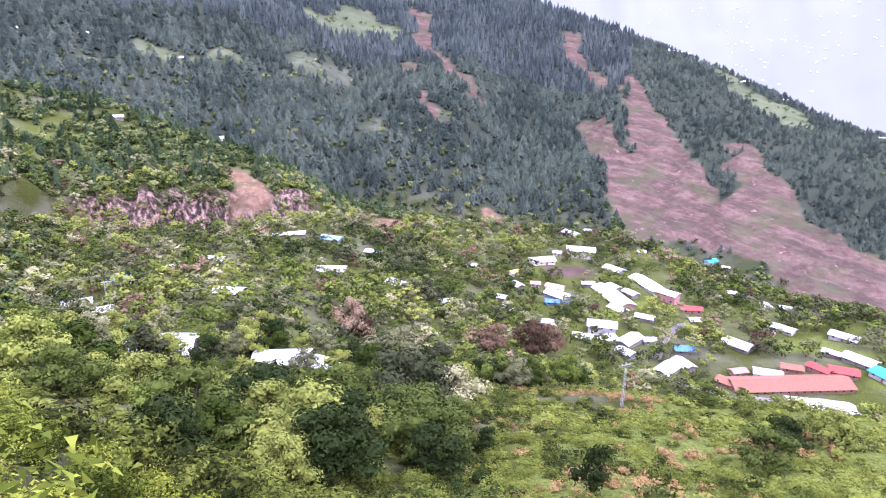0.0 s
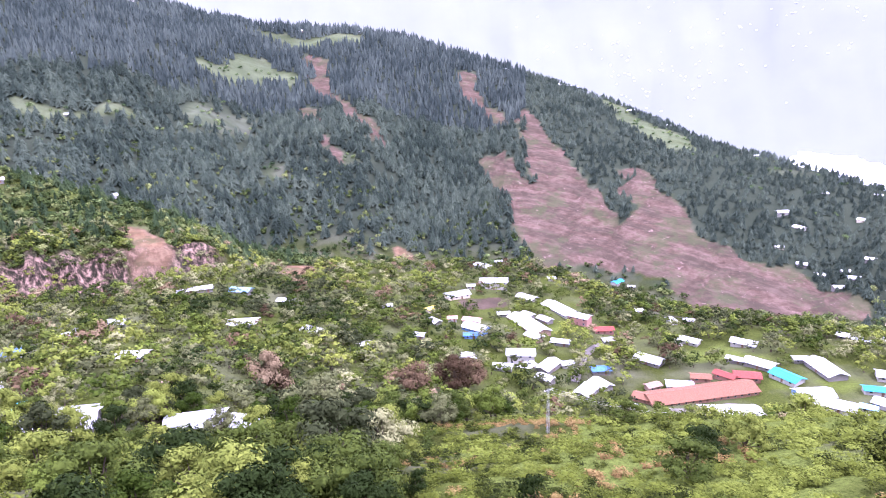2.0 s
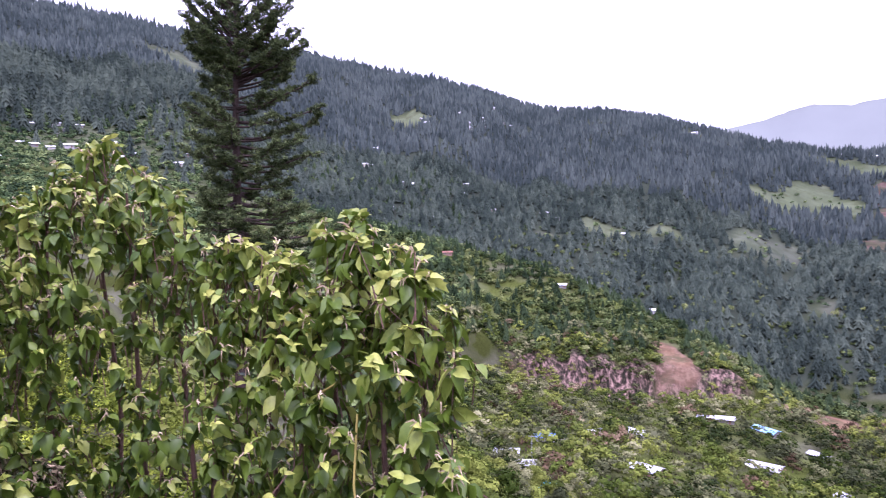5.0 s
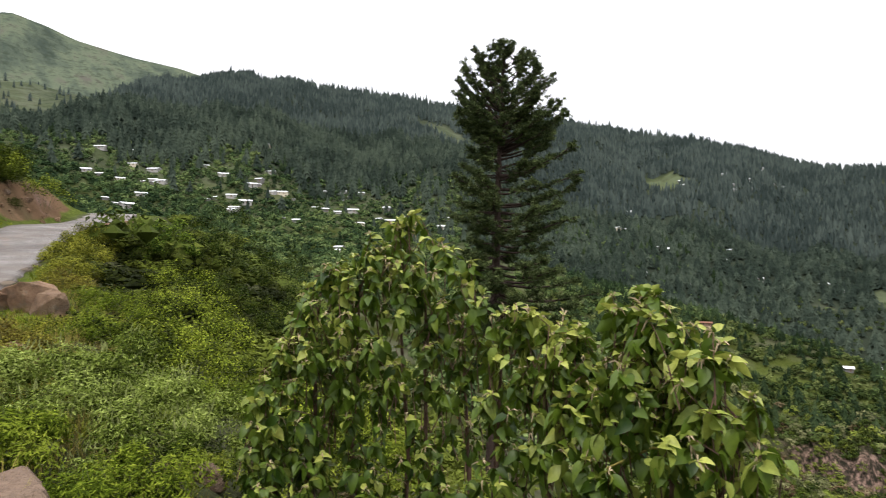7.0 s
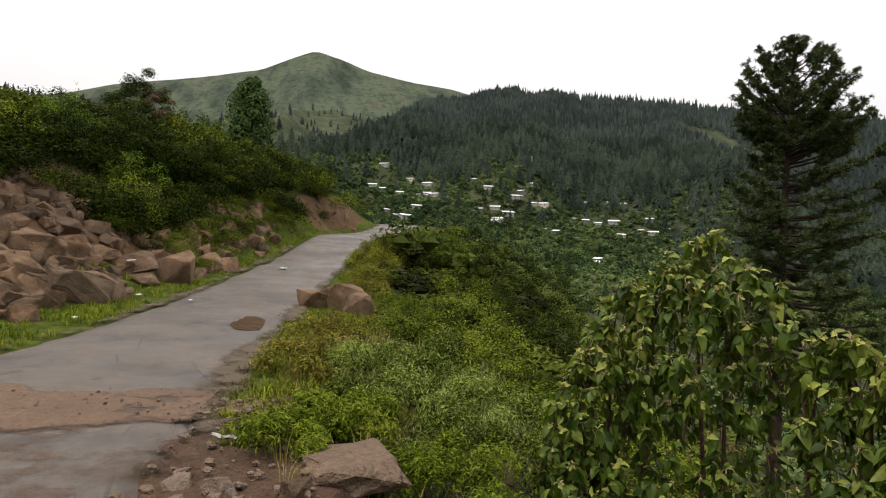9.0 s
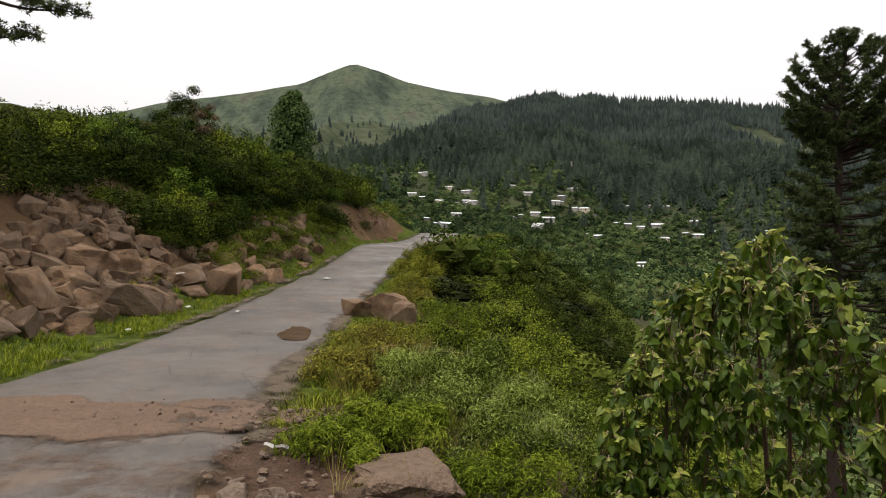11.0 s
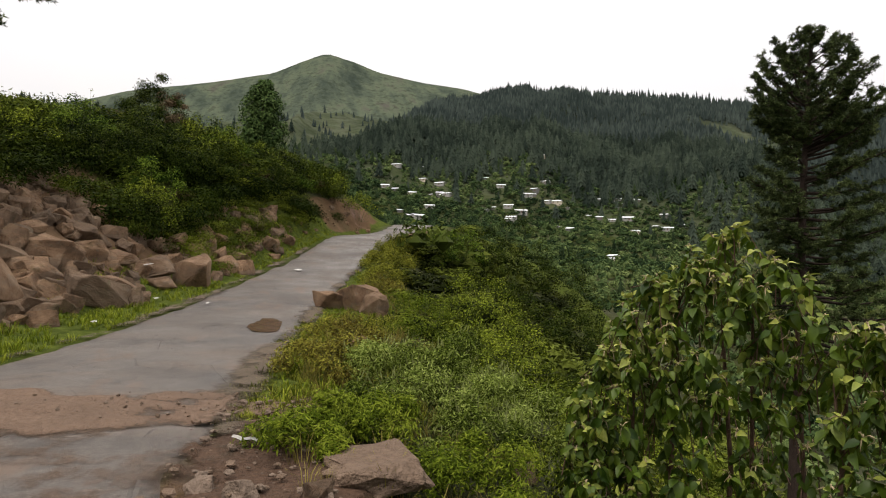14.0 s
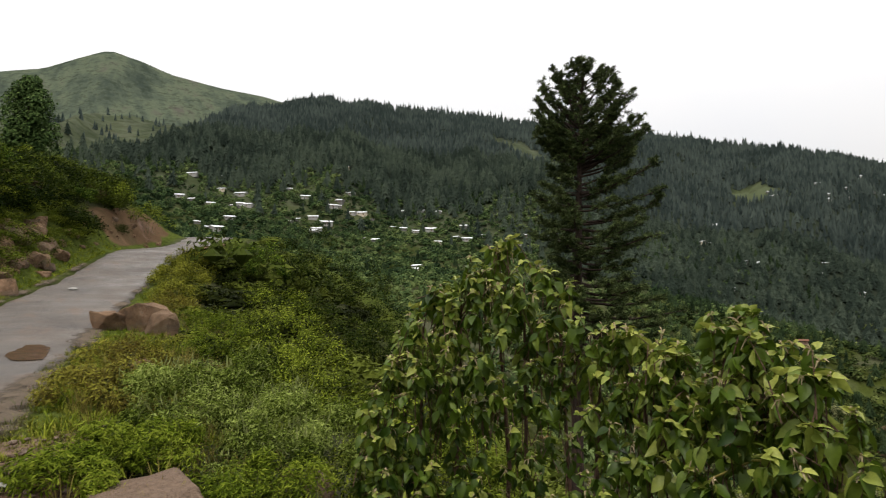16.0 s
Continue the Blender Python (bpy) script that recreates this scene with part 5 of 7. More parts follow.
def sheet_patch(name, x0, x1, y0, y1, lift, material, label, category, height, seed, kind="structure", cell=0.05, full=1.0):
    """An irregular low heap or film lying on the road, thinning out at its rim."""
    nx, ny = int((x1 - x0) / cell), int((y1 - y0) / cell)
    gx, gy = np.meshgrid(np.linspace(x0, x1, nx), np.linspace(y0, y1, ny), indexing="ij")
    u, w = (gx - (x0 + x1) / 2) / ((x1 - x0) / 2), (gy - (y0 + y1) / 2) / ((y1 - y0) / 2)
    rad = np.sqrt(np.abs(u) ** 2.3 + np.abs(w) ** 2.3) + 0.85 * fnoise(gx * 1.1, gy * 1.1, seed) + 0.12 * fnoise(gx * 5, gy * 5, seed + 4)
    body = smooth(1.08, 0.5, rad)
    o = np.clip((gy - road_y(gx)) / 2.02, -1, 1)
    road = road_z(gx) + 0.05 + 0.035 * (1 - o * o) + 0.02 * fnoise(gx * 0.8, gy * 0.8, 15)
    z = np.maximum(np.where(np.abs(o) < 0.99, road, 0), ground(gx, gy)) + lift + body * height * (0.7 + 0.6 * fnoise(gx * 2.2, gy * 2.2, seed + 9)) + 0.015 * body * fnoise(gx * 9, gy * 9, seed + 2)
    i, j = np.meshgrid(np.arange(nx - 1), np.arange(ny - 1), indexing="ij")
    q = np.stack([i * ny + j, (i + 1) * ny + j, (i + 1) * ny + j + 1, i * ny + j + 1], -1).reshape(-1, 4)
    return tagged(new(name, mesh_object(name, np.stack([gx, gy, z], -1).reshape(-1, 3), q, [material], [("body", full * body.ravel())], smooth_shade=True)), label, category, kind=kind)


sheet_patch("road_mud", -10.1, -7.6, -6.4, -0.2, 0.009, M_MUD, "band of reddish mud washed across the road", "mud", 0.022, 31)
sheet_patch("road_silt", -8.9, -4.6, -6.2, -0.6, 0.012, M_MUD, "thin film of dried silt below the mud on the road", "mud", 0.0, 33, full=0.42)
sheet_patch("road_dirt", -9.6, -4.2, -1.35, 0.4, 0.012, M_EARTH, "stony dirt on the road's verge", "mud", 0.03, 37)
M_GRAVEL = earth_material("gravelly_road_edge", (0.085, 0.065, 0.046), (0.18, 0.14, 0.1), 0.9, True)


def road_edge(name, side, x0, x1, label):
    """Gravel and washed soil that hide the road's broken edge."""
    xs, us = np.arange(x0, x1, 0.12), np.linspace(0, 1, 13)
    gx, gu = np.meshgrid(xs, us, indexing="ij")
    off = 1.5 + 1.0 * gu
    gy = road_y(gx) + side * off
    body = np.clip(np.sin(math.pi * gu) * (0.55 + 0.9 * fnoise(gx * 0.8, gy * 1.5, 47 + side)), 0, 1)
    z = road_z(gx) + 0.075 - 0.03 * smooth(1.9, 2.5, off) + 0.012 * body
    n, m = gx.shape
    i, j = np.meshgrid(np.arange(n - 1), np.arange(m - 1), indexing="ij")
    q = np.stack([i * m + j, i * m + j + 1, (i + 1) * m + j + 1, (i + 1) * m + j], -1).reshape(-1, 4)
    return tagged(new(name, mesh_object(name, np.stack([gx, gy, z], -1).reshape(-1, 3), q if side < 0 else q[:, ::-1], [M_GRAVEL], [("body", body.ravel())], smooth_shade=True)), label, "gravel", kind="structure")


road_edge("road_edge_outer", 1, -40, 8, "gravel and soil along the road's broken outer edge")
road_edge("road_edge_inner", -1, -40, 8, "gravel and soil along the road's inner edge")
sw = Shader("muddy_water", 0.12, 0.3)
sw.color((0.085, 0.05, 0.033))
sw_rim = sw.node("ShaderNodeMixShader")
sw.link(sw.grey(sw.math("ADD", sw.attribute("body"), sw.math("MULTIPLY", sw.noise(2.5, 4), 0.2)), 0.26, 0.34), sw_rim.inputs[0])
sw.link(sw.node("ShaderNodeBsdfTransparent").outputs[0], sw_rim.inputs[1])
sw.link(sw.bsdf.outputs[0], sw_rim.inputs[2])
sw.link(sw_rim.outputs[0], sw.out.inputs["Surface"])
sheet_patch("road_puddle", -18.9, -16.3, -1.7, -0.95, 0.02, sw.mat, "brown puddle in a pothole of the road", "puddle", 0.0, 43)


# ---- boulders, rocks and stones ----
def rock_mesh(name, seed, sharp=0.5):
    """A broken block of sandstone: a cut, chipped hull with rounded arrises."""
    g = np.random.default_rng(seed)
    bm = bmesh.new()
    pts = g.uniform(-1, 1, (26, 3))
    pts = np.sign(pts) * np.abs(pts) ** (0.55 + 0.5 * sharp)
    pts += g.normal(0, 0.12, pts.shape)
    for p in pts:
        bm.verts.new(p * 0.5)
    res = bmesh.ops.convex_hull(bm, input=bm.verts[:])
    bmesh.ops.delete(bm, geom=[v for v in bm.verts if not v.link_faces], context="VERTS")
    bmesh.ops.dissolve_limit(bm, angle_limit=0.32, verts=bm.verts[:], edges=bm.edges[:])
    bmesh.ops.bevel(bm, geom=bm.edges[:], offset=0.025, segments=1, affect="EDGES", profile=0.6)
    bmesh.ops.triangulate(bm, faces=[f for f in bm.faces if len(f.verts) > 4])
    bmesh.ops.subdivide_edges(bm, edges=[e for e in bm.edges if e.calc_length() > 0.3], cuts=2, use_grid_fill=True)
    for v in bm.verts:
        p = v.co
        v.co = p * (1 + 0.12 * noise.noise(p * 2.6 + Vector((seed, 0, 0))) + 0.06 * noise.noise(p * 7 + Vector((0, seed, 0))))
    me = bpy.data.meshes.new(name)
    bm.to_mesh(me)
    bm.free()
    me.materials.append(M_ROCK)
    return me


def stone_mesh(seed):
    """A small rounded stone."""
    g = np.random.default_rng(seed)
    bm = bmesh.new()
    for p in ICO:
        bm.verts.new(Vector(p) * 0.5 * g.uniform(0.8, 1.15))
    bm.verts.ensure_lookup_table()
    for t in ICO_T:
        bm.faces.new([bm.verts[i] for i in t])
    me = bpy.data.meshes.new("stone")
    bm.to_mesh(me)
    bm.free()
    me.materials.append(M_STONE if seed % 3 else M_SLAB)
    return me


STONES = [stone_mesh(k) for k in range(6)]
ROCKS = [rock_mesh("boulder", 40 + k, 0.2 + 0.1 * (k % 5)) for k in range(12)]


def put_rock(x, y, w, h, name="boulder", label="", category="boulder", group="boulders on the bank", sink=0.25, tilt=18, material=None, mesh=None, z=None, pile=None):
    me = mesh or ROCKS[hrng.randrange(len(ROCKS))]
    if material:
        me = me.copy()
        me.materials[0] = material
    if z is None:
        z = float(ground(np.array([x]), np.array([y]))[0])
    m = pose(x, y, z + h * (0.5 - sink), hrng.uniform(-tilt, tilt), hrng.uniform(-tilt, tilt), hrng.uniform(0, 360)) @ Matrix.Diagonal((w, w * hrng.uniform(0.7, 1.0), h * 1.1, 1))
    if pile is not None:
        return pile.append((me, m))
    ob = new(name, me)
    ob.matrix_world = m
    return tagged(ob, label or "angular red-brown sandstone boulder on the bank", category, group)


def join_pile(name, pile, label, category):
    """Small stones past counting, joined into one heap."""
    mats = []
    vs, ts, ms, o = [], [], [], 0
    for me, m in pile:
        co = np.empty(len(me.vertices) * 3, np.float32)
        me.vertices.foreach_get("co", co)
        a = np.array(m)
        vs.append(co.reshape(-1, 3) @ a[:3, :3].T + a[:3, 3])
        me.calc_loop_triangles()
        t = np.empty(len(me.loop_triangles) * 3, np.int32)
        me.loop_triangles.foreach_get("vertices", t)
        ts.append(t.reshape(-1, 3) + o)
        if me.materials[0] not in mats:
            mats.append(me.materials[0])
        ms.append(np.full(len(ts[-1]), mats.index(me.materials[0])))
        o += len(me.vertices)
    return tagged(new(name, mesh_object(name, np.concatenate(vs), np.concatenate(ts), mats, mat_index=np.concatenate(ms))), label, category, kind="stuff")


SMALL_ROCKS, GRAVEL = [], []
BANK_ROCKS_A = [(-18.1, -7.4, 1.15, 1.29), (-22.2, -9.2, 0.85, 0.86), (-22.5, -8.7, 1.28, 0.86), (-24.0, -9.7, 1.25, 0.69), (-25.5, -9.6, 0.95, 0.55), (-20.9, -8.7, 1.0, 0.6), (-24.2, -9.3, 0.91, 0.63),
                (-23.8, -8.7, 1.0, 0.9), (-20.5, -8.3, 1.18, 0.73), (-21.8, -8.3, 0.93, 0.57), (-25.3, -9.0, 1.18, 0.72), (-21.9, -7.6, 1.6, 0.92), (-26.9, -8.6, 1.36, 0.88), (-20.5, -7.5, 1.45, 0.68),
                (-21.9, -7.0, 1.3, 0.61), (-23.8, -7.2, 1.2, 0.99), (-25.2, -7.9, 1.0, 0.59), (-26.9, -7.4, 1.1, 0.62), (-25.5, -6.8, 1.33, 0.65), (-27.1, -6.8, 1.1, 0.56), (-28.6, -7.0, 0.96, 0.59)]
BANK_ROCKS_B = [(-25.9, -5.9, 2.2, 1.0), (-22.1, -5.9, 1.41, 0.76), (-20.7, -6.2, 2.0, 0.95), (-26.7, -4.6, 1.9, 1.44), (-30.5, -5.0, 1.25, 0.69), (-21.5, -5.3, 0.77, 0.77), (-24.9, -5.3, 0.9, 0.56),
                (-22.1, -5.2, 0.6, 0.4), (-30.8, -3.3, 1.11, 0.83), (-36.3, -2.2, 1.06, 0.74), (-35.3, -2.2, 0.64, 0.32), (-17.3, -6.1, 0.85, 0.52), (-29.1, -6.4, 1.07, 0.67), (-24.9, -8.5, 0.8, 0.7),
                (-24.6, -8.2, 0.92, 0.69), (-19.5, -7.5, 0.83, 0.65), (-28.4, -3.9, 0.6, 0.6), (-24.3, -10.2, 0.8, 0.59), (-23.2, -9.9, 0.5, 0.79), (-28.5, -7.6, 0.76, 0.46), (-26.3, -8.1, 0.96, 0.74), (-24.1, -6.0, 0.66, 0.44)]
for k, (bx, by, bw, bh) in enumerate(BANK_ROCKS_A + BANK_ROCKS_B):
    high = by - float(road_y(bx)) < -6.4
    put_rock(bx, by, bw * (0.64 if high else 0.88), bh * (0.62 if high else 0.88), mesh=ROCKS[k % 12], sink=0.42 if high else 0.3)
SCREE = ROCKS[:6]


def scree_width(x):
    """How far the fallen rocks reach up the bank."""
    return float(np.interp(x, [-40, -36, -30, -26, -22, -18, -14], [0.8, 1.9, 3.4, 4.6, 3.6, 2.4, 1.6]))


for k in range(330):
    bx = hrng.uniform(-39, -14)
    by = float(road_y(bx)) - (3.1 if bx < -31 else 3.9) - scree_width(bx) * hrng.random() ** 1.15
    w = 0.2 + 0.75 * hrng.random() ** 2.2
    put_rock(bx, by, w, w * hrng.uniform(0.55, 0.9), label="small broken sandstone block in the scree", group="scree blocks", mesh=SCREE[k % 6], sink=0.34, tilt=30, pile=None if w > 0.34 and k < 270 else SMALL_ROCKS)
put_rock(-21.7, 1.2, 1.25, 0.9, tilt=5, sink=0.3, mesh=ROCKS[5], label="red-brown rock at the road's outer edge", group="roadside rocks")
put_rock(-21.8, 0.35, 1.1, 0.62, tilt=6, mesh=ROCKS[0], label="flat split rock at the road's outer edge", group="roadside rocks")
put_rock(-17.6, -6.2, 0.72, 0.5, tilt=4, mesh=ROCKS[0], sink=0.12, label="rounded brown boulder lying on the grass verge", group="roadside rocks")
put_rock(-20.7, 1.45, 0.9, 0.8, tilt=8, mesh=ROCKS[1], label="red-brown rock at the road's outer edge", group="roadside rocks")
SLAB = rock_mesh("boulder", 91, -0.45)
put_rock(-6.45, 0.36, 0.86, 0.24, mesh=SLAB, material=M_SLAB, label="broad flat brown rock under the verge bush", group="roadside rocks", tilt=3, sink=0.12)
put_rock(-5.75, -0.12, 0.3, 0.2, label="brown stone beside the flat rock", group="roadside rocks")
put_rock(-5.85, -0.62, 0.27, 0.2, label="rounded grey stone on the verge", group="roadside rocks", material=M_STONE)
put_rock(-6.1, -0.95, 0.22, 0.15, label="rounded grey stone on the verge", group="roadside rocks", material=M_STONE)
put_rock(-12.9, 0.55, 0.7, 0.5, label="pale rock half hidden in the verge", group="roadside rocks")
put_rock(-9.6, 2.6, 0.6, 0.4, label="brown rock half hidden on the slope", group="roadside rocks")
for k in range(260):
    bx, by = hrng.uniform(-9.4, -4.6), hrng.uniform(-1.35, 0.1)
    w = 0.025 + 0.11 * hrng.random() ** 2.5
    put_rock(bx, by, w, w * 0.45, "stone", "small loose stone in the roadside dirt", "stone", "loose stones", 0.1, mesh=STONES[k % 6], z=float(road_z(bx)) + 0.07, pile=None if w > 0.045 and k < 220 else GRAVEL)
for k in range(170):
    bx, by = hrng.gauss(-9.0, 0.35), -5.6 + 4.6 * hrng.random() ** (0.5 if k % 2 else 2.2)
    w = 0.012 + 0.05 * hrng.random() ** 3
    put_rock(bx, by, w, w * 0.6, "stone", "small loose stone in the mud", "stone", "loose stones", 0.1, mesh=STONES[k % 6], z=float(road_z(bx)) + 0.1, pile=None if w > 0.035 else GRAVEL)

for k in range(90):
    bx = -9.5 - 16 * hrng.random() ** 1.4
    by = float(road_y(bx)) + hrng.gauss(2.05, 0.22)
    w = 0.02 + 0.06 * hrng.random() ** 2
    put_rock(bx, by, w, w * 0.5, "stone", "small grey gravel stone along the road's broken edge", "stone", "loose stones", 0.1, mesh=STONES[k % 6], z=float(road_z(bx)) + 0.07, pile=GRAVEL)

for k in range(26):
    bx = hrng.uniform(-47, -29)
    by = float(road_y(bx)) - hrng.uniform(2.7, 4.4)
    w = 0.3 + 0.8 * hrng.random() ** 2
    put_rock(bx, by, w, w * 0.7, label="angular sandstone block at the foot of the bank", group="scree blocks", mesh=SCREE[k % 6])
for k in range(26):
    bx = hrng.uniform(-62, -47)
    by = float(road_y(bx)) - hrng.uniform(2.3, 5.0)
    w = 0.15 + 0.5 * hrng.random() ** 2
    put_rock(bx, by, w, w * 0.7, label="broken rock fallen from the earth cut", group="scree blocks", mesh=SCREE[k % 6])

for k in range(70):
    bx = hrng.uniform(-31, -17)
    by = float(road_y(bx)) - hrng.uniform(6.4, 9.8)
    w = 0.3 + 0.6 * hrng.random() ** 2
    put_rock(bx, by, w, w * 0.75, label="dark weathered rock under the thicket on the bank", group="scree blocks", mesh=SCREE[k % 6], sink=0.4, tilt=30, pile=SMALL_ROCKS)

join_pile("scree", SMALL_ROCKS, "small broken sandstone rubble between the boulders", "rubble")
join_pile("gravel", GRAVEL, "fine reddish gravel in the roadside dirt", "gravel")

wall_rng = random.Random(11)
for k in range(36):
    bx = -52.5 - 0.95 * (k // 3) + wall_rng.uniform(-0.15, 0.15)
    by = float(road_y(bx)) + 2.55 + wall_rng.uniform(-0.08, 0.08)
    put_rock(bx, by, 0.95, 0.62, label="rough block of the dry stone wall that holds the road", group="retaining wall blocks", mesh=SCREE[k % 6], tilt=6, z=float(road_z(bx)) - 0.25 - 0.55 * (k % 3))

# ---- litter ----
M_LITTER = painted("dirty_white_plastic", (0.72, 0.70, 0.66), 0.5, 0.25, 20)
for lx, ly, ll, lw, lt in ((-7.16, -0.75, 0.24, 0.05, 70), (-31.8, -0.93, 0.5, 0.3, 20), (-21.9, -3.3, 0.2, 0.13, 50), (-24.6, -5.6, 0.5, 0.3, 5), (-17.8, -5.2, 0.2, 0.12, 30), (-22.6, -4.9, 0.25, 0.2, 60)):
    bm = bmesh.new()
    rows = []
    for k in range(6):
        u = k / 5 - 0.5
        wob = 0.012 * math.sin(9 * u + lx)
        rows.append([bm.verts.new((u * ll, s * lw / 2 * (1 - 0.5 * abs(u)), wob + 0.012 * (s > 0))) for s in (-1, -0.3, 0.4, 1)])
    for a, b in zip(rows[:-1], rows[1:]):
        for k in range(3):
            bm.faces.new((a[k], a[k + 1], b[k + 1], b[k]))
    bmesh.ops.solidify(bm, geom=bm.faces[:], thickness=0.012)
    me = bpy.data.meshes.new("litter")
    bm.to_mesh(me)
    bm.free()
    me.materials.append(M_LITTER)
    gz = float(ground(np.array([lx]), np.array([ly]))[0])
    lift = 0.12 if abs(ly - float(road_y(lx))) < 2.5 else 0.08
    if lx == -24.6:
        lift = 0.62
    ob = new("litter", me)
    ob.matrix_world = pose(lx, ly, gz + lift, 4, 3, lt)
    tagged(ob, "crumpled dirty white plastic scrap on the ground", "litter", "litter by the road")


# ---- grass ----
def grass_template(g, blades=9, lean=0.5, wide=0.03):
    vs, ts = [], []
    for k in range(blades):
        a, h = g.uniform(0, 6.283), g.uniform(0.5, 1.0)
        r0 = g.uniform(0, 0.25)
        b = np.array([r0 * math.cos(a), r0 * math.sin(a), 0])
        out = np.array([math.cos(a), math.sin(a), 0])
        w = np.array([-math.sin(a), math.cos(a), 0]) * wide
        p1, p2 = b + out * lean * 0.25 * h + (0, 0, 0.6 * h), b + out * lean * g.uniform(0.5, 1.0) * h + (0, 0, 0.92 * h)
        o = len(vs)
        vs += [b - w, b + w, p1 - w * 0.7, p1 + w * 0.7, p2]
        ts += [(o, o + 1, o + 3), (o, o + 3, o + 2), (o + 2, o + 3, o + 4)]
    return tri_template([(vs, ts, 0)])


M_GRASS = leaf_material("verge_grass", (0.045, 0.068, 0.005), (0.12, 0.16, 0.013), (0.24, 0.265, 0.03), 0.35, 0.6, scale=0.5)
M_STRAW = leaf_material("dry_grass", (0.086, 0.069, 0.017), (0.158, 0.131, 0.034), (0.238, 0.200, 0.055), 0.3, 0.7, scale=0.6)
M_TURF = leaf_material("olive_turf", (0.045, 0.052, 0.006), (0.11, 0.125, 0.014), (0.21, 0.21, 0.03), 0.2, 0.7, scale=1.2)
GRASS = [grass_template(rng) for _ in range(5)]
STRAW = [grass_template(rng, 16, 0.7, 0.010) for _ in range(5)]
gx = 1 - 47 * rng.random(6500) ** 1.5
side = rng.random(len(gx)) < 0.5
gs = np.where(side, -rng.uniform(2.1, 5.0, len(gx)), rng.uniform(2.1, 4.6, len(gx)))
gy = road_y(gx) + gs
bare = (gx > -9.0) & (gs > 0) & (gs < 3.4)
patchy = fnoise(gx * 0.8, gy * 0.8, 131, 2) > -0.12
sel = ~bare & patchy & (np.hypot(gx + 0.8, gy) > 5.0)
grow("verge_grass", "short bright green grass along the road", "grass", GRASS, gx[sel], gy[sel], 0.07, 0.2, 1.6, [M_GRASS])
gx = -7 - 43 * rng.random(4800) ** 1.3
gy = road_y(gx) - 2.1 - 3.6 * rng.random(len(gx)) ** 1.3
sel = (fnoise(gx * 0.6, gy * 0.6, 133, 2) > -0.25) & (np.hypot(gx + 0.8, gy) > 6.5)
grow("bank_grass", "lush bright green grass at the foot of the bank", "grass", GRASS, gx[sel], gy[sel], 0.07, 0.2, 1.5, [M_GRASS])
gx = -8.4 - 16 * rng.random(2600) ** 1.3
gy = road_y(gx) + rng.uniform(1.75, 3.5, len(gx))
sel = fnoise(gx * 0.9, gy * 0.9, 137, 3) > -0.2
grow("verge_turf", "short trodden olive turf along the road's edge", "grass", GRASS, gx[sel], gy[sel], 0.04, 0.1, 2.0, [M_TURF])
gx = rng.uniform(-30, 4, 900)
gs = np.where(rng.random(len(gx)) < 0.75, rng.uniform(2.8, 5.5, len(gx)), -rng.uniform(3.4, 5.5, len(gx)))
gy = road_y(gx) + gs
sel = np.hypot(gx + 0.8, gy) > 4.4
grow("straw_grass", "tufts of yellowish dry grass at the road's edge", "grass", STRAW, gx[sel], gy[sel], 0.2, 0.45, 1.0, [M_STRAW])


# ---- shrubs of the slope and the bank ----
FINE_SHRUB = [shrub_template(rng, 6, 165, 0.085, True, 0) for _ in range(5)]
MID_SHRUB = [shrub_template(rng, 5, 62, 0.12, True, 0.49) for _ in range(5)]
BANK_SHRUB = [shrub_template(rng, 7, 165, 0.066, True, 0) for _ in range(6)]
MEADOW_BUSH = [shrub_template(rng, 6, 60, 0.095, True, 0.49) for _ in range(5)]
FAR_SHRUB = [shrub_template(rng, 4, 26, 0.16, True, 0.49) for _ in range(6)]


def off_path(x, y):
    """Clear of the road, the verge, the camera's stand and the view of the big bush."""
    s = y - road_y(x)
    r, az = np.hypot(x, y), np.degrees(np.arctan2(-x, y))
    return (s > 4.6) & (np.hypot(x + 0.4, y - 0.3) > 3.4) & ((az > 40) | (r > 12))


x, y = scatter(1500, -62, 92, 4, 42)
ok = off_path(x, y) & (rng.random(len(x)) < 0.5 + 0.5 * smooth(6, 14, np.hypot(x, y)))
x, y = x[ok], y[ok]
ex, ey = scatter(70, 22, 46, 12, 26)
x, y = np.concatenate([x, ex]), np.concatenate([y, ey])
r = np.hypot(x, y)
a = r < 23
grow("near_shrubs", "dense green shrubs on the steep slope below the road", "shrubs", FINE_SHRUB, x[a], y[a], 0.5, 1.3, 1.3, [M_SLOPE], 0.1, 0.2)
grow("slope_shrubs", "green and yellowish shrubs on the steep slope", "shrubs", MID_SHRUB, x[~a], y[~a], 0.8, 1.8, 1.5, [M_SHRUB], 0.1, 0.08)
x, y = (np.concatenate(c) for c in zip(scatter(3900, -62, 42, 40, 140), scatter(700, 42, 90, 40, 135)))
ok = off_path(x, y)
x, y = x[ok], y[ok]
pick = fnoise(x * 0.06, y * 0.06, 141, 3)
low_ = pick < 0.36
close = np.hypot(x, y) < 72
grow("meadow_shrubs", "low yellow-green scrub covering the hillside", "shrubs", FAR_SHRUB, x[low_ & ~close], y[low_ & ~close], 0.6, 1.7, 1.95, [M_SHRUB], 0.1, 0.05)
grow("meadow_bushes", "rounded yellow-green bushes on the meadow", "shrubs", MEADOW_BUSH, x[low_ & close], y[low_ & close], 0.7, 1.7, 1.8, [M_SHRUB], 0.1, 0.06)
sel = (pick >= 0.36) | ((rng.random(len(x)) < 0.12) & (np.abs(np.degrees(np.arctan2(-x, y)) + 12) < 14) & (np.hypot(x, y) < 95))
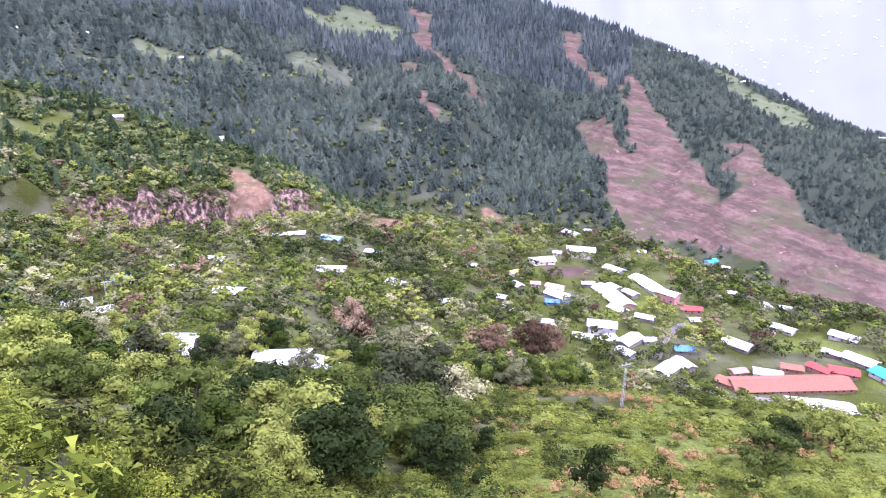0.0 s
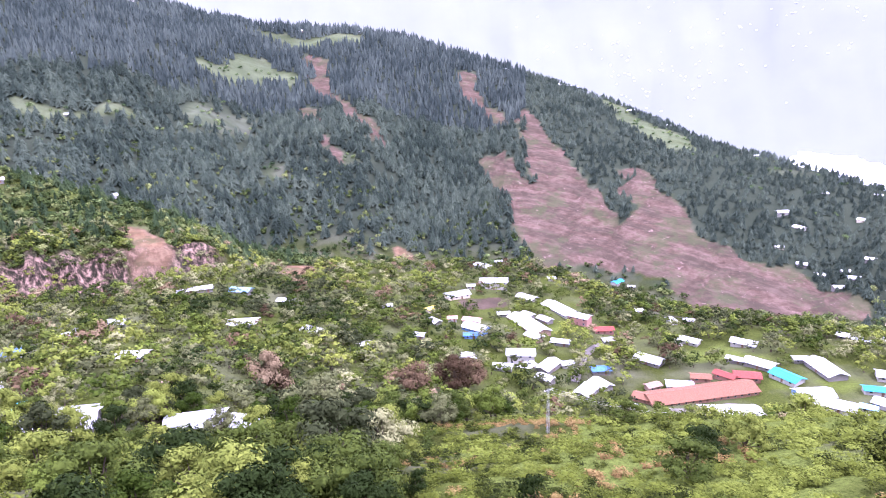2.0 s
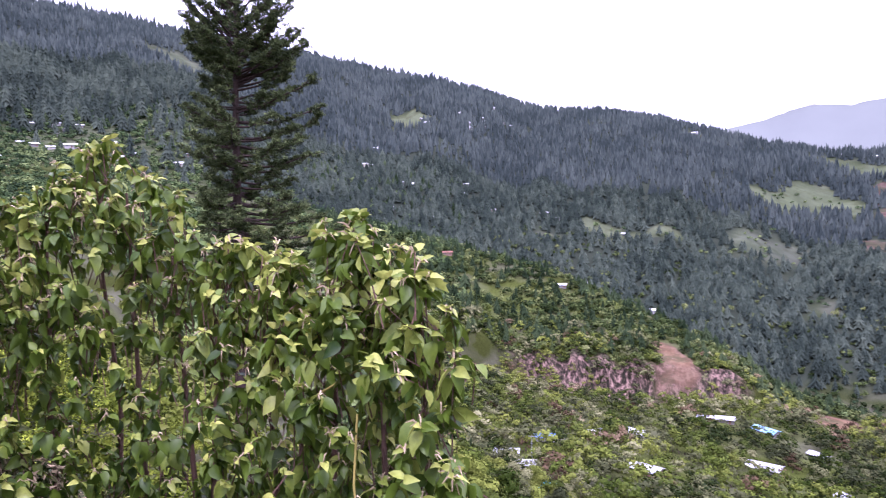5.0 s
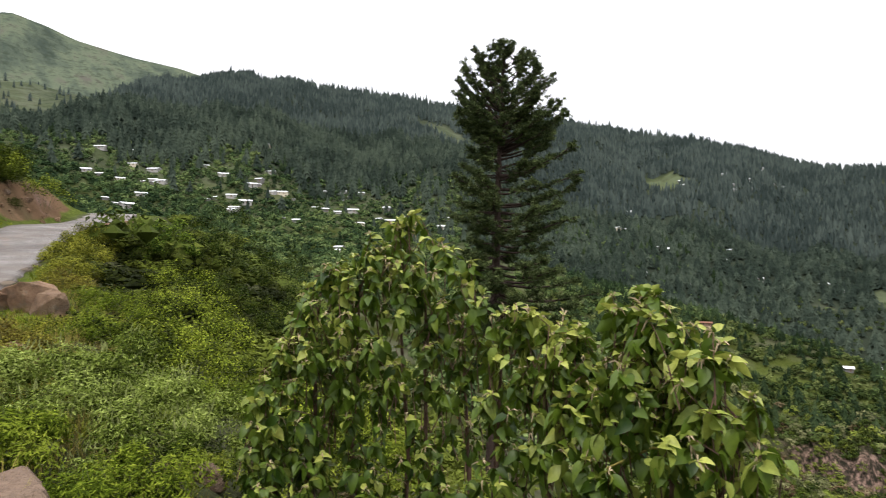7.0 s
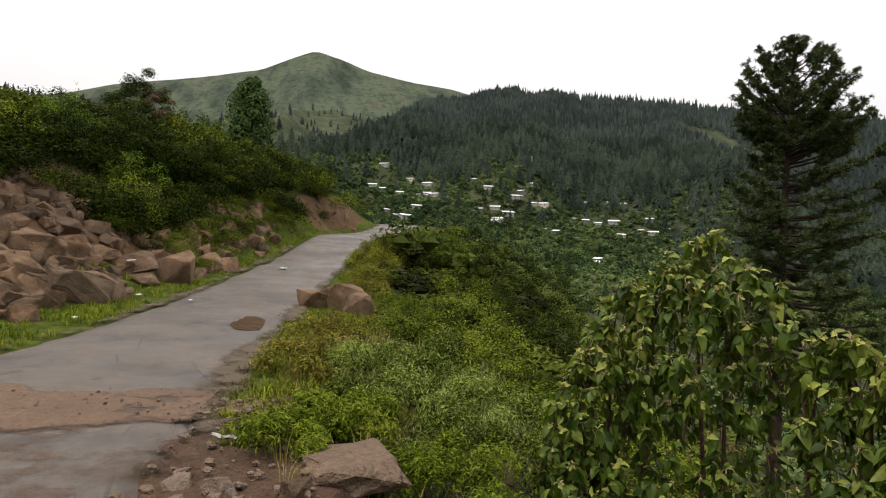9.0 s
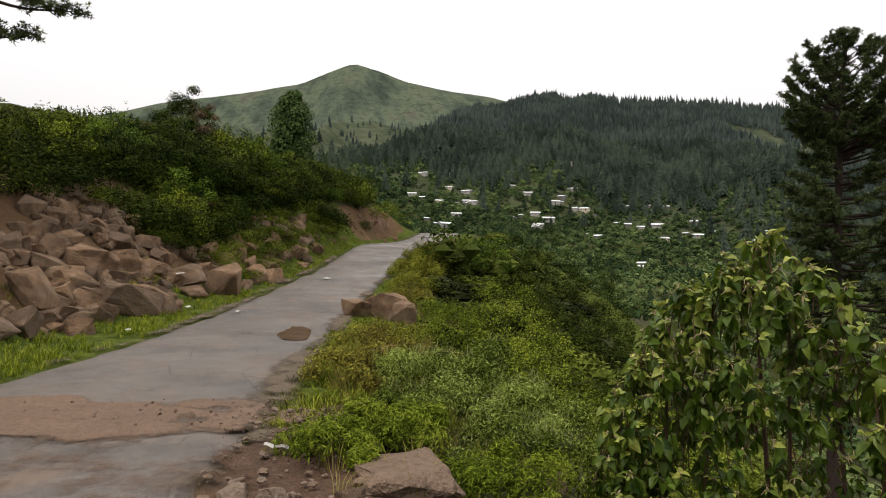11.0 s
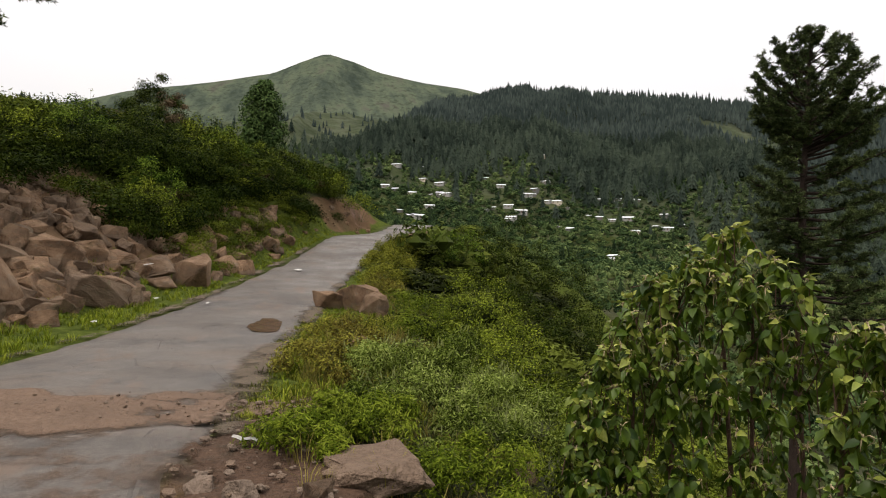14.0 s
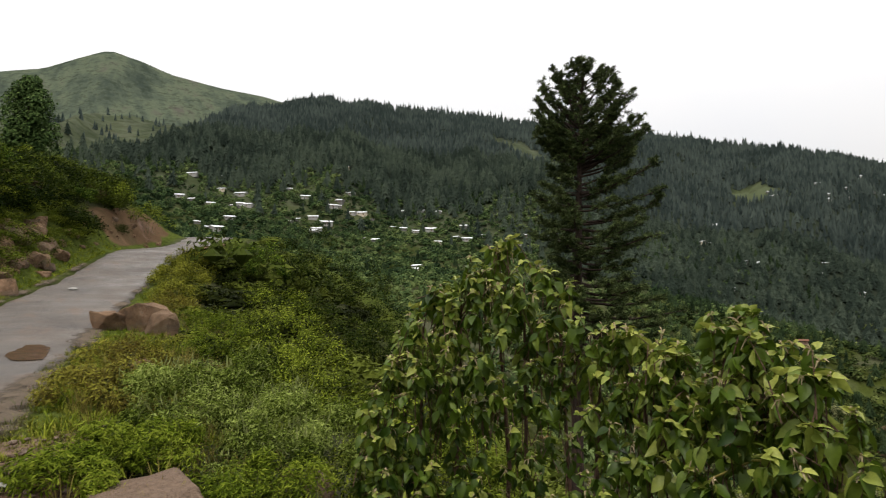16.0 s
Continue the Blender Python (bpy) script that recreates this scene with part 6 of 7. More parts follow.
grow("rust_shrubs", "rust-coloured bushes scattered on the hillside", "shrubs", FAR_SHRUB, x[sel][:420], y[sel][:420], 0.8, 1.5, 1.4, [M_RUST_LEAF], 0.1)
x, y = scatter(900, -60, 88, 35, 130)
sel = (fnoise(x * 0.05, y * 0.05, 145, 3) > 0.1) & off_path(x, y) & ((np.degrees(np.arctan2(-x, y)) > -6) | (rng.random(len(x)) < 0.12))
grow("tall_shrubs", "darker leafy bushes on the hillside", "shrubs", MID_SHRUB, x[sel], y[sel], 1.6, 3.4, 1.1, [M_BROAD], 0.1)
x = rng.uniform(-66, -6, 780)
s = -np.where(rng.random(len(x)) < 0.45, rng.uniform(3.0, 8, len(x)), rng.uniform(5.5, 16, len(x)))
y = road_y(x) + s
k = smooth(-25, -31, x)
ok = (s < -(8.2 - 3.6 * k)) | ((rng.random(len(x)) < 0.1) & (x < -27))
ok &= ~((x < -48) & (x > -70) & (s > -5.5)) | (rng.random(len(x)) < 0.4)
x, y = x[ok], y[ok]
pick = fnoise(x * 0.3, y * 0.3, 181, 2) + rng.normal(0, 0.12, len(x))
for lo, hi, mat, name, label in ((-9, -0.16, M_DEEP_SCRUB, "bank_thicket", "thick dark green scrub on the bank above the road"), (-0.16, 0.5, M_BANK, "bank_scrub", "green scrub on the bank above the road"),
                                 (0.5, 9, M_DRY_LEAF, "bank_dry_scrub", "brownish scrub on the bank above the road")):
    sel = (pick >= lo) & (pick < hi) & ((rng.random(len(x)) < 0.8) | (x < -30))
    grow(name, label, "shrubs", BANK_SHRUB, x[sel], y[sel], 1.0, 2.4, 1.2, [mat], 0.1, 0.12)
x = rng.uniform(-48, -29, 120)
y = road_y(x) - rng.uniform(3.0, 6.2, len(x))
grow("bank_foot_scrub", "low green scrub at the foot of the bank", "shrubs", BANK_SHRUB[:3], x, y, 0.35, 0.95, 1.5, [M_SLOPE], 0.1, 0.2)
# ---- the large-leaved bush below the verge ----
def leaf_mesh(name, length, droop, g, mat):
    """A heart-shaped leaf folded along its midrib, drooping to its tip (12 triangles)."""
    us = (0.0, 0.22, 0.5, 0.8, 1.0)
    ws = (0.0, 0.27, 0.31, 0.17, 0.0)
    mid = [(length * u, 0, -droop * length * u * u) for u in us]
    v = [*mid]
    for sgn in (1, -1):
        v += [(length * us[k], sgn * ws[k] * length, -droop * length * us[k] ** 2 + 0.10 * length * (1 + 0.3 * g.normal())) for k in (1, 2, 3)]
    t = [(0, 1, 5), (1, 2, 6), (1, 6, 5), (2, 3, 7), (2, 7, 6), (3, 4, 7), (0, 8, 1), (1, 9, 2), (1, 8, 9), (2, 10, 3), (2, 9, 10), (3, 10, 4)]
    return np.array(v), np.array(t)


def vein_leaf(name, dark, mid, light, by_object):
    s = Shader(name, 0.45, 0.22)
    base = s.random() if by_object else s.math("ADD", s.math("MULTIPLY", s.attribute("tint"), 0.75), s.math("MULTIPLY", s.island(), 0.25))
    c = s.ramp(base, (0.05, dark), (0.55, mid), (0.97, light))
    n = s.noise(40, 3)
    c = s.mix(s.math("MULTIPLY", s.grey(n, 0.4, 0.7), 0.35), c, tuple(v * 0.6 for v in mid))
    s.color(c)
    t = s.node("ShaderNodeBsdfTranslucent")
    m = s.node("ShaderNodeMixShader", Fac=0.25)
    s.link(c, t.inputs["Color"])
    s.link(s.bsdf.outputs[0], m.inputs[1])
    s.link(t.outputs[0], m.inputs[2])
    s.link(m.outputs[0], s.out.inputs["Surface"])
    s.bump(n, 0.25, 0.004)
    return s.mat


M_BIG_A = vein_leaf("large_bush_leaf", (0.01, 0.03, 0.002), (0.074, 0.12, 0.01), (0.36, 0.38, 0.08), False)
M_BIG_B = vein_leaf("large_bush_leaf_single", (0.01, 0.028, 0.002), (0.042, 0.08, 0.007), (0.14, 0.185, 0.026), True)
M_TASSEL = painted("faded_flower", (0.36, 0.28, 0.17), 0.8, 0.4, 30)
M_TWIG = bark_material("reddish_twig_bark", (0.05, 0.03, 0.022), (0.14, 0.085, 0.06))
brng = np.random.default_rng(19)


def orient(v, p, out, roll, scale):
    """Places leaf points with their length along out, facing up as far as it can."""
    f = out / np.linalg.norm(out)
    side = np.cross((0, 0, 1.0), f)
    side /= max(np.linalg.norm(side), 1e-6)
    up = np.cross(f, side)
    side, up = side * math.cos(roll) + up * math.sin(roll), up * math.cos(roll) - side * math.sin(roll)
    return p + scale * (v[:, :1] * f + v[:, 1:2] * side + v[:, 2:] * up)


def frame_of(p, out, roll, scale):
    f = Vector(out).normalized()
    side = Vector((0, 0, 1)).cross(f).normalized()
    up = f.cross(side)
    side, up = side * math.cos(roll) + up * math.sin(roll), up * math.cos(roll) - side * math.sin(roll)
    m = Matrix((f, side, up)).transposed().to_4x4()
    m.translation = Vector(p)
    return m @ Matrix.Scale(scale, 4)


def make_large_bush():
    base_x, base_y = -5.2, 3.5
    base = new("large_leaved_bush")
    base.matrix_world = pose(base_x, base_y, float(ground(np.array([base_x]), np.array([base_y]))[0]))
    tagged(base, "tall bush with large drooping heart-shaped green leaves", "bush")
    inv = base.matrix_world.inverted()
    shift = np.array(base.matrix_world.translation)
    stand = (-1.0, 0.39)
    # the crown along the bush: bearing, distance and top
    crown = [(30.5, 4.0, 0.6), (32.5, 4.1, 1.1), (35.0, 4.2, 1.38), (37.0, 4.3, 1.36), (38.5, 4.4, 1.52), (42.0, 4.6, 1.56), (44.5, 4.8, 1.25), (46.5, 5.0, 1.34), (50.0, 5.4, 1.4), (52.5, 5.7, 1.36),
             (54.0, 5.9, 1.74), (56.5, 6.1, 1.88), (58.8, 6.3, 2.2), (62.0, 6.5, 2.08), (64.0, 6.6, 1.8), (67.5, 6.6, 1.62), (70.5, 6.6, 0.85), (73.0, 6.5, 0.45)]
    cb, cd, ct = zip(*crown)

    def at(b, r, z):
        return np.array([*polar(b, r), z]) + (*stand, 0)

    feet = []
    for b in (71, 67, 63.5, 60.5, 58, 55, 51.5, 48, 44.5, 41.5, 38, 34.5):
        r = float(np.interp(b, cb, cd))
        f = at(b + brng.normal(0, 0.5), r + 0.2, 0.0)
        f[2] = float(ground(f[:1], f[1:2])[0]) - 0.1
        feet.append(f)
        top = at(b, r, float(np.interp(b, cb, ct)) - 0.35)
        mid = (f + top) / 2 + brng.normal(0, 0.1, 3)
        stem = new("stem", mesh_object("stem", *tube([f - shift, mid - shift, top - shift], (0.034, 0.024, 0.01), 6), [M_TWIG], smooth_shade=True))
        stem.parent = base
    shapes = [leaf_mesh("leaf", 1.0, d, brng, None) for d in (0.2, 0.35, 0.5, 0.75)]
    singles = [mesh_object("leaf", v, t, [M_BIG_B], smooth_shade=True) for v, t in shapes]
    lv, lt, ltint, wood, tassels, o, count = [], [], [], [], [], 0, 0
    for n in range(1250):
        b = brng.uniform(31.5, 72.5)
        r0, top = float(np.interp(b, cb, cd)), float(np.interp(b, cb, ct))
        g0 = float(ground(at(b, r0, 0)[:1], at(b, r0, 0)[1:2])[0])
        low = max(g0 + 0.12, -2.2)
        f = 1 - brng.random() ** 1.25
        z = low + (top - low) * f
        # rounded: thin at the top and thick below, more of it on the open side
        thick = 1.02 * math.sqrt(max(0.03, 1 - f ** 2.2))
        off = float(np.clip(brng.normal(-0.25, 0.65), -1, 1))
        tip = at(b, r0 + thick * off, z)
        heart = at(b, r0, z - 0.5)
        d = tip - heart + brng.normal(0, 0.18, 3)
        d /= np.linalg.norm(d)
        start = tip - d * brng.uniform(0.3, 0.55) - (0, 0, 0.08)
        bend = (start + tip) / 2 + brng.normal(0, 0.04, 3) + (0, 0, 0.05)
        wood.append((*tube([start, bend, tip], (0.006, 0.005, 0.003), 3), 0))
        age = brng.normal(0, 0.12)
        for q in range(brng.integers(9, 13)):
            a = 6.283 * q * 0.382 + brng.uniform(0, 1.2)
            young = q < 3
            back = 0.0 if young else brng.uniform(0.05, 1.0)
            p = tip + (bend - tip) * back * 1.3
            out = np.array([math.cos(a), math.sin(a), brng.uniform(-0.5, 0.7) if young else brng.uniform(-1.9, -0.35)]) + 0.4 * d
            size = brng.uniform(0.05, 0.095) if young else brng.uniform(0.075, 0.155)
            roll = brng.normal(0, 0.75)
            # young leaves are pale; the height term paints light onto the upper crown
            tint = np.clip((0.72 if young else 0.34) + age + 0.32 * (f - 0.5) + brng.normal(0, 0.15), 0, 1)
            k = brng.integers(0, 4)
            if count < 300 and q == 4 and f > 0.35 and off < 0.2:
                leaf = new("leaf", singles[k])
                leaf.parent = base
                leaf.matrix_basis = inv @ frame_of(p, out, roll, size)
                count += 1
                continue
            v, t = shapes[k]
            lv.append(orient(v, p, out, roll, size))
            lt.append(t + o)
            ltint.append(np.full(len(v), tint))
            o += len(v)
        # faded flower tassels hang at some of the tips
        if brng.random() < 0.5:
            for q in range(brng.integers(3, 7)):
                w = brng.normal(0, 0.016, 3)
                tassels.append((*tube([tip, tip + w + (0, 0, 0.012), tip + w * 2 - (0, 0, brng.uniform(0.005, 0.025))], (0.003, 0.006, 0.002), 3), 0))
    fol = new("foliage", mesh_object("foliage", np.concatenate(lv) - shift, np.concatenate(lt), [M_BIG_A], [("tint", np.concatenate(ltint))], smooth_shade=True))
    fol.parent = base
    tagged(fol, "large green leaves, the youngest pale, the upper ones tinted lighter", kind="stuff")
    v, t, m = tri_template(wood)
    tw = new("twig_wood", mesh_object("twig_wood", v - shift, t, [M_TWIG]))
    tw.parent = base
    tagged(tw, "thin reddish-brown twigs", kind="stuff")
    v, t, m = tri_template(tassels)
    ta = new("flower_tassels", mesh_object("flower_tassels", v - shift, t, [M_TASSEL]))
    ta.parent = base
    tagged(ta, "faded cream flower tassels", kind="stuff")
    # a pale climbing vine that hangs over the outer side
    for b0, pts in ((40.5, [(40.0, 4.15, 0.35), (40.3, 3.95, 0.0), (39.8, 3.85, -0.35), (38.7, 3.8, -0.7)]), (36, [(43, 4.3, 0.45), (39.5, 4.2, 0.62), (36, 4.1, 0.66), (33.8, 4.05, 0.72)])):
        path = [np.array([*polar(b, r), z]) + (*stand, 0) - shift for b, r, z in pts]
        vine = new("vine", mesh_object("vine", *tube(path, (0.008, 0.008, 0.007, 0.004), 5), [M_STRAW], [("tint", np.full(20, 0.9))], smooth_shade=True))
        vine.parent = base
        tagged(vine, "pale dry climbing vine")


make_large_bush()


# ---- pines ----
M_NEEDLE = leaf_material("pine_needles", (0.018, 0.028, 0.011), (0.055, 0.076, 0.027), (0.12, 0.15, 0.052), 0.3, 0.6, scale=0.6)
M_PINE_BARK = bark_material("pine_bark", (0.018, 0.013, 0.011), (0.065, 0.045, 0.036))


def make_pine(x, y, top, lean, profile, first, limbs, twigs, seed, label):
    """A tall pine: trunk, limbs that sweep up to the crown's outline, puffs of needles at the twig ends.
    profile: height, reach to one side and to the other side as seen from the road."""
    g = np.random.default_rng(seed)
    z0 = float(ground(np.array([x]), np.array([y]))[0]) - 0.4
    height = top - z0
    base = new("pine_tree")
    base.matrix_world = pose(x, y, z0)
    tagged(base, label, "pine tree")
    away = math.hypot(x + 1.0, y - 0.3)
    right = np.array([(y - 0.3) / away, -(x + 1.0) / away])
    bend = np.array([*(right * lean[0]), 0.0])
    trunk_path = np.array([bend * u * u + (0.1 * math.sin(5 * u), lean[1] * u, height * u) for u in np.linspace(0, 0.985, 14)])
    tr = new("trunk", mesh_object("trunk", *tube(trunk_path, [0.34 * (1 - u) ** 0.75 + 0.025 for u in np.linspace(0, 1, 14)], 9), [M_PINE_BARK], smooth_shade=True))
    tr.parent = base
    hs, ls, rs = (np.array(c)[::-1] for c in zip(*profile))
    puffs = []
    a = 0.0
    for n in range(limbs):
        # every fourth limb belongs to the dome
        tip_z = first + (top - first) * ((n + g.uniform(0.0, 1.0)) / limbs) ** 1.1
        if n % 4 == 0:
            tip_z = top - (top - first) * 0.3 * g.random()
        a += 2.4 + g.normal(0, 0.3)
        d = np.array([math.cos(a), math.sin(a), 0])
        c = float(d[:2] @ right)
        reach = np.interp(tip_z, hs, ls) * (0.5 - 0.5 * c) + np.interp(tip_z, hs, rs) * (0.5 + 0.5 * c)
        reach = max(reach * min(g.uniform(0.55, 1.2), 1.0), 0.12)
        u_tip = (tip_z - first) / (top - first)
        climb = np.interp(u_tip, [0.0, 0.45, 0.75, 1.0], [-0.05, 0.15, 0.55, 1.0]) + g.normal(0, 0.06)
        root_z = np.clip(tip_z - z0 - reach * climb, 0.5, height * 0.96)
        root = np.array([np.interp(root_z, trunk_path[:, 2], trunk_path[:, k]) for k in range(3)])
        axis = np.array([np.interp(tip_z - z0, trunk_path[:, 2], trunk_path[:, k]) for k in range(3)])
        tip = axis + d * reach
        tip[2] = tip_z - z0
        path = []
        for s in np.linspace(0, 1, 6):
            p = root + (tip - root) * s + (g.normal(0, 0.04) * reach * s, g.normal(0, 0.04) * reach * s, -0.09 * reach * math.sin(math.pi * s))
            path.append(p)
        thick = 0.014 + 0.016 * reach
        parts = [(*tube(path, thick * np.array([1.25, 1.0, 0.8, 0.6, 0.42, 0.2]), 5), 0)]
        cross = np.array([-d[1], d[0], 0])
        for k in range(int(5 + reach * twigs)):
            s = g.uniform(0.3, 1.0) ** 0.8
            i = min(int(s * 5), 4)
            p = path[i] + (path[i + 1] - path[i]) * (s * 5 - i)
            sd = d * g.uniform(0.3, 0.9) + cross * g.choice((-1, 1)) * g.uniform(0.2, 1.0) + np.array([0, 0, g.uniform(-0.25, 0.8)])
            q = p + sd / np.linalg.norm(sd) * g.uniform(0.25, 0.95) * (1.2 - 0.75 * s) * min(1.0, 0.35 + 0.3 * reach)
            parts.append((*tube([p, (p + q) / 2 + (0, 0, -0.03), q], (0.016, 0.011, 0.005), 3), 0))
            for f in (1.0, 0.72, 0.45):
                puffs.append(p + (q - p) * f + g.normal(0, 0.04, 3))
        puffs.append(path[-1])
        v, t, m = tri_template(parts)
        limb = new("limb", mesh_object("limb", v, t, [M_PINE_BARK]))
        limb.parent = base
    puffs = np.array(puffs)
    n, nb = len(puffs), 20
    e = np.repeat(puffs, nb, 0)
    dd = g.normal(0, 1, (n * nb, 3)) * (1, 1, 0.75) + (0, 0, 0.35)
    dd /= np.linalg.norm(dd, axis=1)[:, None]
    side = np.cross(dd, g.normal(0, 1, (n * nb, 3)))
    side /= np.linalg.norm(side, axis=1)[:, None]
    ln = np.repeat(g.uniform(0.13, 0.23, (n, 1)), nb, 0) * g.uniform(0.75, 1.1, (n * nb, 1))
    v = np.stack([e + dd * ln * 0.2 - side * 0.018, e + dd * ln * 0.2 + side * 0.018, e + dd * ln], 1).reshape(-1, 3)
    t = np.arange(n * nb)[:, None] * 3 + [0, 1, 2]
    tint = np.repeat(np.clip(0.45 + 0.22 * g.normal(0, 1, n), 0, 1), nb * 3)
    nd = new("needles", mesh_object("needles", v, t, [M_NEEDLE], [("tint", tint)]))
    nd.parent = base
    tagged(nd, "dense dark green puffs of long needles", kind="stuff")
    return base


px_, py_ = polar(52.25, 35.5)
make_pine(float(px_) - 1.0, float(py_) + 0.3, 13.6, (0.8, 0.0),
          [(13.6, 0.3, 0.3), (13.0, 1.7, 1.5), (12.1, 2.6, 2.4), (11.2, 2.8, 3.2), (10.2, 1.9, 3.5), (9.7, 2.6, 3.5), (9.0, 1.3, 3.3), (8.1, 1.7, 4.2), (6.9, 2.6, 4.6), (5.7, 2.2, 4.6),
           (4.6, 2.7, 4.6), (3.4, 1.7, 4.0), (2.2, 2.6, 4.6), (1.0, 2.2, 4.9), (-1.0, 2.0, 4.6), (-4.0, 2.0, 3.6)], -2.5, 200, 8, 3, "tall dark pine with a domed crown on the slope")
make_pine(-21.4, -11.1, 21.0, (0.3, 0.0), [(21.0, 0.3, 0.3), (18.5, 1.8, 1.8), (14.0, 2.6, 2.8), (8.0, 3.0, 3.0)], 8.0, 50, 6, 8, "dark pine standing on the bank above the road")


# ---- single bushes along the verge and on the slope ----
def make_bush(x, y, width, height, leaf, leaves, mat, label, name="bush", upright=0.6, stems=40, seed=0, ratio=0.4, mat_stem=None, spikes=0):
    """A bush of leafy shoots gathered in rounded clumps with dark gaps between them; inner leaves get a darker tint."""
    g = np.random.default_rng(seed + 100)
    z = float(ground(np.array([x]), np.array([y]))[0]) - 0.08
    base = new(name)
    base.matrix_world = pose(x, y, z)
    tagged(base, label, "bush", "bushes by the road")
    wood, pos, nrm, tint = [], [], [], []
    clumps = int(np.clip(5 + 4 * width, 7, 26))
    per = max(2, leaves // clumps)
    shoots = max(1, stems // clumps)
    for k in range(clumps):
        a, rr = 2.4 * k + g.normal(0, 0.25), math.sqrt((k + 0.3) / clumps)
        out = np.array([math.cos(a), math.sin(a), 0]) * width / 2 * rr * 0.86
        rad = 0.46 * width / math.sqrt(clumps) * g.uniform(0.8, 1.35)
        c = out + (0, 0, max(height * math.sqrt(max(0.05, 1 - 0.85 * rr * rr)) * g.uniform(0.6, 1.0) - 0.5 * rad, 0.12))
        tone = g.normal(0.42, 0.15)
        for q in range(shoots):
            w = g.normal(0, 1, 3) * (1, 1, 0.6) + (0, 0, 0.8)
            tip = c + w / np.linalg.norm(w) * rad * g.uniform(0.9, 1.25)
            foot = out * 0.35
            wood.append((*tube([foot, (foot + c) / 2 + out * 0.1 * (1 - upright), c, tip], (0.007, 0.006, 0.004, 0.002), 3), 0))
        for q in range(spikes):
            w = g.normal(0, 1, 3) * (0.7, 0.7, 0.2) + (0, 0, 0.8)
            tip = c + w / np.linalg.norm(w) * rad
            wood.append((*tube([tip, tip + w * 0.03, tip + w * 0.06 + (g.normal(0, 0.02), g.normal(0, 0.02), g.uniform(0.02, 0.09))], (0.004, 0.007, 0.003), 3), 0))
        w = g.normal(0, 1, (per, 3))
        w /= np.linalg.norm(w, axis=1)[:, None]
        w[:, 2] = np.where(w[:, 2] < -0.45, -w[:, 2], w[:, 2])
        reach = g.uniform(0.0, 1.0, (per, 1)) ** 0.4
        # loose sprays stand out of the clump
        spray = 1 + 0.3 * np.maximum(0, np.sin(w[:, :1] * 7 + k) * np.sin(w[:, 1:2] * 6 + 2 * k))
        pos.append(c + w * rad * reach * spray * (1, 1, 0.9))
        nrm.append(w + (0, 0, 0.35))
        # shade inside each clump is put into the tint of its inner leaves
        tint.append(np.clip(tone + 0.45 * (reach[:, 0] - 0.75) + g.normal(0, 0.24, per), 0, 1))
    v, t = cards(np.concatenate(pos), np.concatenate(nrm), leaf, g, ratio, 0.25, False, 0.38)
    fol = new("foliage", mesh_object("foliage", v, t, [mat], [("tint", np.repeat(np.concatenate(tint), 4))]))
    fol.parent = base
    sv, st, sm = tri_template(wood)
    sh = new("shoot_wood", mesh_object("shoot_wood", sv, st, [mat_stem or M_STEM]))
    sh.parent = base
    return base


M_SPIKE = bark_material("pale_flower_spikes", (0.09, 0.11, 0.03), (0.27, 0.3, 0.11))
M_STEM = bark_material("green_shoot_bark", (0.05, 0.06, 0.025), (0.12, 0.13, 0.06))
M_AROM = leaf_material("grey_green_herb_leaves", (0.018, 0.03, 0.003), (0.1, 0.138, 0.018), (0.27, 0.33, 0.085), 0.3, 0.7, scale=1.5)
M_OLIVE = leaf_material("olive_mound_leaves", (0.034, 0.036, 0.004), (0.11, 0.118, 0.012), (0.23, 0.23, 0.03), 0.3, 0.7, scale=0.8)
M_FRESH_DEEP = leaf_material("bright_bush_leaves", (0.012, 0.03, 0.003), (0.05, 0.09, 0.009), (0.16, 0.22, 0.025), 0.3, 0.6, scale=0.8)
M_FRESH = leaf_material("fresh_green_leaves", (0.028, 0.045, 0.003), (0.08, 0.115, 0.008), (0.19, 0.23, 0.025), 0.35, 0.6, scale=1.5)
M_OCHRE = leaf_material("ochre_grass_leaves", (0.068, 0.051, 0.010), (0.136, 0.124, 0.020), (0.232, 0.219, 0.033), 0.3, 0.7, scale=1.0)
M_DEEP = leaf_material("deep_green_leaves", (0.005, 0.011, 0.001), (0.022, 0.037, 0.004), (0.07, 0.092, 0.013), 0.25, 0.55, scale=0.5)
M_MID = leaf_material("slope_bush_leaves", (0.008, 0.014, 0.001), (0.076, 0.106, 0.008), (0.24, 0.285, 0.03), 0.3, 0.6, scale=0.5)
M_COPPER = leaf_material("copper_shoot_leaves", (0.022, 0.032, 0.01), (0.1, 0.092, 0.042), (0.36, 0.27, 0.17), 0.3, 0.6, scale=1.5)
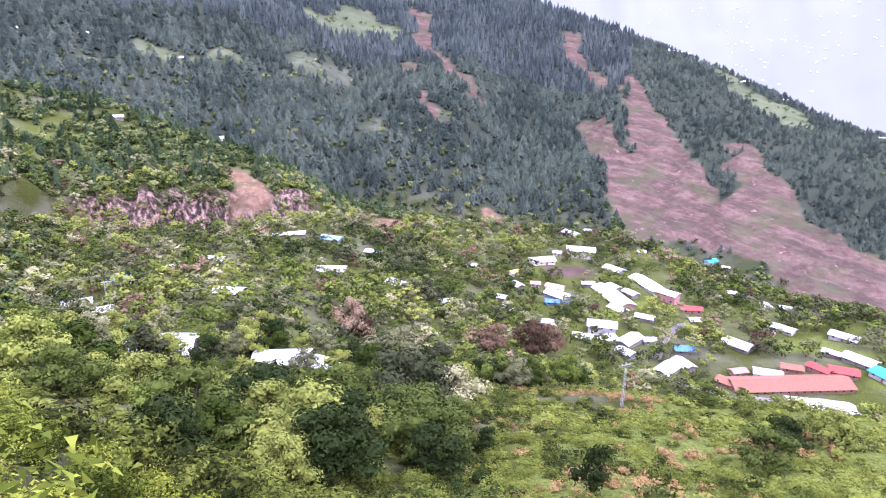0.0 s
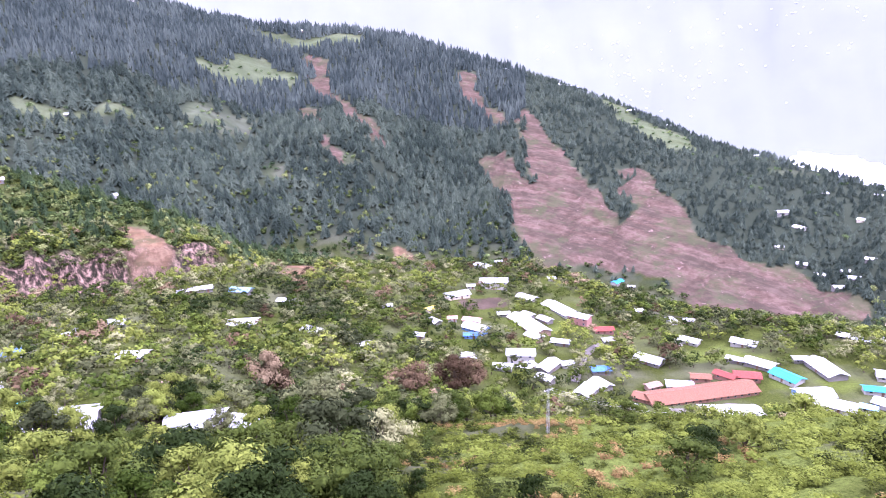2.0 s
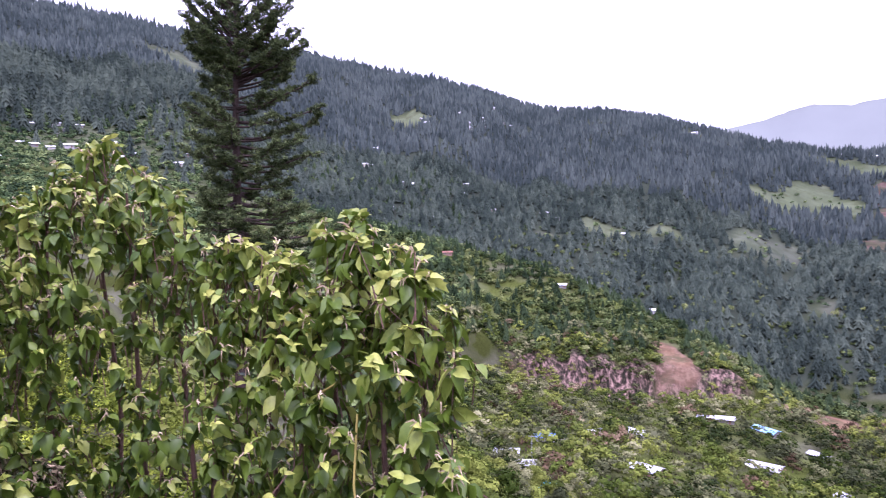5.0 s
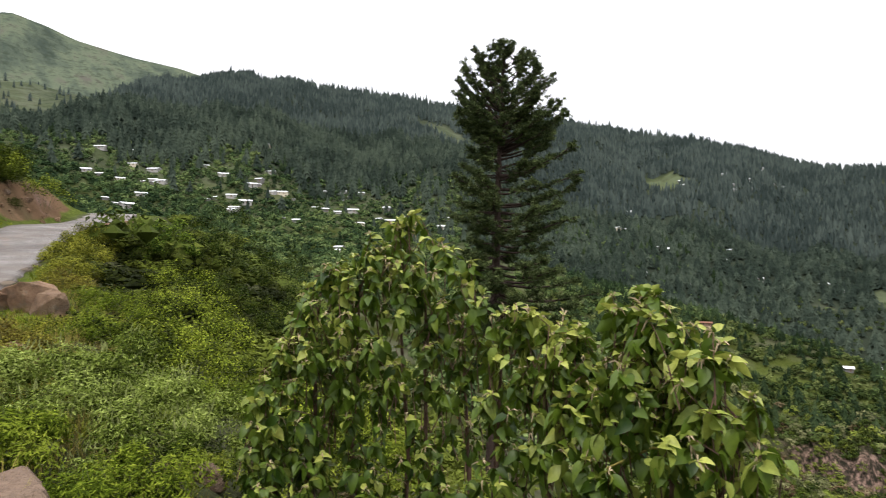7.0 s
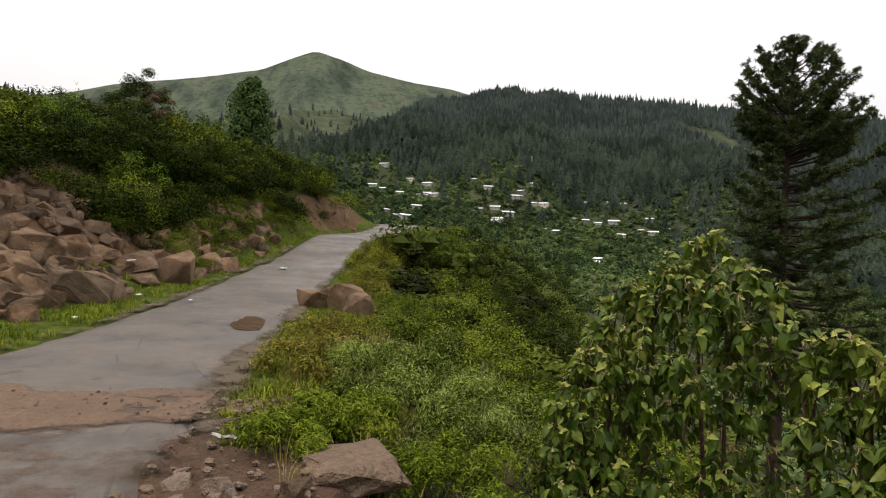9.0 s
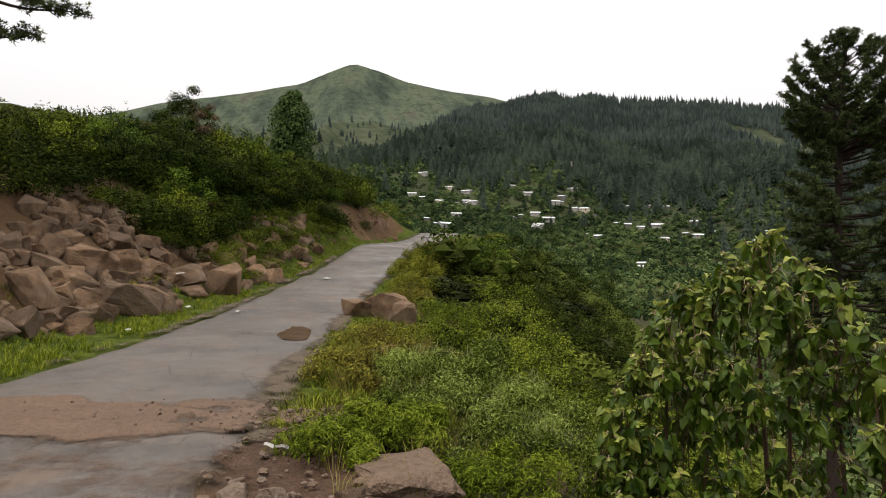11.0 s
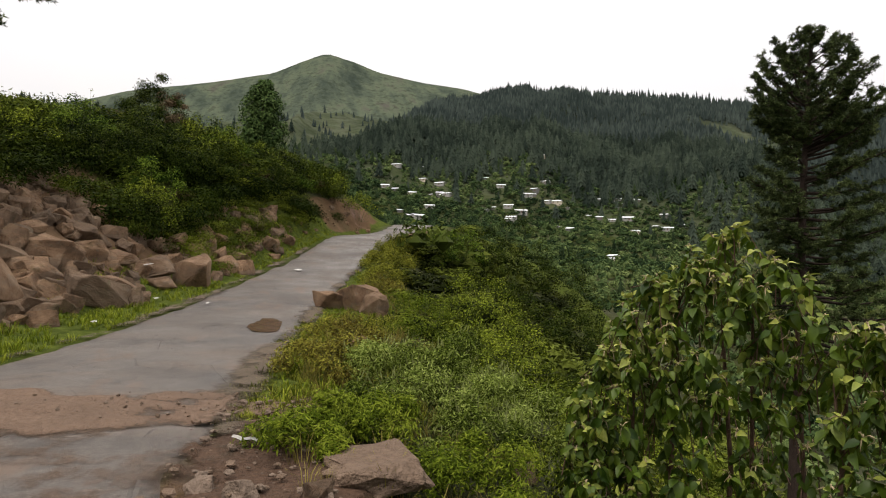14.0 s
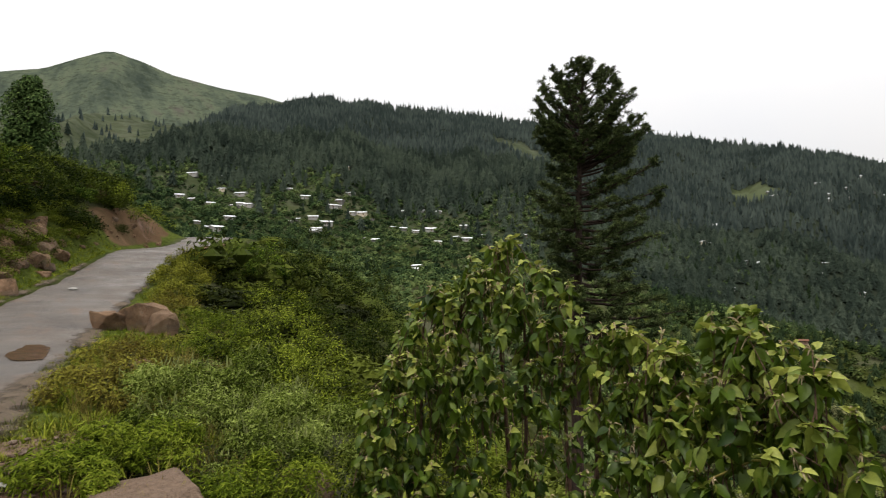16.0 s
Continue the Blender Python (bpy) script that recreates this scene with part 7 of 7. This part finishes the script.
BUSHES = [
    (-9.3, 1.05, 2.3, 1.35, 0.055, 9500, M_AROM, "silvery green aromatic herb bush at the road's edge", 190),
    (-8.0, 1.75, 1.9, 1.2, 0.055, 7500, M_AROM, "silvery green aromatic herb bush on the slope", 150),
    (-10.2, 1.9, 1.8, 1.2, 0.055, 5500, M_AROM, "silvery green aromatic herb bush on the slope", 110),
    (-7.15, -0.12, 1.35, 0.62, 0.06, 5200, M_FRESH, "low fresh green bush beside the flat rock", 80),
    (-7.9, 0.45, 1.2, 0.7, 0.06, 3600, M_FRESH, "low fresh green bush behind the flat rock", 60),
    (-7.0, 1.25, 1.5, 0.7, 0.06, 4600, M_FRESH, "low fresh green bush beside the flat rock", 80),
    (-5.9, 1.25, 1.1, 0.6, 0.055, 2600, M_FRESH, "low fresh green bush beside the flat rock", 50),
    (-5.2, 1.5, 1.2, 0.7, 0.06, 2400, M_FRESH, "low fresh green bush on the slope", 50),
    (-11.5, 0.0, 1.7, 0.85, 0.06, 4200, M_OCHRE, "ochre and yellow grassy bush on the verge", 150),
    (-13.2, 0.45, 1.9, 0.9, 0.06, 4200, M_OCHRE, "ochre and yellow grassy bush on the verge", 150),
    (-10.6, 0.5, 1.2, 0.75, 0.06, 2400, M_OCHRE, "ochre and yellow grassy bush on the verge", 90),
    (-16.5, 1.4, 1.6, 0.7, 0.06, 2600, M_OLIVE, "low olive green mound on the verge", 90),
    (-36.0, 4.1, 3.2, 1.5, 0.09, 5200, M_OLIVE, "rounded olive mound on the verge", 160),
    (-33.0, 3.3, 3.0, 1.5, 0.085, 5200, M_OLIVE, "rounded olive mound on the verge", 160),
    (-30.0, 2.8, 2.6, 1.35, 0.08, 4600, M_OLIVE, "rounded olive mound on the verge", 150),
    (-27.2, 2.4, 2.3, 1.1, 0.075, 3600, M_OLIVE, "rounded olive mound on the verge", 130),
    (-24.6, 2.1, 1.9, 0.85, 0.07, 2800, M_OCHRE, "ochre grassy mound behind the edge rocks", 110),
    (-37.0, 7.2, 4.0, 3.0, 0.12, 5000, M_FRESH_DEEP, "tall green bush with a few reddish leaves at the bend", 110),
    (-38.6, 9.3, 4.6, 3.2, 0.13, 3800, M_DEEP, "tall green bush with a few reddish leaves at the bend", 80),
    (-40.5, 11.2, 6.6, 5.0, 0.14, 4600, M_DEEP, "large dark green bush beyond the verge", 110),
    (-42.5, 15.0, 7.0, 5.0, 0.15, 4600, M_DEEP, "large dark green bush beyond the verge", 110),
    (-35.0, 13.5, 5.5, 3.6, 0.14, 3600, M_DEEP, "large dark green bush on the slope", 90),
    (-30.5, 11.0, 5.0, 3.0, 0.12, 3600, M_DEEP, "large dark green bush on the slope", 90),
    (-22.5, 5.2, 4.2, 2.2, 0.085, 6500, M_MID, "spreading green bush on the slope", 170),
    (-26.5, 5.8, 4.4, 2.3, 0.09, 6500, M_MID, "spreading green bush on the slope", 170),
    (-30.0, 7.8, 4.6, 2.6, 0.1, 5500, M_DEEP, "spreading dark green bush on the slope", 150),
    (-18.0, 4.2, 3.6, 1.75, 0.075, 6500, M_MID, "spreading green bush on the slope", 170),
    (-14.5, 3.4, 3.0, 1.5, 0.065, 6500, M_MID, "spreading green bush on the slope", 170),
    (-12.0, 4.8, 3.2, 1.7, 0.07, 6000, M_MID, "spreading green bush on the slope", 160),
    (-17.0, 7.5, 4.0, 2.2, 0.085, 5000, M_MID, "spreading green bush on the slope", 140),
    (-21.0, 9.0, 4.4, 2.4, 0.09, 5000, M_DEEP, "dark spreading bush on the slope", 140),
    (-11.4, 2.9, 2.0, 1.05, 0.06, 4000, M_FRESH, "fresh green bush on the slope", 120),
    (-15.5, 1.9, 1.8, 0.8, 0.06, 3000, M_FRESH, "fresh green bush on the slope", 100),
    (-20.2, 2.9, 2.4, 1.2, 0.07, 3400, M_FRESH, "fresh green bush on the slope", 110),
    (-6.9, 2.75, 1.4, 1.45, 0.075, 1800, M_COPPER, "bush with coppery young shoots beside the tall bush", 60),
    (-7.9, 3.3, 1.5, 1.35, 0.075, 1800, M_COPPER, "bush with coppery young shoots beside the tall bush", 60),
    (-9.2, 3.3, 1.8, 1.2, 0.065, 3200, M_MID, "green bush on the slope beside the tall bush", 100),
]
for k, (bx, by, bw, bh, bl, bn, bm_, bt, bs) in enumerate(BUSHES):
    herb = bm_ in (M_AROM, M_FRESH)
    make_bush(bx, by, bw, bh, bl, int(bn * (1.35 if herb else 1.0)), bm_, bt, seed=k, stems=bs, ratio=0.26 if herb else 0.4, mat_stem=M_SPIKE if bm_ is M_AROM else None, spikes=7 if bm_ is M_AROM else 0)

# bushes and trees standing out on the bank
for k, (bx, by, bw, bh, bl, bn, bm_, bt) in enumerate([
        (-24.5, -11.8, 3.8, 2.6, 0.11, 3400, M_DEEP, "dark green bush on the crest of the bank"), (-28.0, -11.2, 3.6, 2.7, 0.11, 3400, M_MID, "green bush on the crest of the bank"),
        (-33.5, -11.0, 4.4, 3.0, 0.12, 3600, M_FRESH_DEEP, "rounded green bush on the crest of the bank"), (-38.0, -8.8, 4.2, 2.8, 0.12, 3400, M_DEEP, "dark green bush on the crest of the bank"),
        (-41.5, -5.6, 3.8, 2.6, 0.12, 3200, M_FRESH_DEEP, "rounded green bush on the bank above the road"), (-45.5, -4.0, 4.0, 2.5, 0.12, 3200, M_MID, "green bush on the bank above the road"),
        (-31.8, -7.2, 3.4, 2.6, 0.11, 3200, M_FRESH_DEEP, "rounded green bush over the boulders"), (-36.0, -5.6, 3.4, 2.5, 0.11, 3200, M_DEEP, "dark green bush above the foot of the bank"),
        (-21.0, -11.0, 3.2, 2.2, 0.1, 3000, M_MID, "green bush on the crest of the bank"), (-49.5, -1.6, 3.4, 2.0, 0.12, 2600, M_FRESH_DEEP, "rounded green bush above the earth cut"),
        (-29.5, -6.8, 3.0, 2.4, 0.1, 2600, M_MID, "rounded green bush over the boulders"), (-31.5, -9.5, 3.6, 2.6, 0.12, 2600, M_DEEP, "dark green bush on the bank"),
        (-35, -8.2, 4.5, 3.0, 0.13, 3000, M_DEEP, "dark green bush on the bank"), (-39, -6.2, 4.6, 3.0, 0.13, 3000, M_MID, "green bush on the bank above the road"),
        (-43, -3.4, 4.4, 2.6, 0.13, 2600, M_DEEP, "dark green bush on the bank above the road"), (-33.2, -4.4, 2.0, 1.0, 0.09, 1300, M_SHRUB, "low yellow-green bush at the foot of the bank"),
        (-36.5, -3.2, 2.4, 1.1, 0.09, 1400, M_MID, "low green bush at the foot of the bank"), (-62, 3.5, 5, 3.0, 0.15, 2200, M_MID, "green bush above the earth cut"), (-57, 0.2, 5, 2.8, 0.15, 2200, M_MID, "green bush above the earth cut")]):
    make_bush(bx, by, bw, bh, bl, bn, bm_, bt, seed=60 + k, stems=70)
def cone_tree(g, lobes, leaves, wide, size):
    """A dense upright tree of height 1, broad below and pointed on top."""
    leaf, wood = [], [(*tube([(0, 0, -0.05), (0.01, 0, 0.4), (0, 0, 0.9)], (0.03, 0.02, 0.004), 6), 1)]
    for k in range(lobes):
        h = 0.1 + 0.84 * ((k + 0.5) / lobes) ** 1.15
        rad = 0.035 + 0.085 * math.sin(math.pi * min(1, h * 0.85 + 0.14))
        w = wide * math.sin(math.pi * h ** 0.8) * 0.5 * g.uniform(0.3, 1.0)
        a = 2.4 * k + g.normal(0, 0.3)
        leaf += lobe((w * math.cos(a), w * math.sin(a), h), rad * g.uniform(0.75, 1.3), leaves, size, g, 1.0, True, 0.35)
    return tri_template(leaf), tri_template(wood)


M_UPRIGHT = leaf_material("upright_tree_leaves", (0.008, 0.018, 0.005), (0.042, 0.075, 0.021), (0.115, 0.165, 0.05), 0.25, 0.6, scale=0.6, vary=0.3)
TALL_T = cone_tree(rng, 62, 230, 0.42, 0.03)
place(make_tree("tree", TALL_T, M_UPRIGHT, "upright green tree standing on the bank", "tree", 0.5), -48.2, -4.0, 6.4, 1.0, copy=False)
make_bush(-41.2, -9.4, 4.4, 4.5, 0.12, 9500, M_DEEP, "dark scraggy tree on top of the bank", "tree", 0.7, 60, 81)
make_bush(-40.0, -8.2, 2.8, 3.6, 0.11, 3200, M_DRY_LEAF, "thin brownish bush beside the scraggy tree", "bush", 0.7, 60, 82)
make_bush(9.6, 8.4, 3.6, 4.9, 0.1, 11000, M_SHRUB, "tall yellow-green bush on the slope below the verge", "bush", 0.3, 260, 73)
make_bush(-37.5, -11.6, 1.0, 3.4, 0.13, 40, M_MID, "thin bare sapling on top of the bank", "sapling", 0.9, 5, 77)


# ---- electricity pole and lines ----
M_STEEL = painted("galvanised_steel", (0.42, 0.43, 0.44), 0.5, 0.3, 4, 0.4, 0.6)


def make_pole(x, y, h):
    z = float(ground(np.array([x]), np.array([y]))[0]) - 0.3
    base = new("electricity_pole")
    base.matrix_world = pose(x, y, z, 0, 0, 20)
    tagged(base, "grey lattice steel electricity pole on the slope", "electricity pole", "poles of the power line")
    for s in (-1, 1):
        for q in (-1, 1):
            bm = bmesh.new()
            add_box(bm, s * 0.2 - 0.03, s * 0.2 + 0.03, q * 0.2 - 0.03, q * 0.2 + 0.03, 0, h)
            for v in bm.verts:
                if v.co.z > 1:
                    v.co.x *= 0.55
                    v.co.y *= 0.55
            part("upright", bm, M_STEEL, base)
    n = int(h / 0.7)
    for k in range(n):
        w = 0.2 * (1 - 0.45 * k / n)
        p0, p1 = np.array([-w if k % 2 else w, -w, 0.3 + k * 0.7]), np.array([w if k % 2 else -w, w, 0.95 + k * 0.7])
        b = new("brace", mesh_object("brace", *tube([p0, p1], (0.025, 0.025), 4), [M_STEEL]))
        b.parent = base
    box_part("crossarm", (-0.9, 0.9, -0.05, 0.05, h - 0.5, h - 0.38), M_STEEL, base)
    for s in (-0.8, 0.0, 0.8):
        box_part("insulator", (s - 0.05, s + 0.05, -0.05, 0.05, h - 0.38, h - 0.2), WALLS["white"], base, "white porcelain insulator")
    return Vector((x, y, z + h - 0.2))


tops = [make_pole(-101.6, 187.8, 9), make_pole(31.2, 102.1, 9), make_pole(128, 205, 9), make_pole(-98.8, 237.1, 9)]
for a, b in ((1, 2), (3, 0)):
    for s in (-0.8, 0, 0.8):
        p = []
        for k in range(13):
            u = k / 12
            q = tops[a].lerp(tops[b], u)
            p.append((q.x + s * 0.94, q.y + s * 0.34, q.z - 4 * 2.6 * u * (1 - u)))
        tagged(new("power_line", mesh_object("power_line", *tube(p, [0.012] * 13, 3), [M_STEEL])), "thin sagging overhead electricity wire", "wire", "wires of the power line")


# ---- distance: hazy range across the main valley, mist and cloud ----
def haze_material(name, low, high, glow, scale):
    # haze is put into the colour, and a glow is added
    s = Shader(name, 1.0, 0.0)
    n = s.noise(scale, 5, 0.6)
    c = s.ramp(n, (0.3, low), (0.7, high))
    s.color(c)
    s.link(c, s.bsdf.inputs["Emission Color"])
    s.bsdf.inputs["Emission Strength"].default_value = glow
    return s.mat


# the added glow lifts range, clouds and roofs alike
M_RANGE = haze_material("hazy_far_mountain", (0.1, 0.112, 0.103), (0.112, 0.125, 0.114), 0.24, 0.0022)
M_CLOUD = haze_material("glowing_white_cloud", (0.86, 0.88, 0.92), (0.97, 0.97, 0.98), 0.25, 0.004)
M_SPECK = haze_material("glowing_far_roofs", (0.6, 0.62, 0.68), (0.75, 0.75, 0.8), 0.2, 0.01)
RANGE = [(34, 120), (24, 220), (16, 330), (12, 400), (7, 505), (4.5, 480), (-2.7, 570), (-7, 520), (-13, 560), (-20, 640), (-30, 700), (-45, 760), (-62, 760), (-80, 600)]


def range_height(az, r):
    top = np.interp(-az, [-p[0] for p in RANGE], [p[1] for p in RANGE])
    u = np.clip((r - 2900) / 1500, 0, 1)
    x, y = polar(az, r)
    return -700 + (top + 700) * (u ** 1.15) + 60 * np.sin(np.pi * u) * fnoise(az * 0.25, r * 0.002, 151, 4) + 16 * u * fnoise(az * 0.9, r * 0.004, 155, 3)


az = np.arange(-84, 36.1, 0.4)
rr = np.linspace(2900, 4400, 44)
A, R = np.meshgrid(az, rr, indexing="ij")
X, Y = polar(A, R)
Z = range_height(A, R)
na, nr = A.shape
i, j = np.meshgrid(np.arange(na - 1), np.arange(nr - 1), indexing="ij")
quads = np.stack([i * nr + j, i * nr + j + 1, (i + 1) * nr + j + 1, (i + 1) * nr + j], -1).reshape(-1, 4)
tagged(new("backdrop_mountain", mesh_object("backdrop_mountain", np.stack([X, Y, Z], -1).reshape(-1, 3), quads, [M_RANGE], smooth_shade=True)), "mountain range far across the valley, haze painted into its pale colour", "mountain", kind="structure")

# roofs of the far town, mere specks
spots = []
for _ in range(230):
    b = brng.choice((-15, -18, -20.5, -23, -26, -29, -33, -38, -3, -8)) + brng.normal(0, 1.6)
    r = np.clip(3050 + 1350 * (0.25 + 0.05 * (-b - 12) / 4 + brng.normal(0, 0.13)), 3200, 4200)
    spots.append((b, r))
sb, sr_ = np.array(spots).T
xx, yy = polar(sb, sr_)
bv = np.array([(sx_, sy_, sz_) for sx_ in (-1, 1) for sy_ in (-1, 1) for sz_ in (0, 1)], float)
bt_ = np.array([(0, 1, 3), (0, 3, 2), (4, 6, 7), (4, 7, 5), (0, 4, 5), (0, 5, 1), (2, 3, 7), (2, 7, 6), (1, 5, 7), (1, 7, 3)])
size = brng.uniform(2.2, 5, len(xx))
me = joined("backdrop_town", [(bv, bt_, np.zeros(len(bt_), int))], np.zeros(len(xx), int), xx, yy, range_height(sb, sr_) - 1, size * 0.8, np.full(len(xx), 1.25), brng.uniform(0, 6, len(xx)), np.full(len(xx), 0.5), [M_SPECK])
tagged(new("backdrop_town", me), "pale specks of a far town on the hazy mountain", "town", kind="structure")


def cloud(name, puffs, label):
    """A bank of billows: many overlapping lumpy balls."""
    bm = bmesh.new()
    for b, r, z, rad in puffs:
        x, y = polar(b, r)
        res = bmesh.ops.create_icosphere(bm, subdivisions=3, radius=rad, matrix=Matrix.Translation((float(x), float(y), z)) @ Matrix.Diagonal((1.4, 1.4, 0.6, 1)))
        c = Vector((float(x), float(y), z))
        for v in res["verts"]:
            p = v.co
            v.co = c + (p - c) * (1 + 0.4 * noise.noise(p * (2.2 / rad)) + 0.2 * noise.noise(p * (6.0 / rad)))
    me = bpy.data.meshes.new(name)
    bm.to_mesh(me)
    bm.free()
    me.polygons.foreach_set("use_smooth", [True] * len(me.polygons))
    me.materials.append(M_CLOUD)
    return tagged(new(name, me), label, "cloud", kind="structure")


crng = random.Random(3)
cloud("backdrop_cloud_low", [(-37 - k * 0.8 + crng.uniform(-0.3, 0.3), 2350 + crng.uniform(-60, 60), -345 - k * 8 + crng.uniform(-12, 12), crng.uniform(38, 60)) for k in range(12)], "bright white cloud lying in the valley")
cloud("backdrop_cloud_high", [(9.5 - k * 1.3 + crng.uniform(-0.4, 0.4), 4480, 545 + 8 * k + 30 * math.sin(k * 1.7), crng.uniform(35, 70)) for k in range(14)], "white clouds along the far mountain crest")
